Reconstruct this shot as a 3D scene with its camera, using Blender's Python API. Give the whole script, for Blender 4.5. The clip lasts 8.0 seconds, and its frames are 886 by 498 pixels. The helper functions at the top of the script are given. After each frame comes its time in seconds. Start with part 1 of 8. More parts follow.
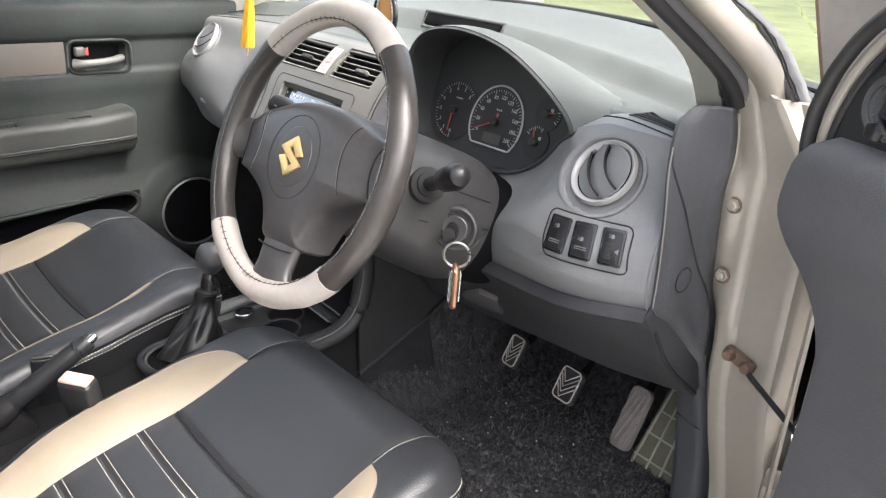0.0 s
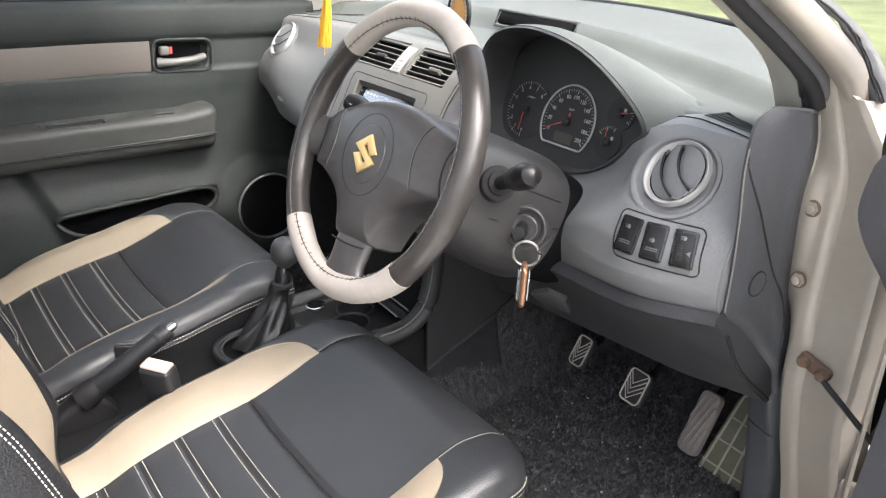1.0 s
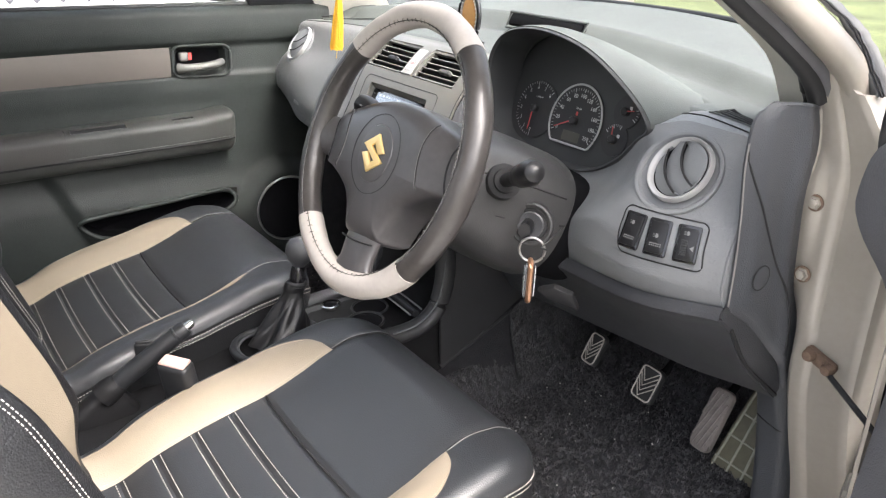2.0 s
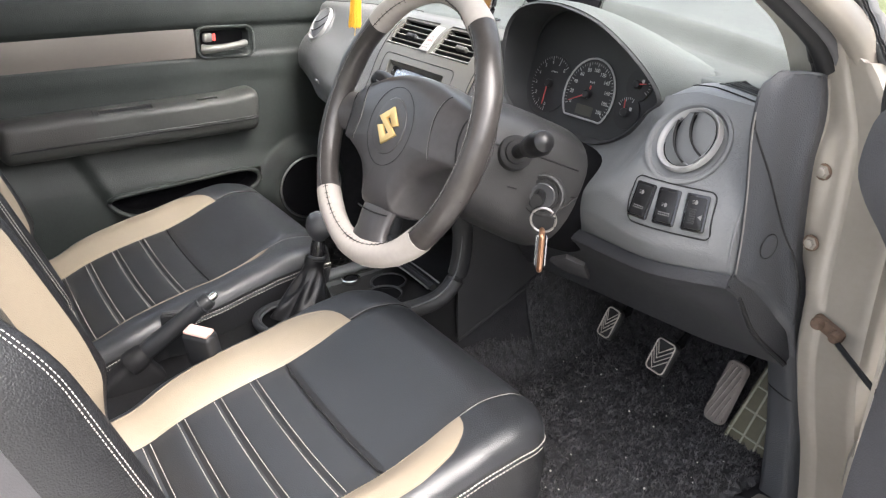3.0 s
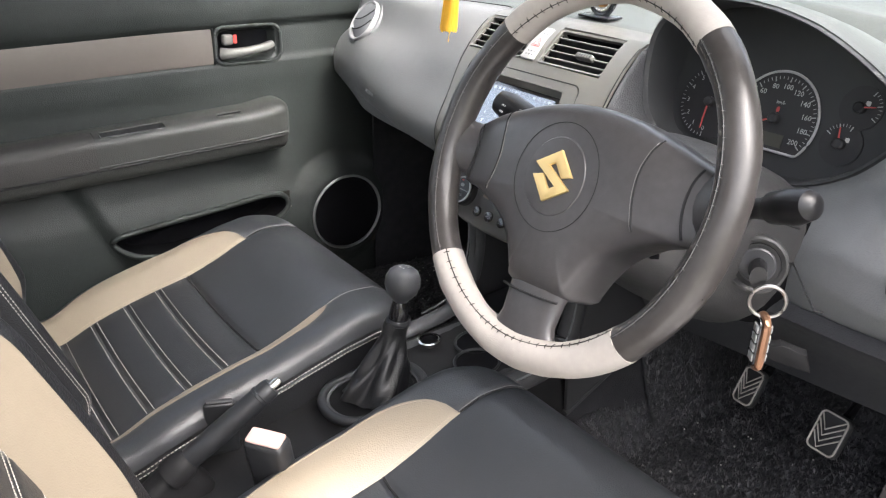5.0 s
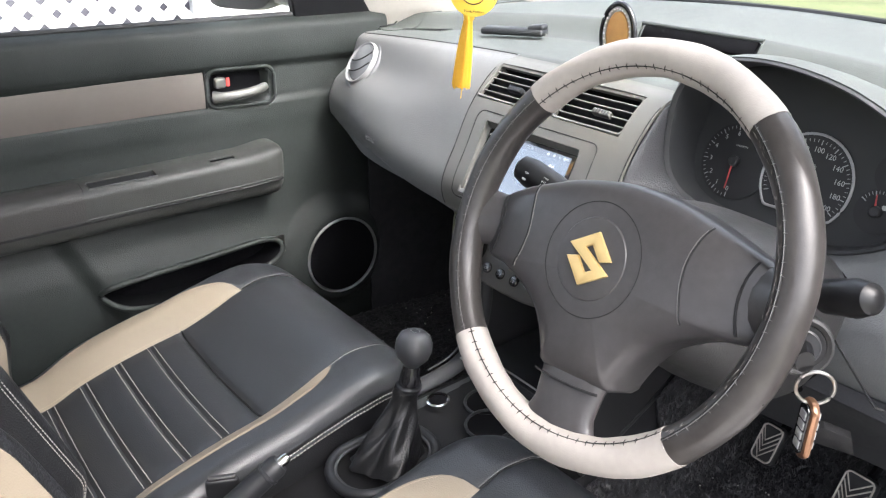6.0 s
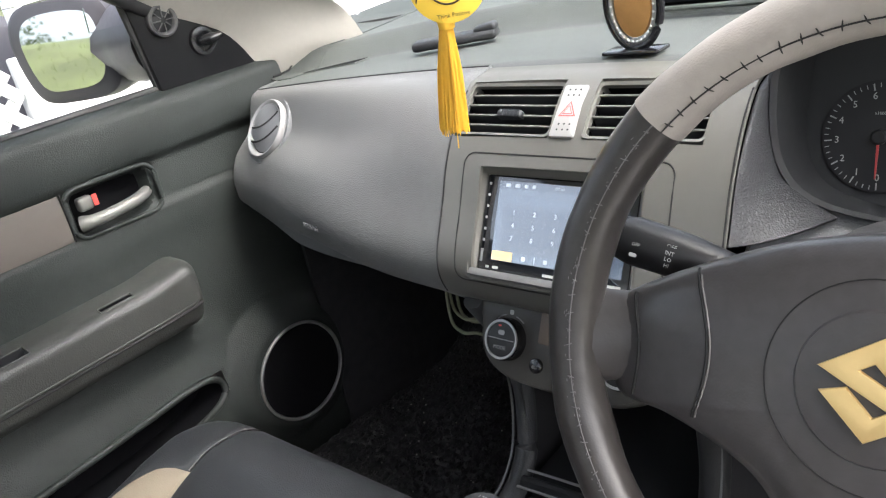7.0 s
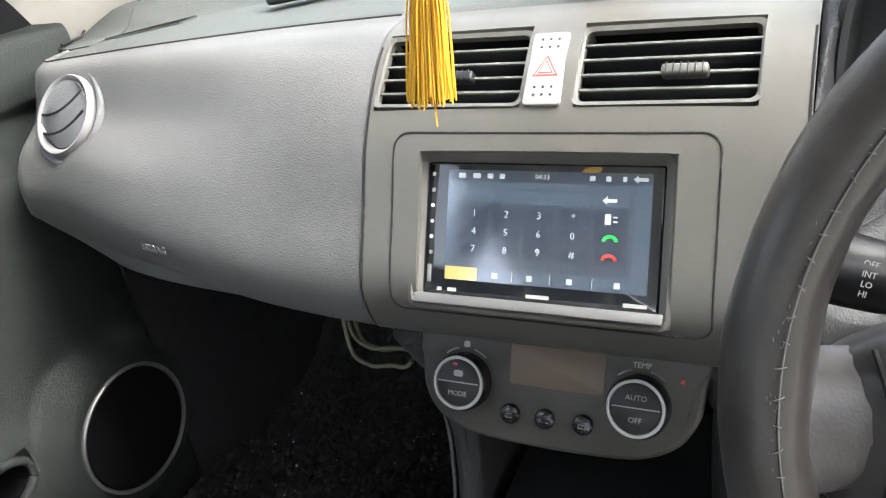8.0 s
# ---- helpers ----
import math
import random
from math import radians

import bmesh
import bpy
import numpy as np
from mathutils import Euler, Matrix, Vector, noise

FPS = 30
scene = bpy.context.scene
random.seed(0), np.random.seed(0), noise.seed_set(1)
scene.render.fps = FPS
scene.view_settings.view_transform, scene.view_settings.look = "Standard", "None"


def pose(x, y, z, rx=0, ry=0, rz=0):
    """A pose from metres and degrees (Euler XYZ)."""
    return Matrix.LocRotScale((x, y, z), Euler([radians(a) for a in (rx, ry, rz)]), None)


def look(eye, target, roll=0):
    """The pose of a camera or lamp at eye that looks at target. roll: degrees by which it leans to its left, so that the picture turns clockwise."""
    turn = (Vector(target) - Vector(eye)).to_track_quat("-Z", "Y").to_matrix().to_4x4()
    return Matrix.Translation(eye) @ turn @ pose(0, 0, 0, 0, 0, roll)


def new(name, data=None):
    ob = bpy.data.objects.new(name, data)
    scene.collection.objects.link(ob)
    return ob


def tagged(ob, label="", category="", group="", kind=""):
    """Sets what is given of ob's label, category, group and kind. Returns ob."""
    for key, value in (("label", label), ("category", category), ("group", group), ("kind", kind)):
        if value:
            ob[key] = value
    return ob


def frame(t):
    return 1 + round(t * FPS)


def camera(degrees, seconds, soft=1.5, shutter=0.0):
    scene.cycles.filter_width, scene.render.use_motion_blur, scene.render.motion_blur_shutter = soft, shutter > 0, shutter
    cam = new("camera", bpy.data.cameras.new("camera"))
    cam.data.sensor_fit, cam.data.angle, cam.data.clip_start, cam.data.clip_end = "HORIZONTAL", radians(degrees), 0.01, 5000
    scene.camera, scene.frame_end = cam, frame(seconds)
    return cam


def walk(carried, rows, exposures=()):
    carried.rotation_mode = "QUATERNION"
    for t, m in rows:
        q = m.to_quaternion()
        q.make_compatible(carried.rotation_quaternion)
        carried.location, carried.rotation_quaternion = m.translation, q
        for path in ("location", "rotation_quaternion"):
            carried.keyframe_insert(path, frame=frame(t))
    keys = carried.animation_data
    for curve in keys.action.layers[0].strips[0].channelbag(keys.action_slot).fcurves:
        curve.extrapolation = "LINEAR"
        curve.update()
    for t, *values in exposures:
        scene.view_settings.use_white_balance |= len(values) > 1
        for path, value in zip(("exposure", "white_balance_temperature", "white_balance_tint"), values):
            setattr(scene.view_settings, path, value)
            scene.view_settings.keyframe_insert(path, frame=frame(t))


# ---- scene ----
cam = camera(57.1, 8.0, 1.2)
PATH = [
    (0, (1.173, -0.505, 1.176), (-0.2, 0.747, 0.432), 3.7),
    (0.5, (1.174, -0.52, 1.181), (-0.264, 0.651, 0.429), 3.0),
    (1, (1.178, -0.513, 1.18), (-0.295, 0.608, 0.422), 2.9),
    (1.5, (1.185, -0.506, 1.185), (-0.308, 0.59, 0.432), 2.6),
    (2.8, (1.244, -0.512, 1.167), (-0.289, 0.514, 0.395), 1.0),
    (3, (1.245, -0.511, 1.17), (-0.292, 0.502, 0.387), 1.1),
    (3.5, (1.243, -0.511, 1.163), (-0.299, 0.49, 0.377), 1.9),
    (4, (1.172, -0.499, 1.156), (-0.366, 0.489, 0.345), 1.5),
    (4.5, (0.984, -0.502, 1.158), (-0.535, 0.524, 0.358), 0.9),
    (4.7, (0.922, -0.511, 1.145), (-0.584, 0.541, 0.353), 0.8),
    (5.8, (0.794, -0.503, 1.184), (-0.615, 0.594, 0.28), 1.1),
    (6, (0.776, -0.507, 1.192), (-0.674, 0.619, 0.401), 0.9),
    (6.2, (0.749, -0.49, 1.193), (-0.724, 0.651, 0.464), -3.2),
    (6.5, (0.669, -0.45, 1.179), (-0.753, 0.745, 0.438), -6.7),
    (6.8, (0.53, -0.403, 1.157), (-0.831, 0.862, 0.413), -9.4),
    (7, (0.426, -0.351, 1.146), (-0.883, 0.953, 0.381), -11.9),
    (7.2, (0.337, -0.305, 1.129), (-0.88, 1.071, 0.336), -12.9),
    (7.4, (0.269, -0.279, 1.116), (-0.817, 1.177, 0.279), -12.2),
    (7.5, (0.245, -0.269, 1.113), (-0.783, 1.217, 0.255), -11.8),
    (7.8, (0.196, -0.246, 1.108), (-0.722, 1.281, 0.198), -11.8),
    (8, (0.183, -0.244, 1.103), (-0.687, 1.313, 0.197), -10.2),
]
walk(cam, [(t, look(eye, target, roll)) for t, eye, target, roll in PATH],
     exposures=[(0.0, 2.4, 6500, 12), (4.5, 2.4, 6500, 12), (6.0, 2.47, 6300, 12), (6.5, 2.05, 6300, 12), (7.0, 2.1, 6400, 11), (7.5, 2.30, 6500, 9), (8.0, 2.41, 6450, 9)])

from mathutils.bvhtree import BVHTree

# ---------------------------------------------------------------- light
world = bpy.data.worlds.new("overcast_sky")
scene.world = world
world.use_nodes = True
wn = world.node_tree.nodes
sky = wn.new("ShaderNodeTexSky")
sky.sky_type = "NISHITA"
sky.sun_disc = False
sky.sun_elevation, sky.sun_rotation = radians(55), radians(84)
sky.air_density, sky.dust_density, sky.ozone_density = 1.0, 6.0, 1.0
cloud = wn.new("ShaderNodeHueSaturation")
cloud.inputs["Saturation"].default_value = 0.45
world.node_tree.links.new(sky.outputs["Color"], cloud.inputs["Color"])
world.node_tree.links.new(cloud.outputs["Color"], wn["Background"].inputs["Color"])
wn["Background"].inputs["Strength"].default_value = 0.15
sun = new("sun", bpy.data.lights.new("sun", "SUN"))
sun.data.energy, sun.data.angle, sun.data.color = 0.42, radians(80), (1.0, 0.97, 0.93)
sun.matrix_world = look((6.2, 0.4, 9), (0, 0, 0.8))

# ---------------------------------------------------------------- materials
M = {}


def material(name, color, rough=0.5, metal=0.0, vary=0.15, scale=30.0, bump=0.0, bump_scale=300.0, kind="noise",
             dust=0.0, coat=0.0, spec=0.5, random_by=0.0):
    """A surface with colour variation at two scales, uneven gloss and fine relief."""
    m = bpy.data.materials.new(name)
    m.use_nodes = True
    t, b = m.node_tree, m.node_tree.nodes["Principled BSDF"]
    n, ln = t.nodes, t.links
    co = n.new("ShaderNodeTexCoord")
    big = n.new("ShaderNodeTexNoise")
    big.inputs["Scale"].default_value, big.inputs["Detail"].default_value = scale * 0.25, 3
    small = n.new("ShaderNodeTexNoise")
    small.inputs["Scale"].default_value, small.inputs["Detail"].default_value = scale * 4, 4
    for x in (big, small):
        ln.new(co.outputs["Object"], x.inputs["Vector"])
    mix = n.new("ShaderNodeMath")
    mix.operation = "MULTIPLY_ADD"
    ln.new(small.outputs["Fac"], mix.inputs[0])
    mix.inputs[1].default_value = 0.5
    ln.new(big.outputs["Fac"], mix.inputs[2])
    ramp = n.new("ShaderNodeValToRGB")
    ramp.color_ramp.elements[0].position, ramp.color_ramp.elements[1].position = 0.45, 1.05
    lo, hi = [c * (1 - vary) for c in color], [min(1, c * (1 + vary) + dust) for c in color]
    ramp.color_ramp.elements[0].color, ramp.color_ramp.elements[1].color = (*lo, 1), (*hi, 1)
    ln.new(mix.outputs[0], ramp.inputs["Fac"])
    last = ramp.outputs["Color"]
    if random_by:
        info = n.new("ShaderNodeObjectInfo")
        hsv = n.new("ShaderNodeHueSaturation")
        v = n.new("ShaderNodeMapRange")
        v.inputs["To Min"].default_value, v.inputs["To Max"].default_value = 1 - random_by, 1 + random_by
        ln.new(info.outputs["Random"], v.inputs["Value"])
        ln.new(v.outputs["Result"], hsv.inputs["Value"])
        ln.new(last, hsv.inputs["Color"])
        last = hsv.outputs["Color"]
    ln.new(last, b.inputs["Base Color"])
    rr = n.new("ShaderNodeMapRange")
    rr.inputs["To Min"].default_value, rr.inputs["To Max"].default_value = max(0.02, rough - 0.08), min(1, rough + 0.1)
    ln.new(small.outputs["Fac"], rr.inputs["Value"])
    ln.new(rr.outputs["Result"], b.inputs["Roughness"])
    b.inputs["Metallic"].default_value = metal
    b.inputs["Specular IOR Level"].default_value = spec
    b.inputs["Coat Weight"].default_value, b.inputs["Coat Roughness"].default_value = coat, 0.08
    if bump:
        if kind == "voronoi":
            tex = n.new("ShaderNodeTexVoronoi")
            tex.feature = "SMOOTH_F1"
            out = tex.outputs["Distance"]
        else:
            tex = n.new("ShaderNodeTexNoise")
            tex.inputs["Detail"].default_value = 4
            out = tex.outputs["Fac"]
        tex.inputs["Scale"].default_value = bump_scale
        ln.new(co.outputs["Object"], tex.inputs["Vector"])
        bp = n.new("ShaderNodeBump")
        bp.inputs["Strength"].default_value, bp.inputs["Distance"].default_value = bump, 0.001
        ln.new(out, bp.inputs["Height"])
        ln.new(bp.outputs["Normal"], b.inputs["Normal"])
    M[name] = m
    return m


def glow(name, color, strength, rough=0.1):
    m = material(name, color, rough, vary=0.02, coat=1.0, spec=1.0)
    b = m.node_tree.nodes["Principled BSDF"]
    b.inputs["Emission Color"].default_value, b.inputs["Emission Strength"].default_value = (*color, 1), strength * 0.55
    b.inputs["IOR"].default_value, b.inputs["Coat IOR"].default_value = 1.8, 2.1
    return m


material("dash_plastic", (0.118, 0.119, 0.118), 0.44, vary=0.10, bump=0.5, bump_scale=880, kind="voronoi", dust=0.006)
material("top_plastic", (0.072, 0.079, 0.075), 0.56, spec=0.2, vary=0.08, bump=0.45, bump_scale=620, kind="voronoi", dust=0.008)
# the dash's plastic, lightened for daylight from the driver's opening
material("fascia_plastic", (0.146, 0.151, 0.157), 0.48, vary=0.08, bump=0.5, bump_scale=620, kind="voronoi", dust=0.006)
material("stack_plastic", (0.118, 0.116, 0.106), 0.42, metal=0.25, vary=0.06, bump=0.05, bump_scale=900)
# closed door: the dash's plastic, with the far side's shade in its colour
material("shaded_door_plastic", (0.0205, 0.0245, 0.0230), 0.50, spec=0.32, vary=0.12, bump=0.45, bump_scale=620, kind="voronoi", dust=0.008)
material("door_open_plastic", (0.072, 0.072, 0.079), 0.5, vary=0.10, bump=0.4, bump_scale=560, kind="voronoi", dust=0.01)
# the centre panel's plastic, darkened because the climate panel lies in shade
material("climate_shaded", (0.074, 0.071, 0.066), 0.42, metal=0.2, vary=0.08, bump=0.05, bump_scale=900)
material("trim_taupe", (0.145, 0.129, 0.116), 0.36, metal=0.35, vary=0.05, bump=0.05, bump_scale=1500)
material("dark_plastic", (0.017, 0.018, 0.020), 0.42, vary=0.15, bump=0.15, bump_scale=700)
material("cluster_plastic", (0.024, 0.025, 0.027), 0.6, vary=0.15, bump=0.1, bump_scale=700)
material("gloss_black", (0.012, 0.012, 0.014), 0.16, vary=0.2, coat=0.3)
material("sail_black", (0.007, 0.007, 0.008), 0.36, vary=0.15, spec=0.2)
# near-black without sheen: the shade in holes and hidden corners, put into colour
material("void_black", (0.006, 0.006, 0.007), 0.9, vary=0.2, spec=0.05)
material("leather_black", (0.021, 0.0225, 0.0255), 0.38, vary=0.15, bump=0.35, bump_scale=650, kind="voronoi", spec=0.85)
material("leather_side", (0.014, 0.0145, 0.016), 0.42, vary=0.2, bump=0.6, bump_scale=520, kind="voronoi")
material("leather_cream", (0.272, 0.226, 0.170), 0.42, vary=0.05, bump=0.3, bump_scale=650, kind="voronoi")
material("thread_white", (0.46, 0.44, 0.40), 0.7, vary=0.1)
material("thread_grey", (0.12, 0.117, 0.114), 0.6, vary=0.3, scale=120)
material("odometer_glass", (0.045, 0.043, 0.034), 0.5, vary=0.06)
material("switch_silver", (0.33, 0.33, 0.325), 0.5, metal=0.35, vary=0.06)
material("thread_cream", (0.36, 0.30, 0.215), 0.7, vary=0.1)
material("thread_black", (0.02, 0.02, 0.02), 0.7, vary=0.1)
material("gaiter_leather", (0.008, 0.008, 0.009), 0.36, vary=0.2, bump=0.4, bump_scale=500, kind="voronoi")
material("seam_dark", (0.010, 0.010, 0.011), 0.8, vary=0.1)
material("cover_black", (0.031, 0.0275, 0.026), 0.31, vary=0.25, bump=0.05, bump_scale=900, kind="voronoi", dust=0.012)
material("cover_grey", (0.37, 0.34, 0.31), 0.55, vary=0.14, bump=0.15, bump_scale=900, kind="voronoi")
material("cover_worn", (0.15, 0.138, 0.128), 0.8, vary=0.35, scale=60, bump=0.6, bump_scale=900)
material("wheel_plastic", (0.046, 0.043, 0.044), 0.33, vary=0.18, bump=0.07, bump_scale=700, kind="voronoi", dust=0.01)
material("shroud_plastic", (0.031, 0.0305, 0.0310), 0.42, vary=0.15, bump=0.25, bump_scale=700, kind="voronoi", dust=0.006)
material("gold", (0.80, 0.58, 0.26), 0.34, metal=0.55, vary=0.06, bump=0.1, bump_scale=800)
material("chrome", (0.80, 0.79, 0.77), 0.16, metal=1.0, vary=0.05)
material("satin_silver", (0.45, 0.45, 0.44), 0.38, metal=0.85, vary=0.06, bump=0.05)
material("handle_silver", (0.17, 0.17, 0.16), 0.48, metal=0.55, vary=0.06)
material("steel", (0.42, 0.40, 0.38), 0.32, metal=1.0, vary=0.15)
material("copper", (0.48, 0.27, 0.17), 0.34, metal=0.9, vary=0.15)
material("dial_black", (0.014, 0.014, 0.016), 0.55, vary=0.1)
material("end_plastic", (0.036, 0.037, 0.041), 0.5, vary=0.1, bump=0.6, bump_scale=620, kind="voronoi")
material("strip_rubber", (0.066, 0.068, 0.070), 0.5, vary=0.2, scale=30, bump=0.25, bump_scale=300)
material("seal_grey", (0.10, 0.10, 0.105), 0.55, vary=0.15, bump=0.2, bump_scale=400)
material("cheek_plastic", (0.031, 0.031, 0.033), 0.46, vary=0.12, bump=0.3, bump_scale=600, kind="voronoi", dust=0.008)
material("joint_edge", (0.16, 0.155, 0.15), 0.5, vary=0.1)
material("satin_dark", (0.13, 0.13, 0.13), 0.42, metal=0.3, vary=0.08)
material("vent_silver", (0.31, 0.31, 0.31), 0.45, metal=0.3, vary=0.06)
material("knob_plastic", (0.050, 0.051, 0.055), 0.36, vary=0.1, bump=0.1, bump_scale=900)
material("console_grey", (0.062, 0.064, 0.068), 0.5, vary=0.1, bump=0.4, bump_scale=600, kind="voronoi")
material("seat_grey", (0.050, 0.049, 0.053), 0.55, vary=0.1, bump=0.3, bump_scale=500)
material("stalk_black", (0.010, 0.010, 0.011), 0.34, spec=0.35, vary=0.2)
material("cable_olive", (0.20, 0.21, 0.14), 0.4, vary=0.25)
material("console_black", (0.010, 0.010, 0.011), 0.6, vary=0.2, bump=0.3, bump_scale=600, spec=0.25)
material("mirror_shell", (0.060, 0.057, 0.064), 0.42, metal=0.1, vary=0.05)
material("cap_plastic", (0.054, 0.057, 0.064), 0.5, vary=0.1, bump=0.5, bump_scale=650, kind="voronoi")
material("rust", (0.13, 0.085, 0.06), 0.7, metal=0.2, vary=0.4, scale=120, bump=0.5, bump_scale=900)
material("frame_paint", (0.20, 0.185, 0.17), 0.5, vary=0.16, scale=22, dust=0.02)
material("body_paint", (0.262, 0.238, 0.206), 0.34, metal=0.05, vary=0.05, coat=0.25, dust=0.02)
material("pillar_trim", (0.42, 0.40, 0.36), 0.7, vary=0.06, bump=0.2, bump_scale=900)
material("headliner", (0.50, 0.49, 0.46), 0.9, vary=0.06, bump=0.3, bump_scale=700)
material("rubber", (0.020, 0.020, 0.021), 0.55, vary=0.2, bump=0.2, bump_scale=500)
material("pedal_rubber", (0.23, 0.20, 0.185), 0.7, vary=0.3, scale=80, bump=0.4, bump_scale=700)
material("pedal_edge", (0.42, 0.39, 0.35), 0.5, vary=0.2, scale=80)
material("carpet", (0.018, 0.018, 0.021), 0.95, vary=0.4, scale=200, bump=1.0, bump_scale=600)
material("mat_fibre", (0.029, 0.029, 0.032), 0.42, vary=0.8, scale=220, bump=1.0, bump_scale=420)
material("mat_strand", (0.056, 0.055, 0.057), 0.40, vary=0.7, scale=300)
material("grit", (0.55, 0.54, 0.50), 0.8, vary=0.2)
material("clear_mat", (0.13, 0.122, 0.085), 0.38, vary=0.2, bump=0.3, bump_scale=300)
material("clear_mat_edge", (0.36, 0.36, 0.29), 0.4, vary=0.2)
material("yarn", (0.86, 0.50, 0.045), 0.6, vary=0.12, scale=90)
material("yellow_card", (0.88, 0.60, 0.07), 0.5, vary=0.04)
material("ink", (0.03, 0.02, 0.01), 0.6, vary=0.05)
material("print_white", (0.44, 0.44, 0.43), 0.5, vary=0.04)
material("print_grey", (0.34, 0.34, 0.34), 0.5, vary=0.04)
material("print_dim", (0.15, 0.15, 0.15), 0.5, vary=0.05)
material("print_red", (0.62, 0.06, 0.05), 0.5, vary=0.05)
material("amber_print", (0.36, 0.19, 0.06), 0.5, vary=0.15, scale=250)
material("pink_plastic", (0.62, 0.40, 0.36), 0.35, vary=0.10, scale=60)
material("lcd", (0.17, 0.128, 0.098), 0.42, vary=0.06)
material("screen_glass", (0.012, 0.014, 0.018), 0.06, vary=0.05, coat=1.0, spec=1.0)
glow("screen_blue", (0.040, 0.062, 0.098), 0.20)
glow("screen_panel", (0.026, 0.038, 0.060), 0.20)
glow("screen_key", (0.012, 0.020, 0.040), 0.3)
glow("screen_white", (0.38, 0.42, 0.46), 0.2)
glow("screen_green", (0.02, 0.6, 0.08), 0.2)
glow("screen_red", (0.7, 0.04, 0.03), 0.2)
glow("screen_amber", (0.6, 0.36, 0.10), 0.12)
material("needle_red", (0.42, 0.05, 0.05), 0.5, vary=0.1)
material("arm_plastic", (0.033, 0.0345, 0.0320), 0.46, vary=0.10, bump=0.3, bump_scale=600, kind="voronoi", dust=0.006)
material("arm_taupe", (0.036, 0.0345, 0.0325), 0.5, vary=0.12, bump=0.4, bump_scale=560, kind="voronoi")
material("white_paint", (0.80, 0.80, 0.79), 0.5, vary=0.04)
material("concrete", (0.54, 0.53, 0.51), 0.9, vary=0.2, scale=6, bump=0.4, bump_scale=120)
material("grass", (0.11, 0.125, 0.05), 0.9, vary=0.55, scale=2.5, bump=1.0, bump_scale=60)
material("grass_blade", (0.13, 0.16, 0.045), 0.8, vary=0.4, scale=5)
material("foliage", (0.055, 0.085, 0.025), 0.8, vary=0.5, scale=4)
material("bark", (0.14, 0.10, 0.07), 0.9, vary=0.4, scale=10, bump=0.8, bump_scale=40)
material("car_grey", (0.075, 0.072, 0.088), 0.45, metal=0.2, vary=0.05, coat=0.1)
material("car_glass", (0.03, 0.035, 0.04), 0.05, vary=0.1, coat=0.5)

glass = bpy.data.materials.new("clear_glass")
glass.use_nodes = True
gn = glass.node_tree.nodes
gb = gn["Principled BSDF"]
gb.inputs["Base Color"].default_value = (0.93, 0.96, 0.95, 1)
gb.inputs["Transmission Weight"].default_value, gb.inputs["Roughness"].default_value, gb.inputs["IOR"].default_value = 1.0, 0.01, 1.03
M["glass"] = glass
mirror_m = material("mirror_glass", (0.86, 0.88, 0.87), 0.02, metal=1.0, vary=0.02)
mirror_m.node_tree.nodes["Map Range"].inputs["To Max"].default_value = 0.03


# ---------------------------------------------------------------- mesh helpers
def drop(tree, p, way, lift=0.0):
    """The point at which a line from p meets a surface, raised by lift."""
    way = Vector(way).normalized()
    hit = tree.ray_cast(Vector(p), way)[0]
    return (hit if hit else Vector(p)) - way * lift



def thing(name, at, label, category, group="", kind=""):
    return tagged(place_at(new(name), at), label, category, group, kind)


def place_at(ob, at):
    ob.location = at
    ob.empty_display_size = 0.05
    return ob


def part(name, bm, mat, parent=None, label="", smooth=True, kind=""):
    """Links a bmesh, built in world metres, as one mesh object under a thing or a part."""
    me = bpy.data.meshes.new(name)
    bmesh.ops.recalc_face_normals(bm, faces=bm.faces)
    bm.to_mesh(me)
    bm.free()
    me.materials.append(M[mat])
    if smooth:
        me.shade_smooth()
        me.set_sharp_from_angle(angle=radians(38))
    ob = new(name, me)
    if parent is not None:
        ob.parent = parent
        if parent.type == "EMPTY":
            ob.matrix_parent_inverse = Matrix.Translation(-parent.location)
    return tagged(ob, label, kind=kind)


def curve(xs, ys, x):
    """A smooth curve through the points (xs, ys), held flat past its ends."""
    if x <= xs[0]:
        return ys[0]
    if x >= xs[-1]:
        return ys[-1]
    i = max(k for k in range(len(xs) - 1) if xs[k] <= x)
    h = xs[i + 1] - xs[i]
    t = (x - xs[i]) / h

    def slope(k):
        if k == 0:
            return (ys[1] - ys[0]) / (xs[1] - xs[0])
        if k == len(xs) - 1:
            return (ys[-1] - ys[-2]) / (xs[-1] - xs[-2])
        a, b = (ys[k] - ys[k - 1]) / (xs[k] - xs[k - 1]), (ys[k + 1] - ys[k]) / (xs[k + 1] - xs[k])
        return 0.0 if a * b <= 0 else 2 * a * b / (a + b)

    a, b = slope(i) * h, slope(i + 1) * h
    return ys[i] * (2 * t ** 3 - 3 * t * t + 1) + a * (t ** 3 - 2 * t * t + t) + ys[i + 1] * (3 * t * t - 2 * t ** 3) + b * (t ** 3 - t * t)


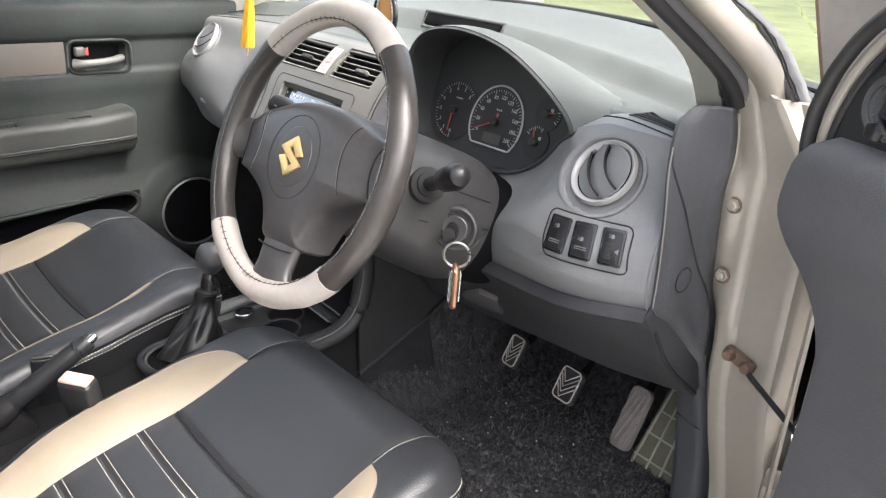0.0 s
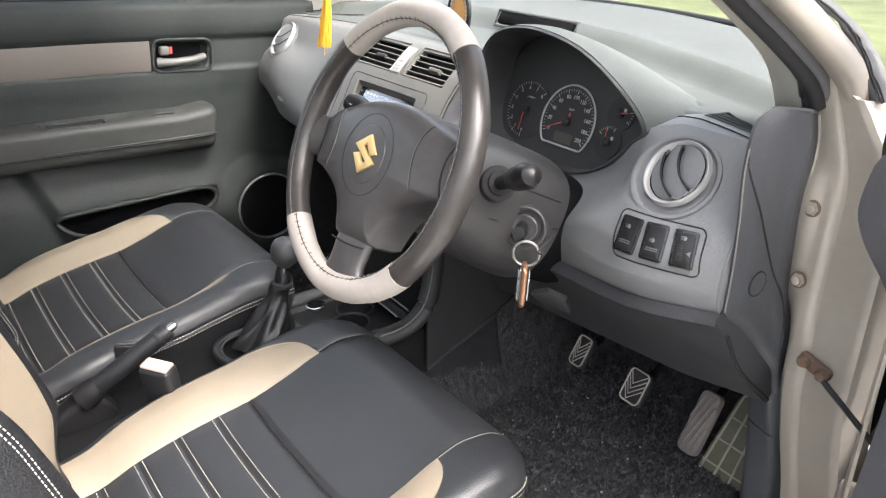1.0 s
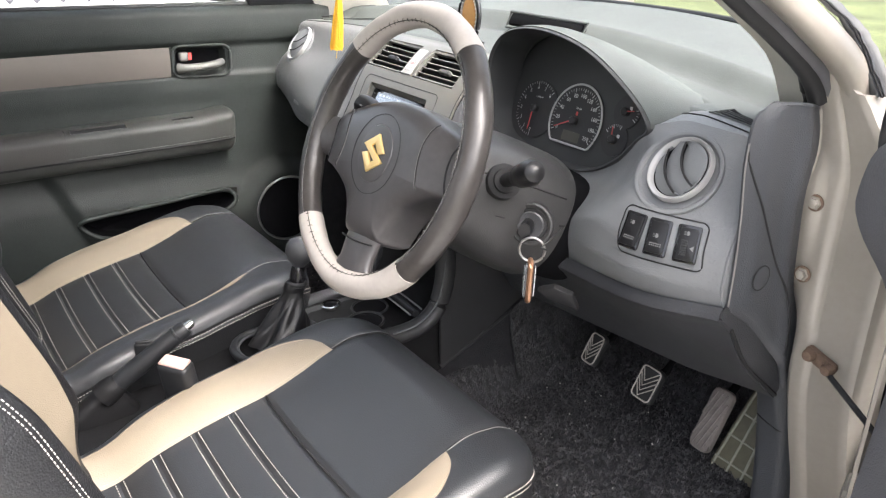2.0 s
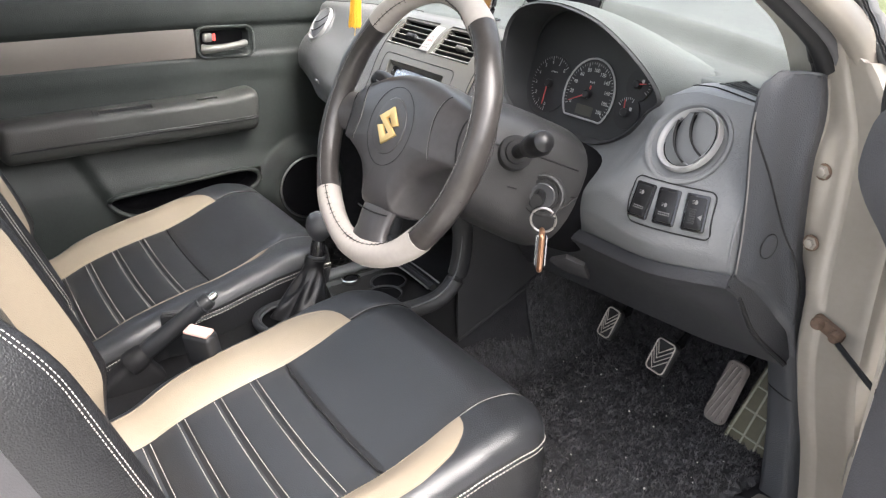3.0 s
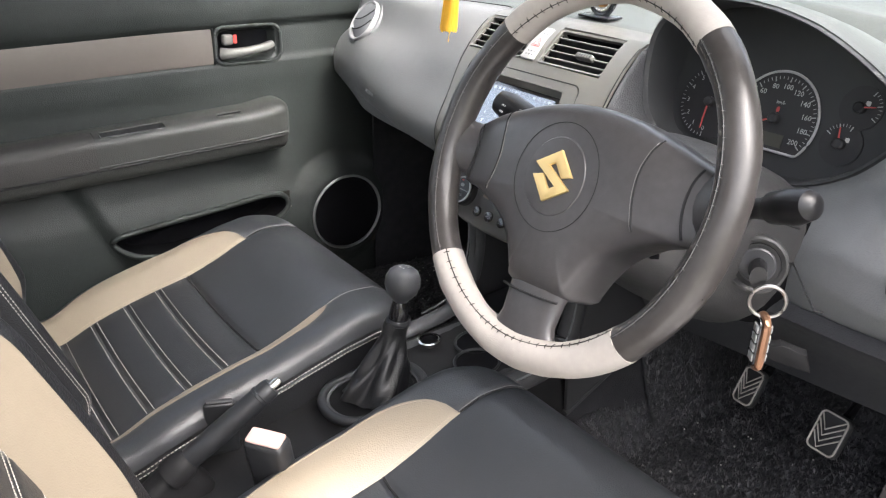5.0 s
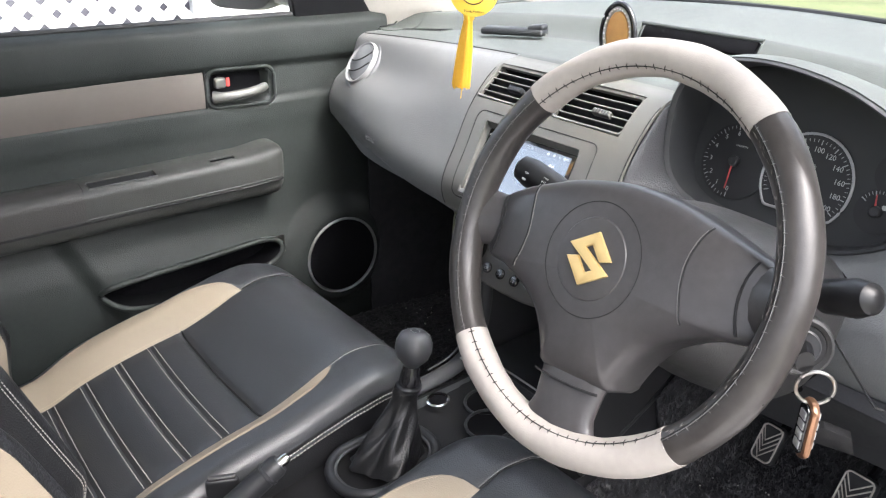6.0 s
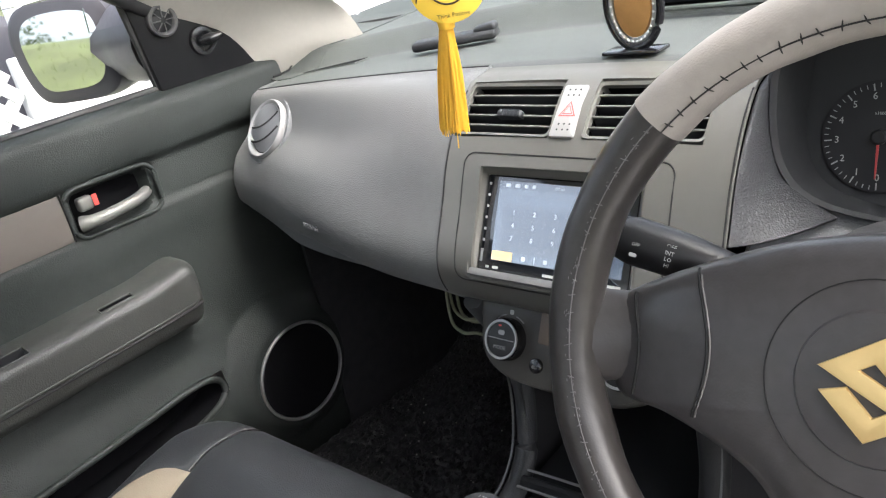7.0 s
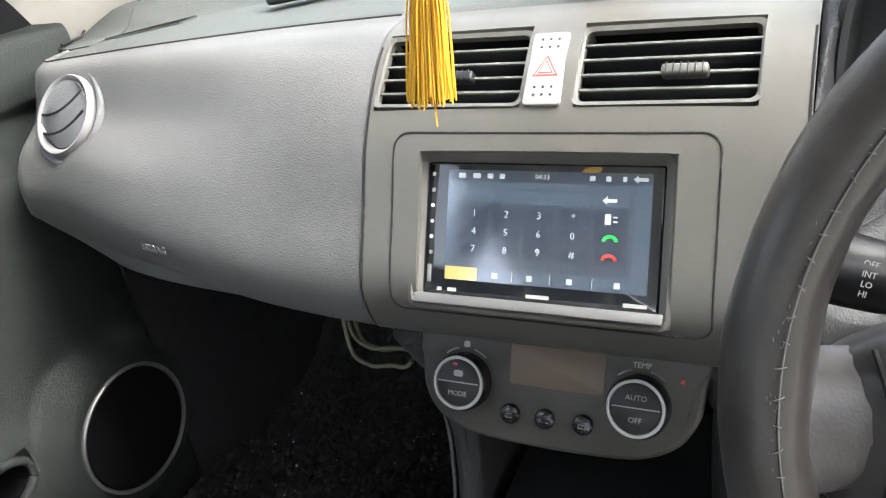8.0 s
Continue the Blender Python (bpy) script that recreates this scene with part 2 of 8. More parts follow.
def through_points(pts, n, closed=False):
    """n points along a smooth path through pts."""
    pts = [Vector(p) for p in pts]
    k = len(pts)
    out = []
    spans = k if closed else k - 1
    for j in range(n):
        f = j * spans / (n if closed else n - 1)
        i = min(int(f), spans - 1)
        t = f - i
        get = (lambda q: pts[q % k]) if closed else (lambda q: pts[min(max(q, 0), k - 1)])
        p0, p1, p2, p3 = get(i - 1), get(i), get(i + 1), get(i + 2)
        out.append(0.5 * (2 * p1 + (p2 - p0) * t + (2 * p0 - 5 * p1 + 4 * p2 - p3) * t * t + (3 * p1 - p0 - 3 * p2 + p3) * t ** 3))
    return out


def smooth01(a, b, x):
    t = min(1, max(0, (x - a) / (b - a)))
    return t * t * (3 - 2 * t)


def lin(a, b, n):
    return [a + (b - a) * i / (n - 1) for i in range(n)]


def sheet(fn, us, vs, thick=0.0, bm=None, keep=None):
    """A grid surface fn(u, v); with thick, a slab with closed rims."""
    bm = bm or bmesh.new()
    g = [[bm.verts.new(fn(u, v)) for v in vs] for u in us]
    nu, nv = len(us), len(vs)
    faces = []
    for i in range(nu - 1):
        for j in range(nv - 1):
            if keep is None or keep((us[i] + us[i + 1]) / 2, (vs[j] + vs[j + 1]) / 2):
                q = [g[i][j], g[i + 1][j], g[i + 1][j + 1], g[i][j + 1]]
                faces.append(bm.faces.new(q))
    if thick:
        bm.normal_update()
        res = bmesh.ops.extrude_face_region(bm, geom=faces)
        moved = [x for x in res["geom"] if isinstance(x, bmesh.types.BMVert)]
        normals = {v: v.normal.copy() for v in moved}
        for v in moved:
            v.co -= normals[v] * thick if normals[v].length else Vector((0, 0, 0))
    return bm


def loft(rings, caps=True, closed=True, bm=None):
    bm = bm or bmesh.new()
    vs = [[bm.verts.new(p) for p in r] for r in rings]
    n = len(vs[0])
    for a, b in zip(vs, vs[1:]):
        for i in range(n if closed else n - 1):
            j = (i + 1) % n
            bm.faces.new((a[i], a[j], b[j], b[i]))
    if caps and closed:
        bm.faces.new(vs[0])
        bm.faces.new(list(reversed(vs[-1])))
    return bm


def tube(path, radius, n=10, closed=False, flat=1.0, bm=None, up=None):
    """A round (or flattened) bar along a path; radius is a number or one per point."""
    path = [Vector(p) for p in path]
    k = len(path)
    rings = []
    for i, p in enumerate(path):
        a, b = (path[i - 1], path[(i + 1) % k]) if closed else (path[max(i - 1, 0)], path[min(i + 1, k - 1)])
        d = (b - a).normalized()
        ref = Vector(up) if up else (Vector((0, 0, 1)) if abs(d.z) < 0.9 else Vector((1, 0, 0)))
        s = d.cross(ref).normalized()
        w = s.cross(d)
        r = radius[i] if isinstance(radius, (list, tuple)) else radius
        rings.append([p + s * (r * math.cos(q * 2 * math.pi / n)) + w * (r * flat * math.sin(q * 2 * math.pi / n)) for q in range(n)])
    if closed:
        rings.append(rings[0])
        return loft(rings, caps=False, bm=bm)
    return loft(rings, bm=bm)


def rbox(sx, sy, sz, m=Matrix(), r=0.003, seg=2, bm=None):
    """A box with rounded edges, centred on m."""
    tmp = bmesh.new()
    bmesh.ops.create_cube(tmp, size=1)
    bmesh.ops.scale(tmp, vec=(sx, sy, sz), verts=tmp.verts)
    if r:
        bmesh.ops.bevel(tmp, geom=list(tmp.edges), offset=min(r, 0.49 * min(sx, sy, sz)), segments=seg, profile=0.5, affect="EDGES")
    bmesh.ops.transform(tmp, matrix=m, verts=tmp.verts)
    return merge(bm, tmp) if bm else tmp


def merge(bm, other):
    me = bpy.data.meshes.new("tmp")
    other.to_mesh(me)
    other.free()
    bm.from_mesh(me)
    bpy.data.meshes.remove(me)
    return bm


def lathe(profile, n=32, m=Matrix(), bm=None):
    """A turned shape: profile of (radius, height) about z, at m."""
    rings = [[m @ Vector((r * math.cos(a * 2 * math.pi / n), r * math.sin(a * 2 * math.pi / n), h)) for a in range(n)] for r, h in profile]
    return loft(rings, bm=bm)


def prism(outline, depth, m=Matrix(), bevel=0.0, bm=None, seg=2):
    """A flat outline (x, y) raised by depth, at m, with a rounded upper rim."""
    tmp = bmesh.new()
    low = [tmp.verts.new((x, y, 0)) for x, y in outline]
    f = tmp.faces.new(low)
    up = bmesh.ops.extrude_face_region(tmp, geom=[f])
    top = [v for v in up["geom"] if isinstance(v, bmesh.types.BMVert)]
    bmesh.ops.translate(tmp, vec=(0, 0, depth), verts=top)
    if bevel:
        es = [e for e in tmp.edges if all(v.co.z > depth * 0.99 for v in e.verts)]
        bmesh.ops.bevel(tmp, geom=es, offset=bevel, segments=seg, profile=0.5, affect="EDGES")
    bmesh.ops.transform(tmp, matrix=m, verts=tmp.verts)
    return merge(bm, tmp) if bm else tmp


def rrect(w, h, r, n=5):
    """A rectangle with round corners, as an outline."""
    out = []
    for cx, cy, a0 in ((w / 2 - r, h / 2 - r, 0), (-w / 2 + r, h / 2 - r, 90), (-w / 2 + r, -h / 2 + r, 180), (w / 2 - r, -h / 2 + r, 270)):
        for i in range(n):
            a = radians(a0 + 90 * i / (n - 1))
            out.append((cx + r * math.cos(a), cy + r * math.sin(a)))
    return out


def text(s, size, m, lift=0.0002, bm=None):
    """Lettering as a thin mesh, centred on m."""
    cu = bpy.data.curves.new("t", "FONT")
    cu.body, cu.size, cu.extrude, cu.align_x, cu.align_y, cu.resolution_u = s, size, lift, "CENTER", "CENTER", 2
    ob = bpy.data.objects.new("t", cu)
    me = bpy.data.meshes.new_from_object(ob)
    tmp = bmesh.new()
    tmp.from_mesh(me)
    bpy.data.objects.remove(ob)
    bpy.data.curves.remove(cu)
    bpy.data.meshes.remove(me)
    bmesh.ops.transform(tmp, matrix=m, verts=tmp.verts)
    return merge(bm, tmp) if bm else tmp


def basis(origin, right, up):
    """A pose from an origin, its x axis and, nearly, its y axis."""
    x = Vector(right).normalized()
    z = x.cross(Vector(up)).normalized()
    y = z.cross(x)
    m = Matrix((x, y, z)).transposed().to_4x4()
    m.translation = Vector(origin)
    return m


def stitches(points, normals, length, gap, radius, mat, parent, name="stitching"):
    """A row of thread stitches along a path on a surface."""
    bm = bmesh.new()
    acc, start = 0.0, None
    for p, q, nn in zip(points, points[1:], normals):
        p, q = Vector(p), Vector(q)
        d = (q - p).length
        steps = max(1, round(d / (length + gap)))
        for i in range(steps):
            a, b = p.lerp(q, i / steps), p.lerp(q, (i + length / (length + gap)) / steps)
            off = Vector(nn) * radius * 0.6
            tube([a + off * 0.2, a.lerp(b, 0.5) + off, b + off * 0.2], radius, 5, bm=bm)
    return part(name, bm, mat, parent, kind="stuff")


# ---------------------------------------------------------------- dashboard
def shelf_z(x):
    return 0.975 - 0.075 * min(abs(x), 0.75) ** 2


def seam_y(x):
    return 0.350 + 0.13 * max(0, x - 0.15) ** 1.5 + 0.10 * max(0, -x - 0.3) ** 2


def top_pad(x, y):
    """The dashboard's upper side: a shelf that rises to a ridge under the windscreen."""
    ridge = 0.580 - 0.22 * x * x
    rise = smooth01(ridge - 0.022, ridge + 0.02, y)
    return shelf_z(x) + 0.036 * rise * (1 - 0.25 * (x / 0.7) ** 2) + 0.012 * smooth01(ridge + 0.04, 0.84, y)


def end_bend(x, z):
    """How far the dashboard's outer end on the passenger's side curls forward."""
    start = -0.606 + 0.024 * smooth01(0.83, 0.96, z)
    return 0.12 * (max(0.0, start - x) / 0.065) ** 2.4


def face(x, s):
    """The dashboard's rear side left of the wheel: s runs from the seam down to the lip."""
    e = max(0.0, (abs(x) - 0.15) / 0.52)
    ys, zs = seam_y(x), shelf_z(x) - 0.001
    if x < -0.15:
        yb = curve([-0.66, -0.58, -0.52, -0.46, -0.37, -0.25, -0.15], [0.292, 0.284, 0.270, 0.250, 0.226, 0.205, 0.197], x)
        zl = curve([-0.66, -0.56, -0.47, -0.37, -0.15], [0.806, 0.786, 0.782, 0.780, 0.772], x)
    else:
        yb, zl = 0.197 + 0.020 * e, 0.752
    w = smooth01(-0.17, -0.53, x)
    zb = 0.800 + 0.025 * w
    yl = yb + 0.036 - 0.029 * w
    ky = [ys, ys - 0.010 + 0.006 * w, ys - 0.047 - 0.01 * e + 0.042 * w, ys * (0.30 + 0.32 * w) + yb * (0.70 - 0.32 * w), yb * (0.87 - 0.03 * w) + ys * (0.13 + 0.03 * w), yb, yb + 0.010 - 0.009 * w, yl]
    kz = [zs, zs - 0.002, zs - 0.007, zs - 0.063 + 0.010 * w, zs - 0.117 + 0.02 * e + 0.012 * w, zb, zb - 0.032 + 0.010 * w, zl]
    k = [0, 0.03, 0.14, 0.38, 0.60, 0.78, 0.91, 1.0]
    back = (0.014 * (1 - smooth01(-0.17, -0.45, x))) * smooth01(0.0, 0.10, s) * (1 - 0.55 * smooth01(0.5, 0.95, s))
    return Vector((x, curve(k, ky, s) + back, curve(k, kz, s)))


def face_at(x, z):
    a, b = 0.0, 1.0
    for _ in range(30):
        c = (a + b) / 2
        a, b = (c, b) if face(x, c).z > z else (a, c)
    return face(x, a)


ROWS_Z = [0.735, 0.760, 0.785, 0.815, 0.845, 0.870, 0.895, 0.925, 0.955, 0.985]
FASCIA = {
    0.15: [0.236, 0.222, 0.203, 0.198, 0.203, 0.212, 0.227, 0.258, 0.300, 0.345],
    0.33: [0.262, 0.262, 0.264, 0.272, 0.292, 0.306, 0.318, 0.330, 0.340, 0.350],
    0.56: [0.262, 0.240, 0.228, 0.228, 0.239, 0.256, 0.276, 0.300, 0.335, 0.385],
    0.70: [0.290, 0.280, 0.274, 0.276, 0.284, 0.295, 0.308, 0.327, 0.360, 0.400],
}


def fascia_y(x, z):
    xs = sorted(FASCIA)
    return curve(xs, [curve(ROWS_Z, FASCIA[k], z) for k in xs], x)


def on_fascia(x, z, lift=0.0):
    """A pose on the driver's fascia: x right, y up, z out of the surface."""
    p = Vector((x, fascia_y(x, z), z))
    dx = Vector((0.02, fascia_y(x + 0.01, z) - fascia_y(x - 0.01, z), 0))
    dz = Vector((0, fascia_y(x, z + 0.01) - fascia_y(x, z - 0.01), 0.02))
    m = basis(p, dx, dz)
    m.translation += m.to_3x3() @ Vector((0, 0, lift))
    return m


def on_face(x, z, lift=0.0):
    p, q = face_at(x, z), face_at(x, z + 0.01)
    r = face_at(x + 0.01, z)
    m = basis(p, r - p, q - p)
    m.translation += m.to_3x3() @ Vector((0, 0, lift))
    return m


dash = thing("dashboard", (0, 0.30, 0.75), "dark grey grained plastic dashboard with silver-edged round vents", "dashboard")


def pad_surface(x, f):
    y0, y1 = seam_y(x) + 0.002 + (min(0.085, end_bend(x, shelf_z(x))) if x < 0 else 0), 0.86 - 0.42 * x * x
    y0 = min(y0, y1 - 0.05)
    y = y0 + (y1 - y0) * f
    z = top_pad(x, y)
    under = smooth01(0.160, 0.185, x) * smooth01(0.500, 0.475, x) * smooth01(0.44, 0.41, y)
    return Vector((x, y, z - 0.006 * (1 - smooth01(0, 0.03, f)) - 0.07 * under))


bm = sheet(pad_surface, lin(-0.705, 0.70, 144), lin(0, 1, 61), 0.006)
pad_top = BVHTree.FromBMesh(bm)
part("top_pad", bm, "top_plastic", dash, "grey-green soft upper pad")

def pad_end(x, y):
    return Vector((x, y + 0.20 * max(0, -0.64 - x), top_pad(max(x, -0.66), y) + 0.0015 + 0.16 * max(0, -0.635 - x)))
part("pad_end", sheet(pad_end, lin(-0.735, -0.600, 14), lin(0.425, 0.82, 26), 0.003), "top_plastic", dash, "grey-green end of the pad")
part("panel_gap", tube([pad_end(-0.650 - 0.030 * f, 0.428 + 0.12 * f ** 0.8) + Vector((0, 0, 0.0035)) for f in lin(0, 1, 14)], 0.0016, 6), "seam_dark", dash)

# the recessed tray in the ridge, its inner shade made by a black block
bm = rbox(0.205, 0.012, 0.024, pose(0.018, 0.5605, 1.000, -28), 0.004)
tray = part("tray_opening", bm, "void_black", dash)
bm = tube([Vector((0.018 + x, 0.5555 + y, 1.000 + z)) for x, y, z in ((-0.108, 0.008, 0.014), (0.108, 0.008, 0.014), (0.105, -0.006, -0.014), (-0.105, -0.006, -0.014))], 0.003, 8, closed=True)
part("tray_rim", bm, "top_plastic", tray)

# passenger side, with its rounded outer end
def passenger(x, s):
    p = face(x, s)
    return p + Vector((0, end_bend(x, p.z), 0))


bm = sheet(passenger, lin(-0.69, -0.1438, 70), lin(0, 1, 40), 0.004)
panel_skin = BVHTree.FromBMesh(bm)
part("passenger_panel", bm, "dash_plastic", dash, "grained dark grey airbag panel")
def lip(x, s):
    p = passenger(x, 1.0)
    k = smooth01(-0.63, -0.46, x) * 0.65 + 0.35 * smooth01(-0.30, -0.15, x)
    return p + Vector((0, 0.006 - 0.004 * math.cos(s * math.pi) + 0.045 * smooth01(0.5, 1, s), -0.004 - (0.024 * math.sin(min(s, 0.5) * math.pi)) * k - 0.008 * s))
part("lower_lip", sheet(lip, lin(-0.615, -0.138, 40), lin(0, 1, 10), 0.003), "fascia_plastic", dash)
pa, pb, pc_ = (drop(panel_skin, (x, -0.2, z), (0, 1, 0), 0.0030) for x, z in ((-0.372, 0.811), (-0.352, 0.811), (-0.372, 0.821)))
bm = text("AIRBAG", 0.0105, basis(pa, pb - pa, pc_ - pa), 0.0005)
part("embossed_lettering", bm, "fascia_plastic", dash, smooth=False)

# centre stack
def s_at(z):
    a, b = 0.0, 1.0
    for _ in range(30):
        c = (a + b) / 2
        a, b = (c, b) if face(0, c).z > z else (a, c)
    return a


def steps(marks, gap):
    out = [marks[0]]
    for a, b in zip(marks, marks[1:]):
        n = max(1, round((b - a) / gap))
        out += [a + (b - a) * (i + 1) / n for i in range(n)]
    return out


VT, VB, RT, RB = s_at(0.9655), s_at(0.9235), s_at(0.8985), s_at(0.7955)
cuts_x = steps([-0.1426, -0.1375, -0.0945, -0.0205, 0.0175, 0.0895, 0.1345, 0.165], 0.008)
cuts_s = steps([0.02, VT, VB, RT, RB, 0.955], 0.022)
bm = sheet(lambda x, s: face(x, s) + Vector((0, -0.001, 0)), cuts_x, cuts_s, 0.004,
    keep=lambda x, s: not (VT < s < VB and (-0.1375 < x < -0.0205 or 0.0175 < x < 0.1345)) and not (RT < s < RB and -0.0945 < x < 0.0895))
stack_skin = BVHTree.FromBMesh(bm)
stack = part("centre_panel", bm, "stack_plastic", dash, "matt grey-green metallic centre panel")


def seam(points, r, parent, name="panel_gap"):
    part(name, tube(points, r, 6), "seam_dark", parent)


for sx in (-0.1412, 0.1636):
    seam([drop(stack_skin, (sx, -0.2, z), (0, 1, 0)) for z in lin(0.768, 0.962, 30)], 0.0009, stack)
seam([drop(panel_skin, (x, seam_y(x) - 0.003 + end_bend(x, shelf_z(x)), 1.1), (0, 0, -1)) for x in lin(-0.60, -0.146, 40)], 0.0011, dash)
seam([drop(stack_skin, (x, seam_y(x) - 0.003, 1.1), (0, 0, -1)) for x in lin(-0.140, 0.160, 20)], 0.0011, dash)

# raised surround of the radio with a thin joint
w0, h0 = 0.232, 0.134
outl_ = rrect(w0, h0, 0.012, 6)
outl_ = [(a[0] + (b_[0] - a[0]) * q / 8, a[1] + (b_[1] - a[1]) * q / 8) for a, b_ in zip(outl_, outl_[1:] + outl_[:1]) for q in range(8)]
ring = [drop(stack_skin, (-0.0005 + x, -0.2, 0.851 + y * 0.90), (0, 1, 0), 0.0) for x, y in outl_]
part("surround_joint", tube(ring, 0.0008, 6, closed=True), "seam_dark", stack)


# two centre vents
def vent(xc, name):
    v = part(name, prism([(0, 0), (0.0001, 0), (0, 0.0001)], 0.0001, pose(xc, 0.32, 0.94)), "void_black", dash, "rectangular air vent with five slats")
    m = on_face(xc, 0.946)
    w, h = 0.117, 0.058
    # hollow box behind the slats
    bm = bmesh.new()
    for sx in (-1, 1):
        rbox(0.003, h + 0.002, 0.05, m @ pose(sx * (w / 2 - 0.0005), 0, -0.0300), 0, bm=bm)
    for sy in (-1, 1):
        rbox(w, 0.003, 0.05, m @ pose(0, sy * (h / 2 - 0.0005), -0.0300), 0, bm=bm)
    rbox(w, h, 0.003, m @ pose(0, 0, -0.055), 0, bm=bm)
    part("duct", bm, "void_black", v, smooth=False)
    inner, outer = rrect(w - 0.0035, h - 0.0035, 0.005, 5), rrect(w + 0.0030, h + 0.0030, 0.006, 5)
    part("vent_frame", loft([[m @ Vector((x, y, z)) for x, y in o] for o, z in ((inner, -0.012), (inner, 0.0004), (outer, 0.0016), (outer, -0.004))], caps=False), "stack_plastic", v, "grey rounded frame")
    for i in range(4):
        y = h * (0.30 - 0.2 * i)
        part("slat", rbox(w - 0.003, 0.0022, 0.011, m @ pose(0, y - 0.0008, -0.0085, -16), 0.0008), "dark_plastic", v)
        part("slat_edge", rbox(w - 0.003, 0.0026, 0.0020, m @ pose(0, y, -0.0022, -16), 0.0008), "stack_plastic", v, "pale front edge of a slat")
    for i in range(9):
        part("vane", rbox(0.0016, h - 0.004, 0.016, m @ pose(w * (-0.44 + 0.11 * i), 0, -0.028, 0, 14), 0), "cluster_plastic", v, smooth=False)
    sx = 0.012 if xc > 0 else 0.004
    part("slider", rbox(0.030, 0.0082, 0.010, m @ pose(sx, -h * 0.1, -0.0005, 4), 0.0024, 3), "stack_plastic" if xc > 0 else "dark_plastic", v, "ribbed slider")
    for i in range(6):
        part("slider_rib", rbox(0.0012, 0.0078, 0.0010, m @ pose(sx - 0.0115 + 0.0046 * i, -h * 0.1, 0.0044, 4), 0.0004), "dark_plastic", v)


vent(-0.079, "air_vent")
vent(0.076, "air_vent")

# hazard switch
m = on_face(-0.0045, 0.944, 0.001)
bm = prism(rrect(0.027, 0.056, 0.003), 0.004, m, 0.0012)
haz = part("hazard_switch", bm, "switch_silver", dash, "silver hazard warning switch with a red triangle")
for k, (r, mat, lift) in enumerate(((0.0108, "print_red", 0.0043), (0.0086, "switch_silver", 0.0045), (0.0066, "print_red", 0.0047), (0.0050, "switch_silver", 0.0049))):
    tri = [(r * math.cos(radians(a)), r * math.sin(radians(a))) for a in (90, 210, 330)]
    part("triangle", prism(tri, 0.0002, m @ pose(0, -0.001, lift - 0.0002)), mat, haz, smooth=False)
for gy in (0.0225, 0.0165, -0.0145, -0.0205):
    for gx in (-0.006, 0, 0.006):
        part("dimple", lathe([(0.0011, 0), (0.0008, 0.0003)], 8, m @ pose(gx, gy, 0.004)), "dark_plastic", haz)

# head unit, set back in its bezel
unit_up = (Vector((0, 0.250, 0.8925)) - Vector((0, 0.2035, 0.8035)))
mh = basis((-0.0058, 0.2290, 0.8450), (1, 0, 0), unit_up)
bez = bmesh.new()
hw, hh = 0.0868, 0.0490
inner = rrect(2 * hw, 2 * hh, 0.002, 3)
outer = rrect(2 * hw + 0.012, 2 * hh + 0.014, 0.006, 3)
rings = [[mh @ Vector((x, y, -0.002)) for x, y in inner], [mh @ Vector((x, y, 0.0)) for x, y in inner],
         [mh @ Vector((x, y, 0.0075)) for x, y in outer], [mh @ Vector((x * 1.03, y * 1.04, 0.0068)) for x, y in outer], [mh @ Vector((x * 1.04, y * 1.06, 0.0010)) for x, y in outer]]
loft(rings, caps=False, bm=bez)
part("radio_bezel", bez, "stack_plastic", stack, "grey bezel with a worn lower ledge")
part("bezel_ledge", rbox(0.182, 0.0085, 0.007, mh @ pose(0, -hh - 0.0030, 0.0048, -30), 0.0015), "satin_dark", stack, "worn ledge")

radio = thing("head_unit", mh.translation, "black double-height touchscreen radio showing a phone keypad", "car radio")
part("casing", rbox(0.174, 0.098, 0.05, mh @ pose(0, 0, -0.027), 0.002), "gloss_black", radio)
part("glass_front", prism(rrect(0.1715, 0.0965, 0.002), 0.003, mh @ pose(0, 0, -0.003), 0.0008), "screen_glass", radio, "glossy black glass front")
sc = part("display", prism(rrect(0.148, 0.080, 0.001), 0.0003, mh @ pose(0.0045, 0.0035, 0.0001)), "screen_blue", radio, "lit blue display with a keypad", smooth=False)


def on_screen(name, w, h, x, y, mat, lift=0.0005, r=0.0006):
    return part(name, prism(rrect(w, h, r, 3), 0.0002, mh @ pose(0.0045 + x, 0.0035 + y, lift)), mat, sc, smooth=False)


def on_screen_text(s, size, x, y, mat="screen_white", lift=0.0009):
    part("lettering", text(s, size, mh @ pose(0.0045 + x, 0.0035 + y, lift), 0.0001), mat, sc, smooth=False)


on_screen("keypad_panel", 0.128, 0.058, -0.002, -0.0015, "screen_panel", 0.0004)
on_screen("number_field", 0.122, 0.0095, -0.002, 0.0215, "screen_blue", 0.0006)
on_screen("status_bar", 0.147, 0.0075, 0, 0.0360, "screen_key", 0.0004)
on_screen("tab_bar", 0.147, 0.009, 0, -0.0350, "screen_blue", 0.0006)
on_screen("active_tab", 0.0255, 0.0095, -0.0605, -0.0350, "screen_amber", 0.0008)
on_screen_text("04:33", 0.0048, -0.002, 0.0360)
keys = (("1", "2", "3", "*"), ("4", "5", "6", "0"), ("7", "8", "9", "#"))
for r, row in enumerate(keys):
    for c, k in enumerate(row):
        x, y = -0.052 + 0.0245 * c, 0.0090 - 0.0128 * r
        on_screen("key", 0.0200, 0.0098, x, y, "screen_key", 0.0006)
        on_screen_text(k, 0.0070, x, y)
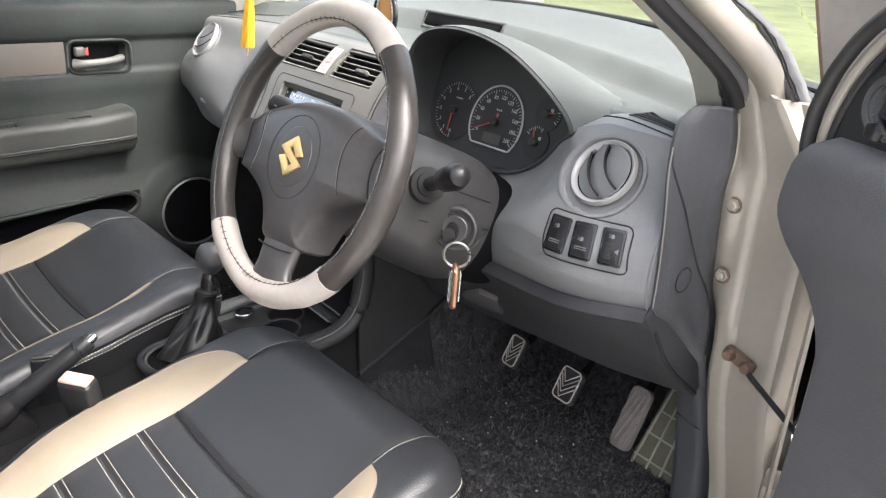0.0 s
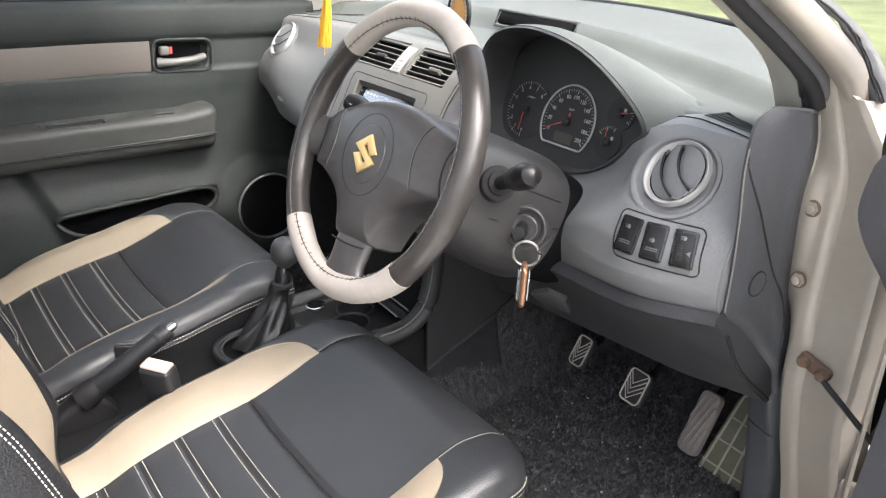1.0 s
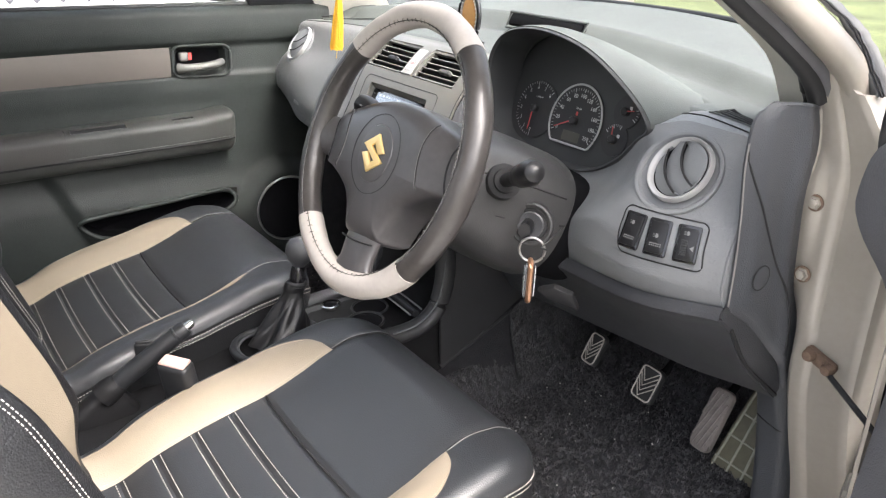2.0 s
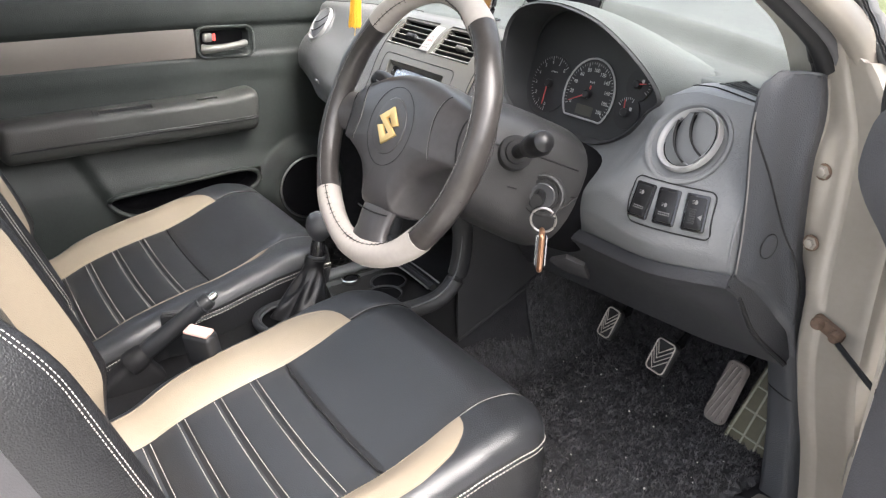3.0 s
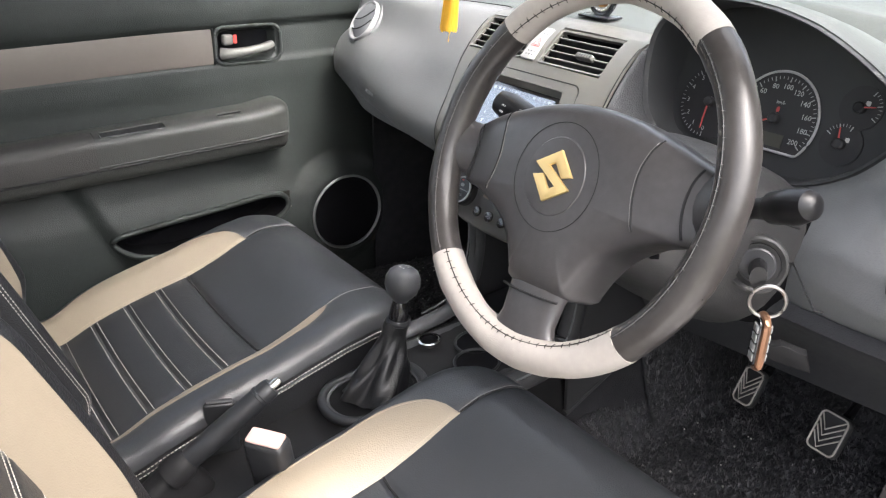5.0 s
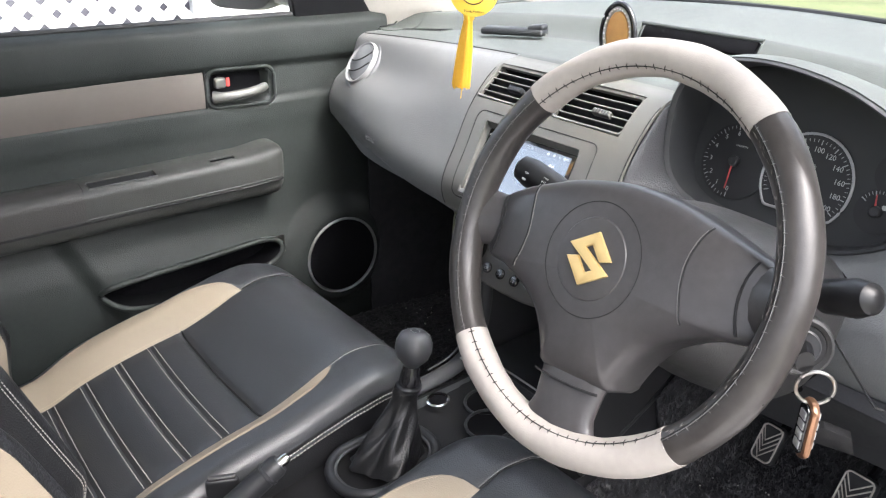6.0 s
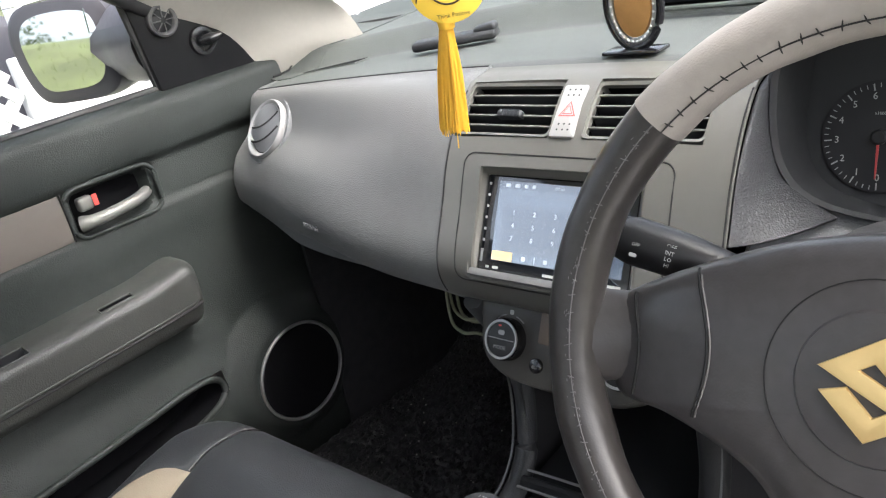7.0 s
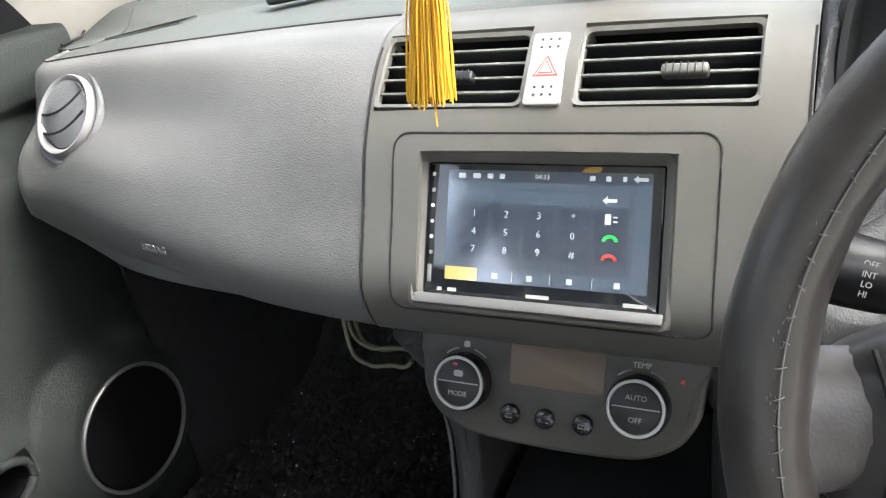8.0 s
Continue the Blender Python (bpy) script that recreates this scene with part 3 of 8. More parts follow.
for r, mat in enumerate(("screen_white", "screen_green", "screen_red")):
    y = 0.0090 - 0.0128 * r
    on_screen("key", 0.0220, 0.0098, 0.0475, y, "screen_key", 0.0006)
    if r == 0:
        on_screen("phone_icon", 0.0042, 0.0070, 0.0455, y, mat, 0.0009)
        on_screen("list_icon", 0.0035, 0.0012, 0.0505, y + 0.0015, mat, 0.0009)
        on_screen("list_icon", 0.0035, 0.0012, 0.0505, y - 0.0015, mat, 0.0009)
    else:
        arc = [(0.0055 * math.cos(radians(a)), 0.0045 * math.sin(radians(a))) for a in range(180, -1, -20)] + [(0.0032, 0.0), (0.0025, 0.0016), (0, 0.0024), (-0.0025, 0.0016), (-0.0032, 0.0)]
        part("handset_icon", prism(arc, 0.0002, mh @ pose(0.0045 + 0.0475, 0.0035 + y - 0.002, 0.0009)), mat, sc, smooth=False)
arrow = [(-0.005, 0), (-0.0015, 0.003), (-0.0015, 0.0012), (0.005, 0.0012), (0.005, -0.0012), (-0.0015, -0.0012), (-0.0015, -0.003)]
part("erase_arrow", prism(arrow, 0.0002, mh @ pose(0.0505, 0.025, 0.0009)), "screen_white", sc, smooth=False)
part("back_arrow", prism(arrow, 0.0002, mh @ pose(0.0705, 0.0395, 0.0009)), "screen_white", sc, smooth=False)
for x, w in ((-0.063, 0.0055), (-0.0515, 0.006), (-0.041, 0.0045), (-0.032, 0.004), (0.0335, 0.004), (0.0445, 0.0035), (0.0555, 0.0028)):
    on_screen("status_icon", w, 0.0036, x, 0.0360, "screen_white", 0.0008)
for x in (-0.034, -0.008, 0.021, 0.054):
    on_screen("tab_icon", 0.0042, 0.0042, x, -0.0350, "screen_white", 0.0009)
for x in (-0.021, 0.007, 0.037):
    on_screen("tab_divider", 0.0005, 0.007, x, -0.0350, "screen_white", 0.0009, 0.0002)
for i in range(7):
    part("side_key", prism(rrect(0.0028, 0.0028, 0.0008, 3), 0.0002, mh @ pose(-0.0815, 0.040 - 0.0115 * i, 0.0001)), "print_white" if i < 4 else "print_grey", radio, smooth=False)
part("usb_slot", rbox(0.0032, 0.013, 0.001, mh @ pose(-0.0820, -0.033, 0.0002), 0.0003), "satin_silver", radio)
for x, w in ((-0.073, 0.004), (-0.063, 0.007), (0.003, 0.017), (0.071, 0.016)):
    part("small_print", prism(rrect(w, 0.0026, 0.0004, 3), 0.0002, mh @ pose(x, -0.0440, 0.0001)), "print_white", radio, "white marking", smooth=False)

# climate control panel, its shade under the radio put into the colour
ac_up = Vector((0, 0.48, 0.866))
ma = basis((-0.0045, 0.2200, 0.7120), (1, 0, 0), ac_up)
outline = [(-0.122, 0.036), (-0.112, 0.020), (-0.108, -0.004), (-0.098, -0.022), (-0.080, -0.034), (-0.055, -0.040), (0, -0.042), (0.055, -0.040), (0.080, -0.034), (0.098, -0.022), (0.108, -0.004), (0.112, 0.020), (0.122, 0.036), (0.122, 0.046), (-0.122, 0.046)]
pts = [Vector((x, y, 0)) for x, y in outline]
soft_out = [(p.x, p.y) for p in through_points(pts, 90, True)]
ac = part("climate_panel", prism(soft_out, 0.016, ma @ pose(0, 0, -0.012), 0.004, seg=3), "climate_shaded", dash, "grey climate control panel with two dials, darkened for shade")
face_out = [(x * 0.93, y * 0.90 - 0.002) for x, y in soft_out]
part("panel_face", prism(face_out, 0.0012, ma @ pose(0, 0.001, 0.0038), 0.0005), "climate_shaded", ac)
for sx, tx in ((-0.071, ("", "MODE")), (0.067, ("AUTO", "OFF"))):
    mk = ma @ pose(sx, 0.002, 0.005)
    d = part("dial", lathe([(0.0228, 0), (0.0228, 0.009), (0.0214, 0.012)], 40, mk), "gloss_black", ac, "black dial with a silver ring")
    bmr = lathe([(0.0200, 0.0115), (0.0212, 0.0135), (0.0207, 0.0148), (0.0188, 0.0148), (0.0180, 0.0130)], 40, mk)
    part("dial_ring", bmr, "satin_silver", d)
    part("dial_face", lathe([(0.0183, 0.011), (0.0183, 0.0136), (0.0172, 0.0142)], 36, mk), "dark_plastic", d)
    part("dial_split", rbox(0.034, 0.0009, 0.0006, mk @ pose(0, 0.0005, 0.0144), 0.0002), "print_grey", d)
    for s, y in zip(tx, (0.0095, -0.0105)):
        if s:
            part("lettering", text(s, 0.0056, mk @ pose(0, y * 0.8, 0.0145), 0.0001), "print_grey", d, smooth=False)
        else:
            part("defrost_icon", prism(rrect(0.008, 0.005, 0.002, 4), 0.0002, mk @ pose(0, y - 0.002, 0.0143)), "print_grey", d, smooth=False)
            part("defrost_lamp", prism(rrect(0.004, 0.002, 0.0006, 3), 0.0002, mk @ pose(-0.003, y + 0.005, 0.0143)), "print_red", d, smooth=False)
    for a0 in (50, 105):
        arc = [mk @ Vector((0.0262 * math.cos(radians(a)), 0.0262 * math.sin(radians(a)), 0.0008)) for a in range(a0, a0 + 26, 5)]
        part("scale_arc", tube(arc, 0.0007, 5), "print_grey", ac)
    part("scale_mark", text("TEMP", 0.0058, mk @ pose(0, 0.0290, 0.0004), 0.0001) if sx > 0 else prism(rrect(0.005, 0.005, 0.001, 3), 0.0002, mk @ pose(0, 0.0290, 0.0003)), "print_white", ac, smooth=False)
part("colour_dot", prism(rrect(0.003, 0.003, 0.001, 3), 0.0002, ma @ pose(0.067 + 0.029, 0.023, 0.0054)), "print_red", ac, smooth=False)
part("lcd_window", prism(rrect(0.074, 0.032, 0.002), 0.0014, ma @ pose(0.0035, 0.021, 0.0046), 0.0004), "lcd", ac, "unlit brown display window")
for i, x in enumerate((-0.031, -0.003, 0.0265)):
    mk = ma @ pose(x, -0.018, 0.005)
    b = part("button", lathe([(0.0078, 0), (0.0078, 0.003), (0.0066, 0.0045), (0.003, 0.0049)], 24, mk), "gloss_black", ac, "small round push button")
    part("button_icon", text("A/C", 0.0050, mk @ pose(0, -0.001, 0.0048), 0.0001) if i == 1 else prism(rrect(0.0060, 0.0036, 0.0012, 4), 0.0002, mk @ pose(0, -0.001, 0.0047)), "print_white", b, smooth=False)
    part("button_lamp", prism(rrect(0.0028, 0.0016, 0.0004, 3), 0.0002, mk @ pose(-0.001, 0.0036, 0.0046)), "print_grey", b, smooth=False)

# round vents at both ends
def round_vent(m, r, turn=0.0, sunk=None, name="round_vent"):
    """sunk: the pose of a crater that the vent lies turned in."""
    v = part(name, lathe([(r * 1.40, -0.0030), (r * 1.385, 0.0004), (r * 1.34, 0.0010), (r * 1.27, 0.0006), (r * 1.22, -0.0016), (r * 1.16, -0.0100), (r * 1.10, -0.0150), (r * 0.95, -0.0165)], 64, sunk), "fascia_plastic", dash, "round air vent with a silver ring in a dished seat") if sunk else part(name, lathe([(r * 1.35, -0.014), (r * 1.33, -0.0030), (r * 1.30, 0.0004), (r * 1.26, 0.0012), (r * 1.20, 0.0004), (r * 1.08, -0.0032), (r * 1.04, -0.006)], 56, m), "fascia_plastic", dash, "round air vent with a silver ring")
    part("vent_ring", lathe([(r * 1.08, -0.002), (r * 1.07, 0.005), (r * 1.04, 0.0070), (r * 0.99, 0.0062), (r * 0.90, 0.001), (r * 0.90, -0.004)], 48, m), "vent_silver", v, "brushed silver ring")
    part("vent_well", lathe([(r * 0.93, 0.0005), (r * 0.90, -0.010), (0.001, -0.011)], 40, m), "void_black", v)
    # three curved flaps, closed over one another
    m = m @ Matrix.Rotation(radians(turn), 4, "Z")
    cut = (-0.95, -0.46, 0.10, 0.95)
    for i in range(3):
        def flap(u, w, a=cut[i], b=cut[i + 1]):
            y = w * 0.90
            lim = math.sqrt(max(0.0, 0.8281 - y * y))
            bow = 0.27 * w * w
            x0 = max(-lim, min(lim, a + bow if a > -0.9 else -lim))
            x1 = max(-lim, min(lim, b + bow if b < 0.9 else lim))
            x = x0 + (x1 - x0) * u
            return m @ Vector((x * r, y * r, 0.0026 * (1 - x * x - y * y) + 0.0064 * u - 0.0010))
        part("flap", sheet(flap, lin(0, 1, 8), lin(-1, 1, 21), 0.0012), "fascia_plastic", v)
        if i < 2:
            part("flap_gap", tube([flap(1.0, w) + m.to_3x3() @ Vector((0.0006, 0, -0.0004)) for w in lin(-0.9, 0.9, 19)], 0.0015, 6), "seam_dark", v)
    return v


right_vent = on_fascia(0.589, 0.902, 0.0030)
round_vent(right_vent @ pose(0.0020, 0.0015, -0.0010, 0, -9, 0), 0.0405, 34, on_fascia(0.588, 0.901, 0.0002))
# the passenger's vent lies along the panel that it is set in
va, vb, vc, vd = (drop(panel_skin, (-0.534 + ox, -0.2, 0.900 + oz), (0, 1, 0), 0.0) for ox, oz in ((-0.040, 0), (0.040, 0), (0, -0.036), (0, 0.036)))
mv = basis((va + vb + vc + vd) / 4 + Vector((0, 0, 0.005)), (vb - va).normalized() + Vector((0, 0.07, 0)), vd - vc) @ pose(0, 0, 0.0010)
round_vent(mv, 0.0395, 115)

# driver's fascia below and right of the binnacle
BX = [0.150, 0.172, 0.182, 0.210, 0.240, 0.280, 0.350, 0.405, 0.455, 0.495, 0.516, 0.522]
BL = [0.965, 0.938, 0.890, 0.860, 0.851, 0.845, 0.843, 0.850, 0.876, 0.915, 0.938, 0.944]


def fascia_top(x):
    if x <= 0.522:
        return curve(BX, BL, x)
    return curve([0.522, 0.56, 0.62, 0.70], [0.944, 0.953, 0.951, 0.942], x)


def fascia(x, s):
    z0 = curve([0.15, 0.30, 0.50, 0.70], [0.742, 0.735, 0.737, 0.760], x)
    z = z0 + (fascia_top(x) - z0) * s
    rim_y = 0.304 + 0.012 * smooth01(0.94, 0.86, z)
    b = smooth01(0.45, 1.0, s) * smooth01(0.545, 0.50, x)
    return Vector((x, fascia_y(x, z) * (1 - b) + rim_y * b, z))


bm = sheet(fascia, lin(0.178, 0.684, 160), lin(0, 1, 90), 0.004, keep=lambda x, s: (fascia(x, s) - right_vent.translation).length > 0.0405 * 1.29)
fascia_skin = BVHTree.FromBMesh(bm)
fa = part("driver_fascia", bm, "fascia_plastic", dash, "grained grey driver's fascia")
# fascia's right end wraps forward to the end cap
part("fascia_end", sheet(lambda s, f: fascia(0.684, s) + Vector((0.010 * math.sin(f * math.pi / 2), 0.09 * f, 0)), lin(0, 1, 24), lin(0, 1, 8), 0.003), "fascia_plastic", dash)
def cheek_wall(f, g):
    z = 0.975 - 0.125 * f
    q = face_at(0.166, z)
    e = Vector((curve([0.845, 0.86, 0.89, 0.938, 0.975], [0.235, 0.210, 0.182, 0.175, 0.180], z), 0.306, z))
    return q.lerp(e, g) + Vector((0, -0.012 * math.sin(g * math.pi), 0))


part("fascia_edge", tube([fascia(0.6845, s) + Vector((0.001, 0.001, 0)) for s in lin(0.02, 0.99, 30)], 0.0022, 8), "fascia_plastic", dash, "rounded outer edge of the fascia")
part("binnacle_cheek", sheet(cheek_wall, lin(0, 1, 20), lin(0, 1, 10), 0.003), "end_plastic", dash)
# shelf from the fascia's top edge to the pad
bm = sheet(lambda x, f: fascia(x, 1.0).lerp(Vector((x, seam_y(x) + 0.06, shelf_z(x) - 0.004)), f) + Vector((0, 0, 0.006 * math.sin(f * math.pi))), lin(0.50, 0.694, 24), lin(0, 1, 10), 0.003)
shelf_top = BVHTree.FromBMesh(bm)
part("shelf_edge", bm, "fascia_plastic", dash)

# instrument binnacle
RIM = through_points([Vector(p) for p in ((0.516, 0, 0.940), (0.470, 0, 0.981), (0.390, 0, 1.021), (0.300, 0, 1.036), (0.225, 0, 1.026), (0.185, 0, 0.992), (0.175, 0, 0.938),
                      (0.182, 0, 0.890), (0.210, 0, 0.860), (0.280, 0, 0.845), (0.350, 0, 0.843), (0.405, 0, 0.850), (0.455, 0, 0.876), (0.495, 0, 0.915))], 144, True)


def binnacle(a):
    """The opening's outline, a from 0 at its right corner over the top to the left and back below."""
    return RIM[int(round(a / (2 * math.pi) * 144)) % 144].copy()


NB = 72
angles = [2 * math.pi * i / NB for i in range(NB)]


def bin_ring(y, k, dz=0.0, dy_low=0.0):
    out = []
    for a in angles:
        p = binnacle(a)
        low = max(0.0, -math.sin(a))
        out.append(Vector((0.341 + (p.x - 0.341) * k, y + dy_low * low, 0.938 + (p.z - 0.938) * k + dz)))
    return out


part("binnacle_rim", loft([bin_ring(0.312, 1.022, 0, 0.012), bin_ring(0.3025, 1.014, 0, 0.012), bin_ring(0.2995, 0.995, 0, 0.012), bin_ring(0.303, 0.968, 0, 0.012), bin_ring(0.352, 0.93, -0.004), bin_ring(0.362, 0.92, -0.004)], caps=False), "cluster_plastic", dash, "dark instrument hood")
upper = lin(-0.05, 3.30, 60)


def hood_skin(i, f):
    a = upper[int(i)]
    p = binnacle(a)
    y = 0.304 + 0.20 * f
    z = 0.938 + (p.z - 0.938) * (1.0 + 0.05 * math.sin(min(1, f * 4) * math.pi / 2)) - 0.085 * f ** 1.8 * max(0, math.sin(a)) - 0.01 * f
    x = 0.341 + (p.x - 0.341) * (1.0 + 0.03 * min(1, f * 4) + 0.04 * f)
    return Vector((x, y, z))


part("hood", sheet(hood_skin, list(range(60)), lin(0, 1, 16), 0.003), "top_plastic", dash, "smooth grey instrument hood")
cl_up = Vector((0, 0.030, 0.10))
mc = basis((0.341, 0.356, 0.930), (1, 0, 0), cl_up)
plate = [((p.x - 0.341) * 0.96, (p.z - 0.934) * 0.96) for p in RIM]
cluster = part("instrument_panel", prism(plate, 0.004, mc @ pose(0, 0, -0.004)), "cluster_plastic", dash, "black instrument cluster with white numerals")


def tick_set(m, r, a0, a1, n, long_every, parent, mat="print_grey"):
    bm = bmesh.new()
    for i in range(n):
        a = radians(a0 + (a1 - a0) * i / (n - 1))
        ln_ = 0.0058 if i % long_every == 0 else 0.0034
        rbox(ln_, 0.0011 if i % long_every == 0 else 0.0006, 0.0004, m @ pose((r - ln_ / 2) * math.cos(a), (r - ln_ / 2) * math.sin(a), 0.0006, 0, 0, math.degrees(a)), 0, bm=bm)
    return part("tick_marks", bm, mat, parent, smooth=False, kind="stuff")


def dial_numbers(m, r, labels, a0, a1, size, parent):
    for i, s in enumerate(labels):
        a = radians(a0 + (a1 - a0) * i / (len(labels) - 1))
        part("numeral", text(s, size, m @ pose(r * math.cos(a), r * math.sin(a), 0.0006), 0.0001), "print_white", parent, smooth=False)


def needle(m, length, a, parent):
    mn = m @ pose(0, 0, 0.006, 0, 0, a)
    part("needle", prism([(-0.006, -0.0012), (length, -0.0005), (length, 0.0005), (-0.006, 0.0012)], 0.0012, mn), "needle_red", parent, "red needle", smooth=False)
    part("needle_hub", lathe([(0.0062, 0), (0.0062, 0.0075), (0.0045, 0.009)], 20, m), "dial_black", parent)


# speedometer
ms = mc @ pose(-0.004, -0.026, 0.002)
sp = part("speedometer", prism([(0.052 * math.cos(a), max(-0.036, 0.054 * math.sin(a))) for a in angles], 0.002, ms @ pose(0, 0, -0.002)), "dial_black", cluster, "speedometer reading zero")
ringp = [ms @ Vector((0.0525 * math.cos(a), max(-0.0365, 0.0545 * math.sin(a)), 0.001)) for a in angles]
part("dial_rim", tube(ringp, 0.0016, 6, closed=True), "print_grey", sp)
tick_set(ms, 0.0490, 205, -35, 41, 4, sp)
dial_numbers(ms, 0.0375, [str(v) for v in range(0, 201, 20)], 205, -35, 0.0085, sp)
part("unit_text", text("km/h", 0.0055, ms @ pose(0.001, 0.019, 0.0006), 0.0001), "print_white", sp, smooth=False)
needle(ms, 0.037, 205, sp)
part("warning_lamp", prism(rrect(0.004, 0.006, 0.001, 3), 0.0002, ms @ pose(0, 0.011, 0.0006)), "needle_red", sp, smooth=False)
part("odometer", prism(rrect(0.036, 0.015, 0.001, 3), 0.0004, ms @ pose(0, -0.024, 0.0004)), "odometer_glass", sp, "dim odometer window", smooth=False)
# rev counter
mt = mc @ pose(-0.094, -0.025, 0.002)
tc = part("rev_counter", lathe([(0.046, -0.002), (0.046, 0.0), (0.044, 0.0004)], 48, mt), "dial_black", cluster, "rev counter reading zero")
tick_set(mt, 0.0435, 270, 45, 33, 4, tc)
dial_numbers(mt, 0.0335, [str(v) for v in range(9)], 270, 45, 0.0080, tc)
part("unit_text", text("x1000RPM", 0.0036, mt @ pose(0.002, 0.019, 0.0006), 0.0001), "print_white", tc, smooth=False)
needle(mt, 0.034, 270, tc)
# fuel and temperature
for (gx, gy), a0, a1, na in (((0.088, 0.006), 60, -30, 10), ((0.080, -0.036), 70, 150, 100)):
    mg = mc @ pose(gx, gy, 0.002)
    g = part("small_gauge", lathe([(0.024, -0.002), (0.024, 0.0)], 32, mg), "dial_black", cluster, "small gauge with a red needle")
    tick_set(mg, 0.0225, a0, a1, 9, 4, g)
    needle(mg, 0.018, na, g)
    part("gauge_icon", prism(rrect(0.005, 0.005, 0.001, 3), 0.0002, mg @ pose(0.006, 0.006, 0.0004)), "print_white", g, smooth=False)

# switch row on the fascia
msw = on_fascia(0.605, 0.829, 0.001)
def on_panel(x, y, lift):
    p = msw @ Vector((x, y, 0))
    hit = fascia_skin.ray_cast(Vector((p.x, -0.2, p.z)), Vector((0, 1, 0)))[0]
    return (hit or Vector((p.x, fascia_y(p.x, p.z) + 0.003, p.z))) - Vector((0, lift, 0))


pan = part("switch_panel", sheet(lambda x, y: on_panel(x, y, 0.0006), lin(-0.0545, 0.0545, 30), lin(-0.0305, 0.0265, 18), 0.001), "fascia_plastic", fa, "switch panel with three black switches")
corners = [(x, y - 0.002) for x, y in rrect(0.1120, 0.0605, 0.0095, 6)]
outline_ = [(a[0] + (b[0] - a[0]) * f, a[1] + (b[1] - a[1]) * f) for a, b in zip(corners, corners[1:] + corners[:1]) for f in lin(0, 0.92, 2 if math.dist(a, b) < 0.01 else 13)]
part("panel_joint", tube([on_panel(x, y, 0.0007) for x, y in outline_], 0.0009, 6, closed=True), "seam_dark", pan)
for i, x in enumerate((-0.0345, 0.0005, 0.0360)):
    centre = msw @ Vector((x, 0, 0))
    mk = on_fascia(centre.x, centre.z, 0.0) @ pose(0, 0, 0, 0, 0, math.degrees(math.atan2(msw[2][0], msw[0][0])))
    part("switch_frame", prism(rrect(0.0285, 0.046, 0.003), 0.003, mk, 0.001), "gloss_black", pan)
    sw = part("switch", prism(rrect(0.0225, 0.0395, 0.002), 0.0035, mk @ pose(0, 0, 0.001, -3), 0.0012), "stalk_black", pan, "black rocker switch")
    if i < 2:
        bm = bmesh.new()
        for r in range(4):
            for c in range(6):
                rbox(0.0016, 0.0014, 0.0006, mk @ pose(-0.0065 + 0.0026 * c, -0.0155 + 0.0026 * r, 0.0048), 0, bm=bm)
        part("grip_dots", bm, "print_dim", sw, smooth=False, kind="stuff")
    for (ix, iy), on in zip(((0, 0.010), (0, 0.002), (0, 0.013)), (i == 0, i == 1, i == 2)):
        if on:
            part("lamp_icon", prism([(0.0028 * math.cos(radians(a)) * (1 if abs(a - 180) > 90 else 0.35) - 0.0012, 0.0028 * math.sin(radians(a))) for a in range(0, 360, 24)], 0.0002, mk @ pose(ix, iy, 0.0047)), "print_dim", sw, smooth=False)
            for k_ in (-1, 0, 1):
                part("beam_mark", prism(rrect(0.003, 0.0006, 0.0002, 3), 0.0002, mk @ pose(ix - 0.0040, iy + 0.0017 * k_, 0.0047)), "print_dim", sw, smooth=False)
    if i == 2:
        wh = bmesh.new()
        for r in range(7):
            rbox(0.008, 0.0018, 0.003, mk @ pose(-0.003, -0.013 + 0.0028 * r, 0.0045), 0.0004, bm=wh)
        part("thumb_wheel", wh, "rubber", sw)
        part("level_marks", prism([(0, 0), (0.005, 0.0035), (0.005, -0.0035)], 0.0002, mk @ pose(0.004, -0.004, 0.0047)), "print_dim", sw, smooth=False)

# knee panel under the fascia and its lip, coloured dark for the shade there
def knee(x, s):
    lipz = curve([0.16, 0.30, 0.50, 0.70], [0.742, 0.735, 0.737, 0.760], x)
    fy = fascia_y(min(x, 0.684), lipz)
    y = curve([0, 0.06, 0.14, 0.5, 1.0], [fy - 0.001, fy - 0.008, fy + 0.008, 0.325, 0.405], s)
    z = curve([0, 0.06, 0.14, 0.5, 1.0], [lipz, lipz - 0.010, lipz - 0.024, 0.660 + 0.02 * (x - 0.3), 0.555 + 0.075 * (x - 0.23)], s)
    return Vector((x, y + 0.02 * smooth01(0.55, 0.69, x) * s, z))


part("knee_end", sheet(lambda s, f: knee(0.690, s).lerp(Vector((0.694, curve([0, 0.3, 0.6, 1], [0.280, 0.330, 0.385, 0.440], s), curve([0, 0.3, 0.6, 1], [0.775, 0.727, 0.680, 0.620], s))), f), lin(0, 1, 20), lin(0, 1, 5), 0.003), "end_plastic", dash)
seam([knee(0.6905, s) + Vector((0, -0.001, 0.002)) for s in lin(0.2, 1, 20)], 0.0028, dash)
part("knee_panel", sheet(knee, lin(0.155, 0.690, 44), lin(0, 1, 30), 0.004), "end_plastic", dash, "plain grey knee panel, darkened for shade")
seam([knee(x, 0.0) + Vector((0, -0.001, 0.0005)) for x in lin(0.19, 0.69, 26)], 0.0011, dash)
# corner demister grilles
def shelf_at(x, y):
    return max(drop(t_, (x, y, 1.2), (0, 0, -1)).z if t_.ray_cast(Vector((x, y, 1.2)), Vector((0, 0, -1)))[0] else 0.9 for t_ in (pad_top, shelf_top))


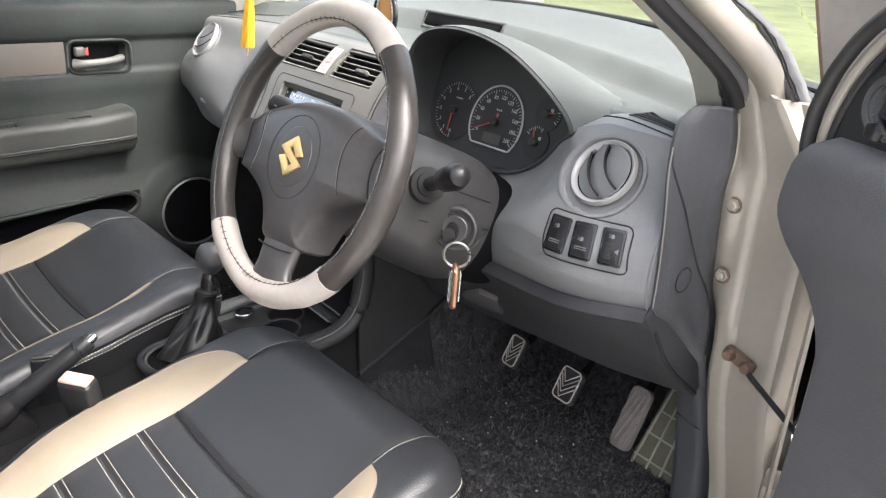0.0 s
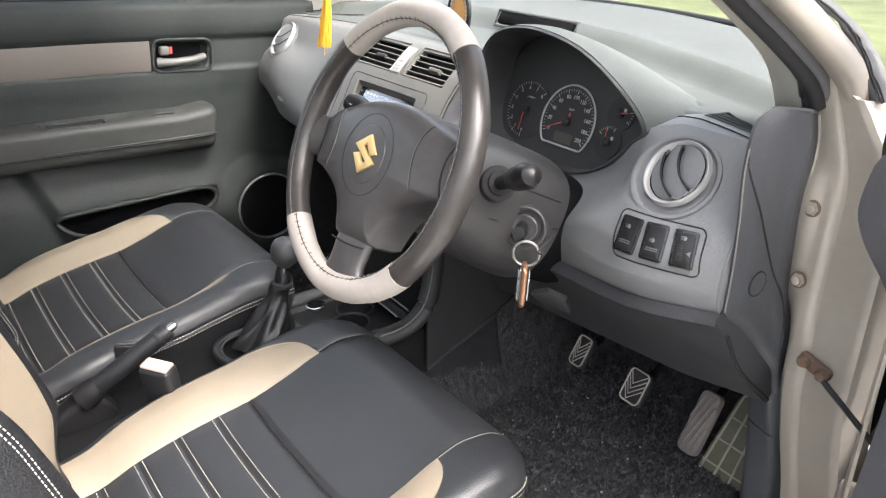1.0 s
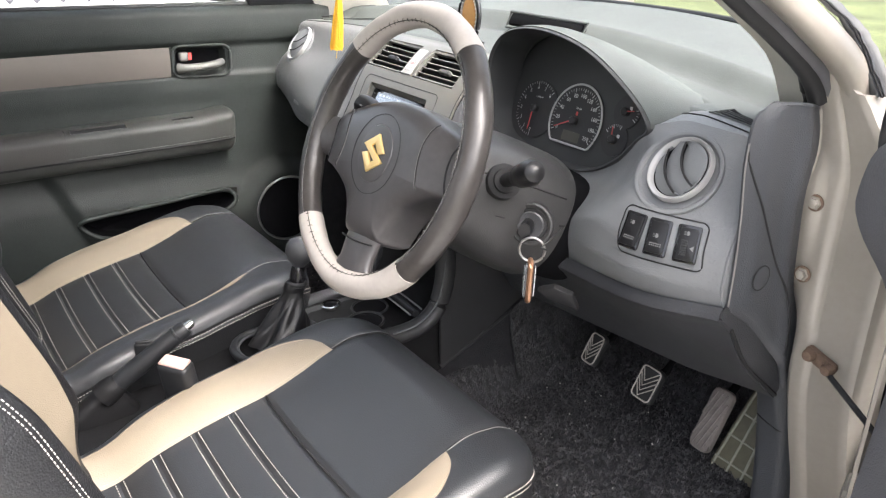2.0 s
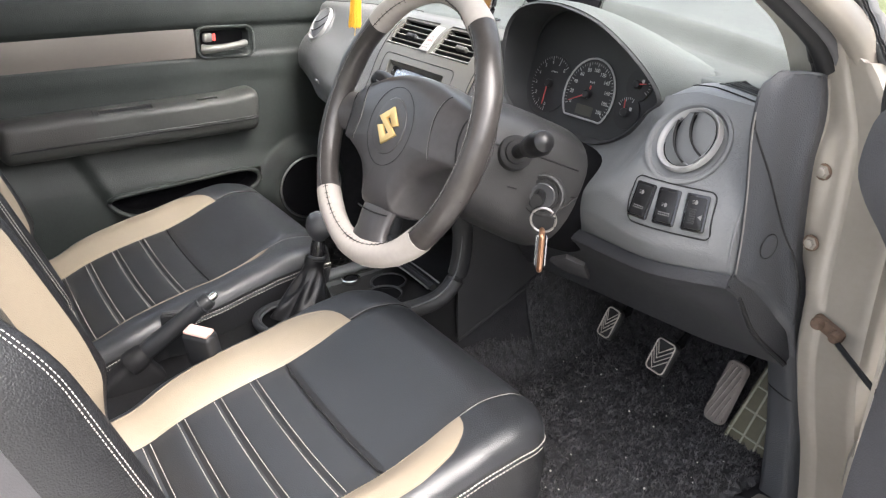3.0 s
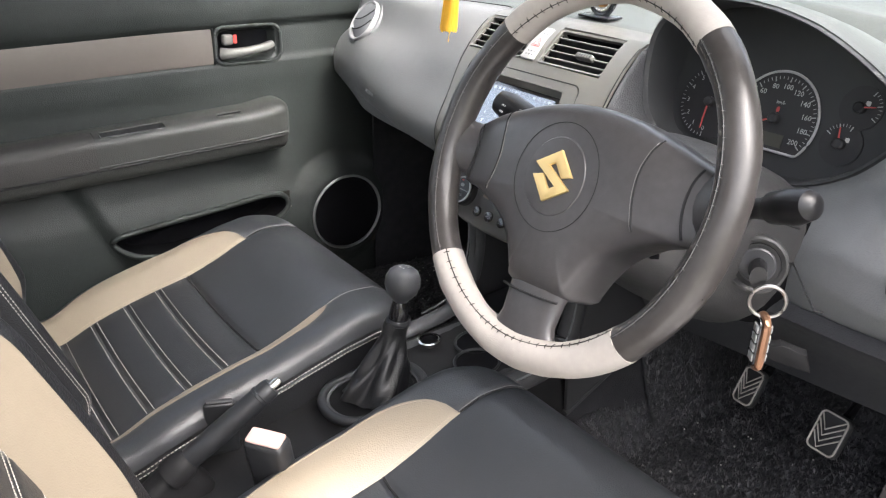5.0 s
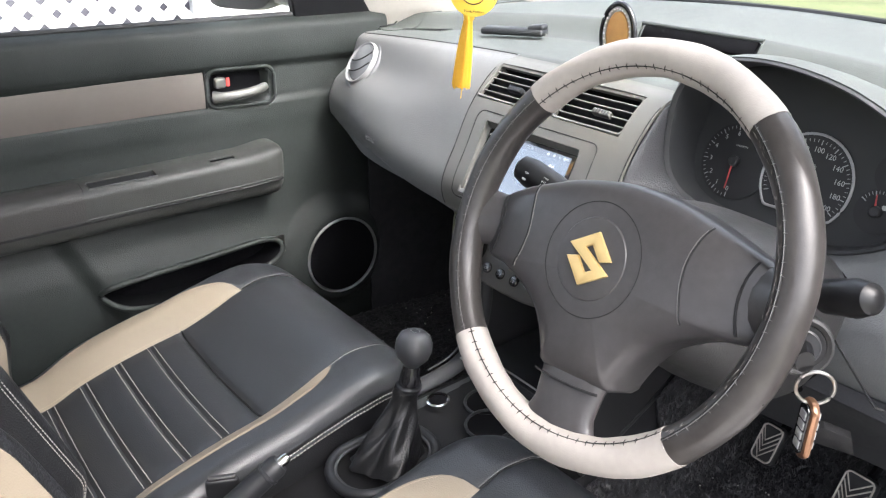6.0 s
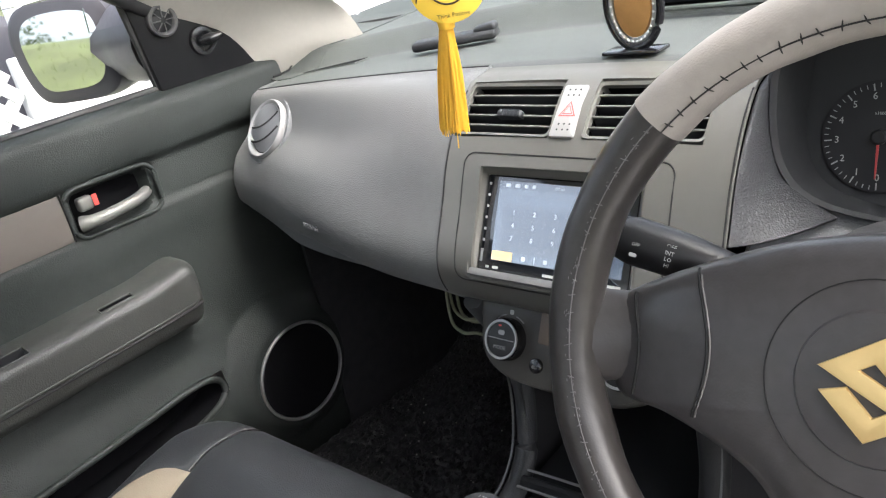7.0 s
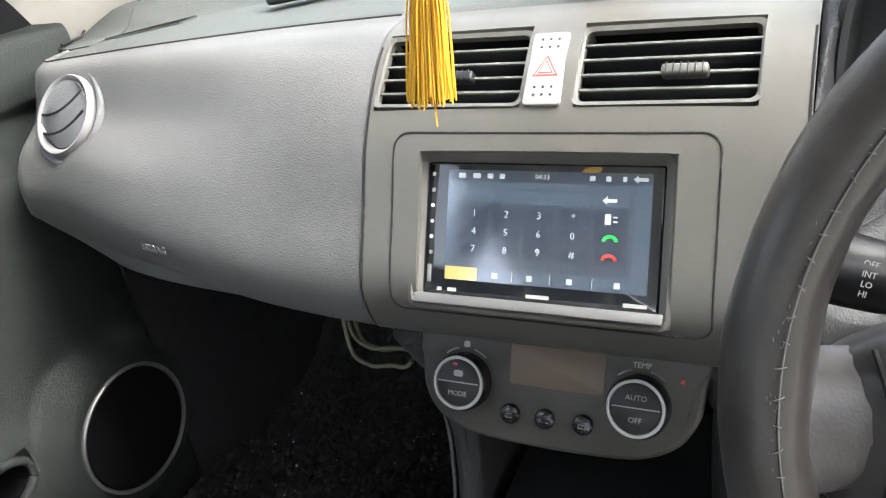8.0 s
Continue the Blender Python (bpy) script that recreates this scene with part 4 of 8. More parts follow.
def grille(near_a, near_b, far_a, far_b):
    """A flush demister slot between four corners on the shelf, its shaded depth coloured black."""
    def at(f, g, lift):
        n, w = Vector(near_a).lerp(Vector(near_b), f), Vector(far_a).lerp(Vector(far_b), f)
        p = n.lerp(w, g)
        return Vector((p.x, p.y, shelf_at(p.x, p.y) + lift))
    v = part("demister_vent", sheet(lambda f, g: at(f, g, 0.0016), lin(0, 1, 16), lin(0, 1, 10), 0.001), "void_black", dash, "wedge-shaped demister slot, its shaded depth a black sheet")
    for k in (0.27, 0.52, 0.77):
        part("slat", sheet(lambda f, g, k=k: at(f, k - 0.016 + 0.032 * g, 0.0019), lin(0.01, 0.99, 14), lin(0, 1, 3), 0.0003), "top_plastic", v)
    rim_ = [at(f, 0, 0.0012) for f in lin(0, 1, 14)] + [at(f, 1, 0.0012) for f in lin(1, 0, 14)]
    part("slot_rim", tube(rim_, 0.0010, 6, closed=True), "top_plastic", v)


grille((0.545, 0.383), (0.627, 0.370), (0.541, 0.440), (0.619, 0.394))
grille((-0.50, 0.470), (-0.60, 0.450), (-0.50, 0.500), (-0.595, 0.456))
seam([Vector((x, y, shelf_at(x, y) + 0.0004)) for x, y in zip(lin(0.503, 0.640, 20), lin(0.368, 0.349, 20))], 0.0013, dash)

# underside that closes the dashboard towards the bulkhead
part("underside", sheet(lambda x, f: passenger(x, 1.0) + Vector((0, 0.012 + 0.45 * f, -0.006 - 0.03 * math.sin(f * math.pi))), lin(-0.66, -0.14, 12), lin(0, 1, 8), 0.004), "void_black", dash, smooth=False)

# ---------------------------------------------------------------- car body round the cabin
FLOOR = 0.325
body = thing("car_body", (0, -0.4, 0.30), "beige metallic car body shell with painted door frame", "car body", kind="structure")

# floor pan, tunnel, toe board
def floor_pan(x, y):
    z = 0.305 + 0.26 * smooth01(0.60, 0.98, y)
    return Vector((x, y, z))
part("floor_pan", sheet(floor_pan, lin(-0.70, 0.70, 16), lin(-1.5, 0.98, 40), 0.02), "carpet", body, "black carpeted floor")
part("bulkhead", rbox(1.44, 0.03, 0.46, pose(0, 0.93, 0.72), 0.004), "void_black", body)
def sill(sx):
    def f(y, s):
        x = curve([0, 0.3, 0.55, 0.8, 1], [0.625, 0.652, 0.70, 0.76, 0.79], s)
        z = curve([0, 0.3, 0.55, 0.8, 1], [0.290, 0.300, 0.308, 0.295, 0.20], s)
        return Vector((sx * x, y, z))
    part("door_sill", sheet(f, lin(-1.3, 0.50, 30), lin(0, 1, 14), 0.006), "body_paint", body, "painted door sill")
sill(1)
sill(-1)

# roof, headliner and glass openings
def roof(x, y):
    return Vector((x, y, 1.515 - 0.10 * x * x - 0.10 * ((y + 0.45) / 0.9) ** 2 * 0.6 - 0.22 * max(0, abs(x) - 0.48) ** 1.5))
part("roof", sheet(roof, lin(-0.60, 0.60, 20), lin(-1.42, 0.10, 24), 0.012), "body_paint", body, "beige painted roof")
part("headliner", sheet(lambda x, y: roof(x, y) + Vector((0, 0, -0.03)), lin(-0.57, 0.57, 16), lin(-1.40, 0.08, 20), 0.006), "headliner", body, "pale grey fabric headliner")


def pillar_path(sx, off=(0, 0, 0), n=26):
    pts = [(0.700, 0.398, 0.970), (0.696, 0.360, 1.03), (0.684, 0.292, 1.08), (0.668, 0.215, 1.13), (0.640, 0.10, 1.22), (0.600, -0.04, 1.33), (0.57, -0.2, 1.42), (0.555, -0.55, 1.46)]
    return [Vector((sx * (p[0] + off[0]), p[1] + off[1], p[2] + off[2])) for p in through_points(pts, n)]


for sx in (1, -1):
    path = pillar_path(sx)
    wide = 1.0 if sx > 0 else 1.9
    long_path = [path[0] + Vector((0, 0.055 * (1 - q), -0.045 * (1 - q))) for q in lin(0, 0.8, 5)] + path
    part("pillar_trim", sheet(lambda i, f, path=long_path, wide=wide: path[int(i)] + Vector((sx * (-0.006 - (0.105 if sx > 0 else 0.055) * f * wide - 0.008 * math.sin(f * math.pi)), 0.008 + (0.062 if sx > 0 else 0.095) * f * wide, 0.018 * math.sin(f * math.pi))), list(range(31)), lin(0, 1, 12), 0.006), "pillar_trim", body, "pale grey windscreen pillar trim")
    part("door_seal", tube(pillar_path(sx, (-0.003, -0.006, 0.0))[2:], 0.0118, 12), "rubber", body, "black rubber door seal")
    part("door_seal_lip", tube(pillar_path(sx, (0.009, 0.004, 0.0))[1:], 0.0085, 10), "seal_grey", body, "grey inner lip of the seal")
    low_path = [path[0] + Vector((0, 0.004 * k, -0.022 * k)) for k in (4, 3, 2, 1)] + path
    def pillar_face(i, f, sx=sx, path=low_path):
        ox = curve([0, 0.12, 0.30, 0.45, 0.55, 0.80, 1.0], [0.004, 0.022, 0.034, 0.040, 0.041, 0.028, -0.010], f)
        oy = curve([0, 0.12, 0.30, 0.45, 0.55, 0.80, 1.0], [0.030, 0.008, 0.004, 0.012, 0.030, 0.070, 0.105], f)
        return path[int(i)] + Vector((sx * ox, oy, 0.0))
    part("roof_pillar", sheet(pillar_face, list(range(30)), lin(0, 1, 18), 0.004), "body_paint", body, "beige painted windscreen pillar")
    left = through_points([(sx * x, 0.405, z) for x, z in ((0.600, 1.135), (0.645, 1.111), (0.681, 1.090), (0.701, 1.067), (0.716, 1.037), (0.734, 1.012))], 26)
    right = through_points([(sx * x, 0.398, z) for x, z in ((0.628, 1.140), (0.667, 1.116), (0.712, 1.089), (0.733, 1.069), (0.751, 1.046), (0.772, 1.016))], 26)
    part("rain_strip", sheet(lambda i, f, l=left, r=right: l[int(i)].lerp(r[int(i)], f) + Vector((0, -0.013 * math.sin(f * math.pi) ** 0.7 + 0.0015 * math.sin(i * 1.3 + f * 5) + (0.006 if 0.62 < f < 0.72 else 0), 0.001 * math.sin(i * 2.1))), list(range(26)), lin(0, 1, 18), 0.002), "strip_rubber", body, "grey folded rubber strip beside the windscreen")
    part("strip_fold", tube([l.lerp(r, 0.68) + Vector((0, -0.011, 0)) for l, r in zip(left, right)], 0.0012, 6), "seam_dark", body)
    part("strip_root", tube([l + Vector((-sx * 0.004, 0.002, -0.010)) for l in left[6:]], 0.007, 8), "rubber", body)
    part("wing_bracket", rbox(0.016, 0.006, 0.026, pose(sx * 0.760, 0.408, 0.998, 0, 0, 0), 0.002), "body_paint", body, "small painted bracket")
    # outer wall of the cabin behind the front doors
    part("rear_side_panel", sheet(lambda y, z: Vector((sx * (0.73 - 0.02 * (z - 0.9) ** 2), y, z)), lin(-1.55, -0.78, 10), lin(0.28, 0.98, 10), 0.05), "body_paint", body)
    part("centre_pillar", sheet(lambda s, f: Vector((sx * curve([0, 0.5, 1], [0.745, 0.735, 0.585], s), -0.80 + 0.10 * f - 0.06 * s, 0.30 + 1.16 * s)), lin(0, 1, 16), lin(0, 1, 4), 0.07), "body_paint", body, "beige centre pillar")
    part("rear_pillar", sheet(lambda s, f: Vector((sx * curve([0, 1], [0.72, 0.56], s), -1.55 + 0.22 * f + 0.12 * s, 0.95 + 0.50 * s)), lin(0, 1, 8), lin(0, 1, 4), 0.04), "body_paint", body)
part("rear_panel", rbox(1.44, 0.05, 0.75, pose(0, -1.58, 0.62), 0.01), "body_paint", body)
screen_fn = lambda x, f: Vector((x * (1 - 0.16 * f), (0.90 - 0.42 * x * x) * (1 - f) + (0.10 - 0.14 * x * x) * f, 0.985 + 0.455 * f))
ws = part("windscreen", sheet(screen_fn, lin(-0.70, 0.70, 24), lin(0, 1, 14), 0.005), "glass", body, "clear curved windscreen")
ws.visible_shadow = False
rw = part("rear_window", sheet(lambda x, f: Vector((x * (1 - 0.15 * f), -1.56 + 0.16 * f, 0.99 + 0.42 * f)), lin(-0.66, 0.66, 10), lin(0, 1, 6), 0.005), "glass", body)
rw.visible_shadow = False
part("cowl", sheet(lambda x, f: Vector((x, 0.86 - 0.42 * x * x + 0.16 * f, 0.985 - 0.02 * f)), lin(-0.72, 0.72, 24), lin(0, 1, 5), 0.004), "rubber", body, "black windscreen cowl")


def bonnet(x, f):
    return Vector((x, 0.98 - 0.40 * x * x + 0.85 * f, 0.965 - 0.10 * f - 0.13 * f * f - 0.10 * x * x))
part("bonnet", sheet(bonnet, lin(-0.74, 0.74, 24), lin(0, 1, 14), 0.01), "body_paint", body, "beige bonnet")
part("wiper_arm", tube([Vector((x, 0.875 - 0.40 * x * x, 1.012 + 0.01 * math.sin((x + 0.5) * 3))) for x in lin(-0.35, 0.30, 16)], 0.006, 8), "rubber", body, "black wiper")

# painted front door frame on the driver's side: rear-facing wall that carries the hinges
EDGE_Z = [0.30, 0.36, 0.43, 0.53, 0.645, 0.72, 0.765, 0.825, 0.89, 0.94, 1.0, 1.06]
EDGE_Y = [0.545, 0.548, 0.543, 0.493, 0.438, 0.425, 0.404, 0.394, 0.388, 0.395, 0.380, 0.345]


def jamb(s, f):
    z = 0.30 + (0.75 - 0.040 * smooth01(0.35, 1.0, f)) * s
    y0 = curve(EDGE_Z, EDGE_Y, z)
    ym = curve([0.30, 0.45, 0.56, 0.66, 0.90, 1.0, 1.06], [0.50, 0.465, 0.425, 0.400, 0.396, 0.380, 0.350], z)
    plate = smooth01(0.715, 0.73, z) * smooth01(0.925, 0.91, z) * smooth01(0.33, 0.28, f) * smooth01(0.0, 0.06, f)
    y = y0 + (ym - y0) * smooth01(0.02, 0.20, f) - 0.004 * plate + 0.004 * smooth01(0.30, 0.37, f) + 0.035 * smooth01(0.82, 1.0, f)
    return Vector((0.7005 + (0.115 - 0.070 * smooth01(0.90, 1.04, z)) * f, y, z))


for sx in (1, -1):
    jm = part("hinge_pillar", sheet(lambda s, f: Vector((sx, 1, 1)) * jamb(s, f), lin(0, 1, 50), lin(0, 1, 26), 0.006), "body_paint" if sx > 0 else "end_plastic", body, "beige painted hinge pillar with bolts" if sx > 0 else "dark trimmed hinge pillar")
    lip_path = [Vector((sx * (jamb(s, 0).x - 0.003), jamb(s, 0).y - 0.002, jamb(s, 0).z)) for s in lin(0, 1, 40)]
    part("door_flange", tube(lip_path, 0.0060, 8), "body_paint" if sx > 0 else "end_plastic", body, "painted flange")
    part("flange_seal", tube([p + Vector((-sx * 0.013, -0.003, 0)) for p in lip_path], 0.0095, 10), "rubber", body, "dark rubber seal")
    if sx > 0:
        driver_jamb = jm
for (x, y, z) in ((0.7135, 0.3850, 0.882), (0.7165, 0.3850, 0.791)):
    mb = basis((x, y - 0.0035, z), (1, 0, 0), (0, 0, 1))
    b = part("hinge_bolt", lathe([(0.0088, 0), (0.0088, 0.0015), (0.0060, 0.0018), (0.0060, 0.0065), (0.0048, 0.0072)], 6, mb), "body_paint", driver_jamb, "painted hexagon bolt")
    part("washer", lathe([(0.0105, -0.001), (0.0105, 0.0010), (0.008, 0.0014)], 20, mb), "rust", b)

# fender edge beyond the jamb
part("front_wing", sheet(lambda y, s: Vector((0.853 - 0.05 * (1 - s) ** 2 - 0.25 * max(0, y - 0.55) ** 2 + (0.012 * math.sin(s * 3)), y, 0.32 + 0.66 * s)), lin(0.425, 1.5, 26), lin(0, 1, 20), 0.012), "body_paint", body, "beige front wing")
part("front_wing", sheet(lambda y, s: Vector((-0.853 + 0.05 * (1 - s) ** 2 + 0.25 * max(0, y - 0.55) ** 2, y, 0.32 + 0.66 * s)), lin(0.425, 1.5, 26), lin(0, 1, 20), 0.012), "body_paint", body, "beige front wing")
part("wing_top", sheet(lambda y, s: Vector((0.853 - 0.13 * s, y + 0.01 * s, 0.98 + 0.02 * math.sin(s * 2) - 0.10 * max(0, y - 0.5) ** 1.2)), lin(0.43, 1.45, 20), lin(0, 1, 8), 0.008), "body_paint", body)

# check strap between the jamb and the open door
strap = thing("door_check_strap", (0.757, 0.392, 0.687), "rusty steel door check strap bolted to the pillar", "door strap")
ms_ = basis((0.757, 0.392, 0.687), (1, 0, 0), (0, 0, 1))
part("bracket", prism(rrect(0.044, 0.018, 0.006), 0.007, ms_ @ pose(0, 0, -0.003, 0, 0, -18), 0.002), "rust", strap)
for x in (-0.012, 0.014):
    part("bolt", lathe([(0.0085, 0), (0.0085, 0.004), (0.006, 0.009), (0.004, 0.0095)], 12, ms_ @ pose(x, -x * 0.3, 0.004)), "rust", strap)
part("strap_arm", tube([Vector((0.766, 0.388, 0.680)).lerp(Vector((0.900, 0.335, 0.640)), f) for f in lin(0, 1, 6)], 0.0030, 6, flat=1.4), "dark_plastic", strap)

# interior trims of the driver's door frame: end cap and kick panel
trim = thing("door_frame_trim", (0.69, 0.36, 0.60), "dark grey moulded trim between dashboard and door frame", "trim panel")
CAP_Z = [0.60, 0.663, 0.70, 0.735, 0.765, 0.80, 0.87, 0.95, 0.982, 0.997, 1.004]
CAP_Y = [0.432, 0.392, 0.355, 0.315, 0.276, 0.276, 0.271, 0.261, 0.263, 0.272, 0.290]
def endcap(s, f):
    z = 0.605 + 0.399 * s
    ya, yb = curve(CAP_Z, CAP_Y, z), curve(EDGE_Z, EDGE_Y, z) - 0.003
    y = ya + (yb - ya) * f
    x = 0.690 + 0.008 * smooth01(0, 0.25, f) + 0.007 * math.exp(-((y - yb + 0.034) / 0.011) ** 2) - 0.004 * smooth01(0.9, 1.0, f)
    return Vector((x, y, z - 0.012 * smooth01(0.9, 1.0, s) * f * f))
def joint_f(z):
    yj = curve([0.66, 0.73, 0.795, 0.88, 0.955], [0.396, 0.386, 0.350, 0.299, 0.258], z)
    ya, yb = curve(CAP_Z, CAP_Y, z), curve(EDGE_Z, EDGE_Y, z) - 0.003
    return min(0.97, max(0.0, (yj - ya) / (yb - ya)))
part("end_cap", sheet(endcap, lin(0, 1, 44), lin(0, 1, 16), 0.004), "cap_plastic", trim, "grey end cap panel")
part("cap_joint", tube([endcap(s, 0.0) + Vector((0.004, -0.001, 0)) for s in lin(0.40, 0.90, 30)], 0.0011, 6), "joint_edge", trim)
part("cap_joint", tube([endcap((z - 0.605) / 0.399, joint_f(z)) + Vector((0.0042, 0, 0)) for z in lin(0.662, 0.955, 34)], 0.0014, 6), "seam_dark", trim)
part("cap_top", tube([endcap(1.0, f) + Vector((0.002, 0, 0)) for f in lin(0.05, 0.97, 20)], 0.0030, 8), "cap_plastic", trim)
mcov = basis((0.7022, 0.317, 0.795), (0, 1, 0), (0, 0, 1))
part("screw_cover", lathe([(0.0150, -0.001), (0.0150, 0.0010), (0.0135, 0.0016)], 28, mcov), "cap_plastic", trim)
part("cover_joint", tube([mcov @ Vector((0.0155 * math.cos(radians(a)), 0.0155 * math.sin(radians(a)), 0.0008)) for a in range(0, 360, 15)], 0.0009, 5, closed=True), "seam_dark", trim)
def kick(s, f):
    z = 0.315 + 0.315 * s
    yk, yr = curve([0.33, 0.43, 0.545, 0.60, 0.63], [0.500, 0.487, 0.460, 0.438, 0.425], z), curve(EDGE_Z, EDGE_Y, z) - 0.004
    x = curve([0, 0.40, 0.55, 0.75, 0.90, 1.0], [0.638, 0.640, 0.652, 0.682, 0.694, 0.6985], f)
    y = curve([0, 0.40, 0.55, 0.75, 0.90, 1.0], [yk + 0.27, yk + 0.035, yk, yk * 0.7 + yr * 0.3 - 0.012, yk * 0.35 + yr * 0.65 - 0.008, yr], f)
    return Vector((x, y, z))
part("kick_panel", sheet(kick, lin(0, 1, 30), lin(0, 1, 34), 0.004), "cap_plastic", trim, "grey kick panel")
part("kick_joint", tube([kick(0.72 - 0.10 * f, f) + Vector((0.0, -0.0045, 0)) for f in lin(0.5, 1, 14)], 0.0013, 6), "seam_dark", trim)
part("scuff_plate", sheet(lambda y, f: Vector((0.632 + 0.090 * f, y, 0.306 + 0.018 * math.sin(f * math.pi / 2) - 0.01 * f * f)), lin(-0.75, 0.46, 20), lin(0, 1, 8), 0.004), "end_plastic", trim, "grey sill scuff plate")

# closing wall on the passenger's footwell side
part("left_kick_panel", sheet(lambda y, z: Vector((-0.612 - 0.02 * smooth01(0.5, 0.38, y), y, z)), lin(0.385, 0.95, 8), lin(0.30, 0.93, 10), 0.01), "carpet", body)

# ---------------------------------------------------------------- centre tunnel and console
console = thing("centre_console", (0, 0.05, 0.33), "dark grey plastic centre console with cup holder and gear gaiter", "console")
def tunnel(y, s):
    """Hollow-topped tunnel between the seats: s from one foot over the top to the other."""
    top = curve([-0.60, -0.30, -0.10, 0.05, 0.20, 0.30, 0.45], [0.400, 0.405, 0.440, 0.475, 0.482, 0.488, 0.52], y)
    w = curve([-0.60, -0.2, 0.15, 0.30], [0.100, 0.098, 0.105, 0.112], y)
    a = (s - 0.5) * 2
    x = w * (1.25 * a if abs(a) > 0.8 else a / 0.8 * 0.98)
    z = top - (0 if abs(a) <= 0.7 else (top - 0.315) * ((abs(a) - 0.7) / 0.3) ** 1.3) - 0.006 * a * a
    return Vector((x, y, z))
part("console_body", sheet(tunnel, lin(-0.85, 0.42, 44), lin(0, 1, 34), 0.004), "console_black", console, "dark grey console body")
# stack cheeks that run down from the dashboard to the tunnel
for sx in (1, -1):
    def cheek(s, f, sx=sx):
        y = 0.262 + 0.50 * f
        low = 0.404 + 0.438 * (y - 0.259) if y < 0.52 else 0.518
        z = low + (0.77 - low) * s
        x = curve([0.34, 0.50, 0.62, 0.72, 0.77], [0.128, 0.120, 0.116, 0.124, 0.138], z)
        return Vector((sx * (x + 0.012 * math.sin(min(1, f * 2) * math.pi) * s), y - 0.03 * smooth01(0.72, 0.77, z), z))
    part("console_cheek", sheet(cheek, lin(0, 1, 24), lin(0, 1, 24), 0.006), "cheek_plastic", console, "dark grey console side panel")
    part("cheek_edge", tube([cheek(0, f) + Vector((sx * 0.003, 0, 0)) for f in lin(0, 1, 24)], 0.0055, 8), "cheek_plastic", console)
    leg = through_points([(sx * x, y, z) for x, y, z in ((0.130, 0.232, 0.745), (0.121, 0.262, 0.680), (0.118, 0.274, 0.620), (0.118, 0.272, 0.570), (0.117, 0.258, 0.525), (0.114, 0.225, 0.496), (0.110, 0.170, 0.486), (0.105, 0.09, 0.480), (0.100, 0.0, 0.458))], 40)
    # left leg gets a paler material for the light that falls on it
    part("console_rail", tube(leg, 0.020 if sx > 0 else 0.0145, 14, flat=0.75), "cheek_plastic" if sx > 0 else "console_grey", console, "rounded console leg and rail")
    part("rail_crease", tube([p + Vector((sx * 0.0115, -0.010, 0.0115)) for p in leg[6:30]], 0.0016, 6), "fascia_plastic", console)
for sx in (1, -1):
    part("tunnel_carpet", sheet(lambda y, f: Vector((sx * (0.128 + 0.050 * (1 - f) ** 1.5), y, 0.325 + (0.075 + 0.56 * max(0, y - 0.27)) * f)), lin(0.05, 0.75, 30), lin(0, 1, 8), 0.004), "carpet", console, "black carpet up the tunnel side")
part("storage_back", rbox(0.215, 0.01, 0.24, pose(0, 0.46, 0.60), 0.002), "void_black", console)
part("storage_floor", rbox(0.200, 0.22, 0.008, pose(0, 0.345, 0.508, 4), 0.003), "dark_plastic", console)
for yy, zz, mat in ((0.236, 0.520, "satin_silver"), (0.212, 0.514, "satin_silver"), (0.224, 0.513, "dark_plastic")):
    part("storage_edge", tube([Vector((x, yy + 0.004 * (1 - (x / 0.1) ** 2), zz)) for x in lin(-0.100, 0.100, 14)], 0.0016 if mat == "satin_silver" else 0.007, 8), mat, console)
part("console_top", sheet(lambda x, y: tunnel(y, 0.5) + Vector((x, 0, 0.0035 - 0.25 * x * x)), lin(-0.084, 0.084, 12), lin(0.075, 0.222, 12), 0.003), "console_grey", console, "grey plate beside the gear lever")
for (x, y) in ((-0.048, 0.128),):
    mr = pose(x, y, 0.4945, 6)
    part("power_socket", lathe([(0.0185, -0.004), (0.0185, 0.002), (0.0155, 0.003), (0.0145, -0.008), (0.001, -0.010)], 28, mr), "chrome", console, "chrome-ringed power socket")
    part("socket_well", lathe([(0.0142, -0.006), (0.013, 0.0005), (0.001, 0.001)], 24, mr), "void_black", console)
for (x, y) in ((0.045, 0.150), (0.0, 0.185)):
    part("cup_ring", tube([pose(x, y, 0.4950, 4) @ Vector((0.034 * math.cos(radians(a)), 0.034 * math.sin(radians(a)), 0)) for a in range(0, 360, 15)], 0.0022, 8, closed=True), "dark_plastic", console)
    # flat black disc in place of the cup's shaded depth
    part("cup_well", lathe([(0.032, -0.0012), (0.031, 0.0006), (0.001, 0.0008)], 28, pose(x, y, 0.4940, 4)), "void_black", console)

gear = thing("gear_lever", (0.0, 0.02, 0.47), "black gear lever with round knob and leather gaiter", "gear lever")
mk_ = pose(0.006, 0.044, 0.641, -8)
part("knob", lathe([(0.009, -0.030), (0.0125, -0.024), (0.0215, -0.014), (0.0252, -0.003), (0.0248, 0.008), (0.0205, 0.0175), (0.013, 0.0228), (0.004, 0.0242), (0.0005, 0.0242)], 36, mk_), "knob_plastic", gear, "round dark grey knob")
part("shift_pattern", text("135\n24R", 0.007, mk_ @ pose(0, 0.0, 0.0239), 0.0002), "print_white", gear, smooth=False)
part("collar", lathe([(0.0135, -0.062), (0.0140, -0.045), (0.0125, -0.034), (0.0105, -0.026)], 24, mk_), "gloss_black", gear)
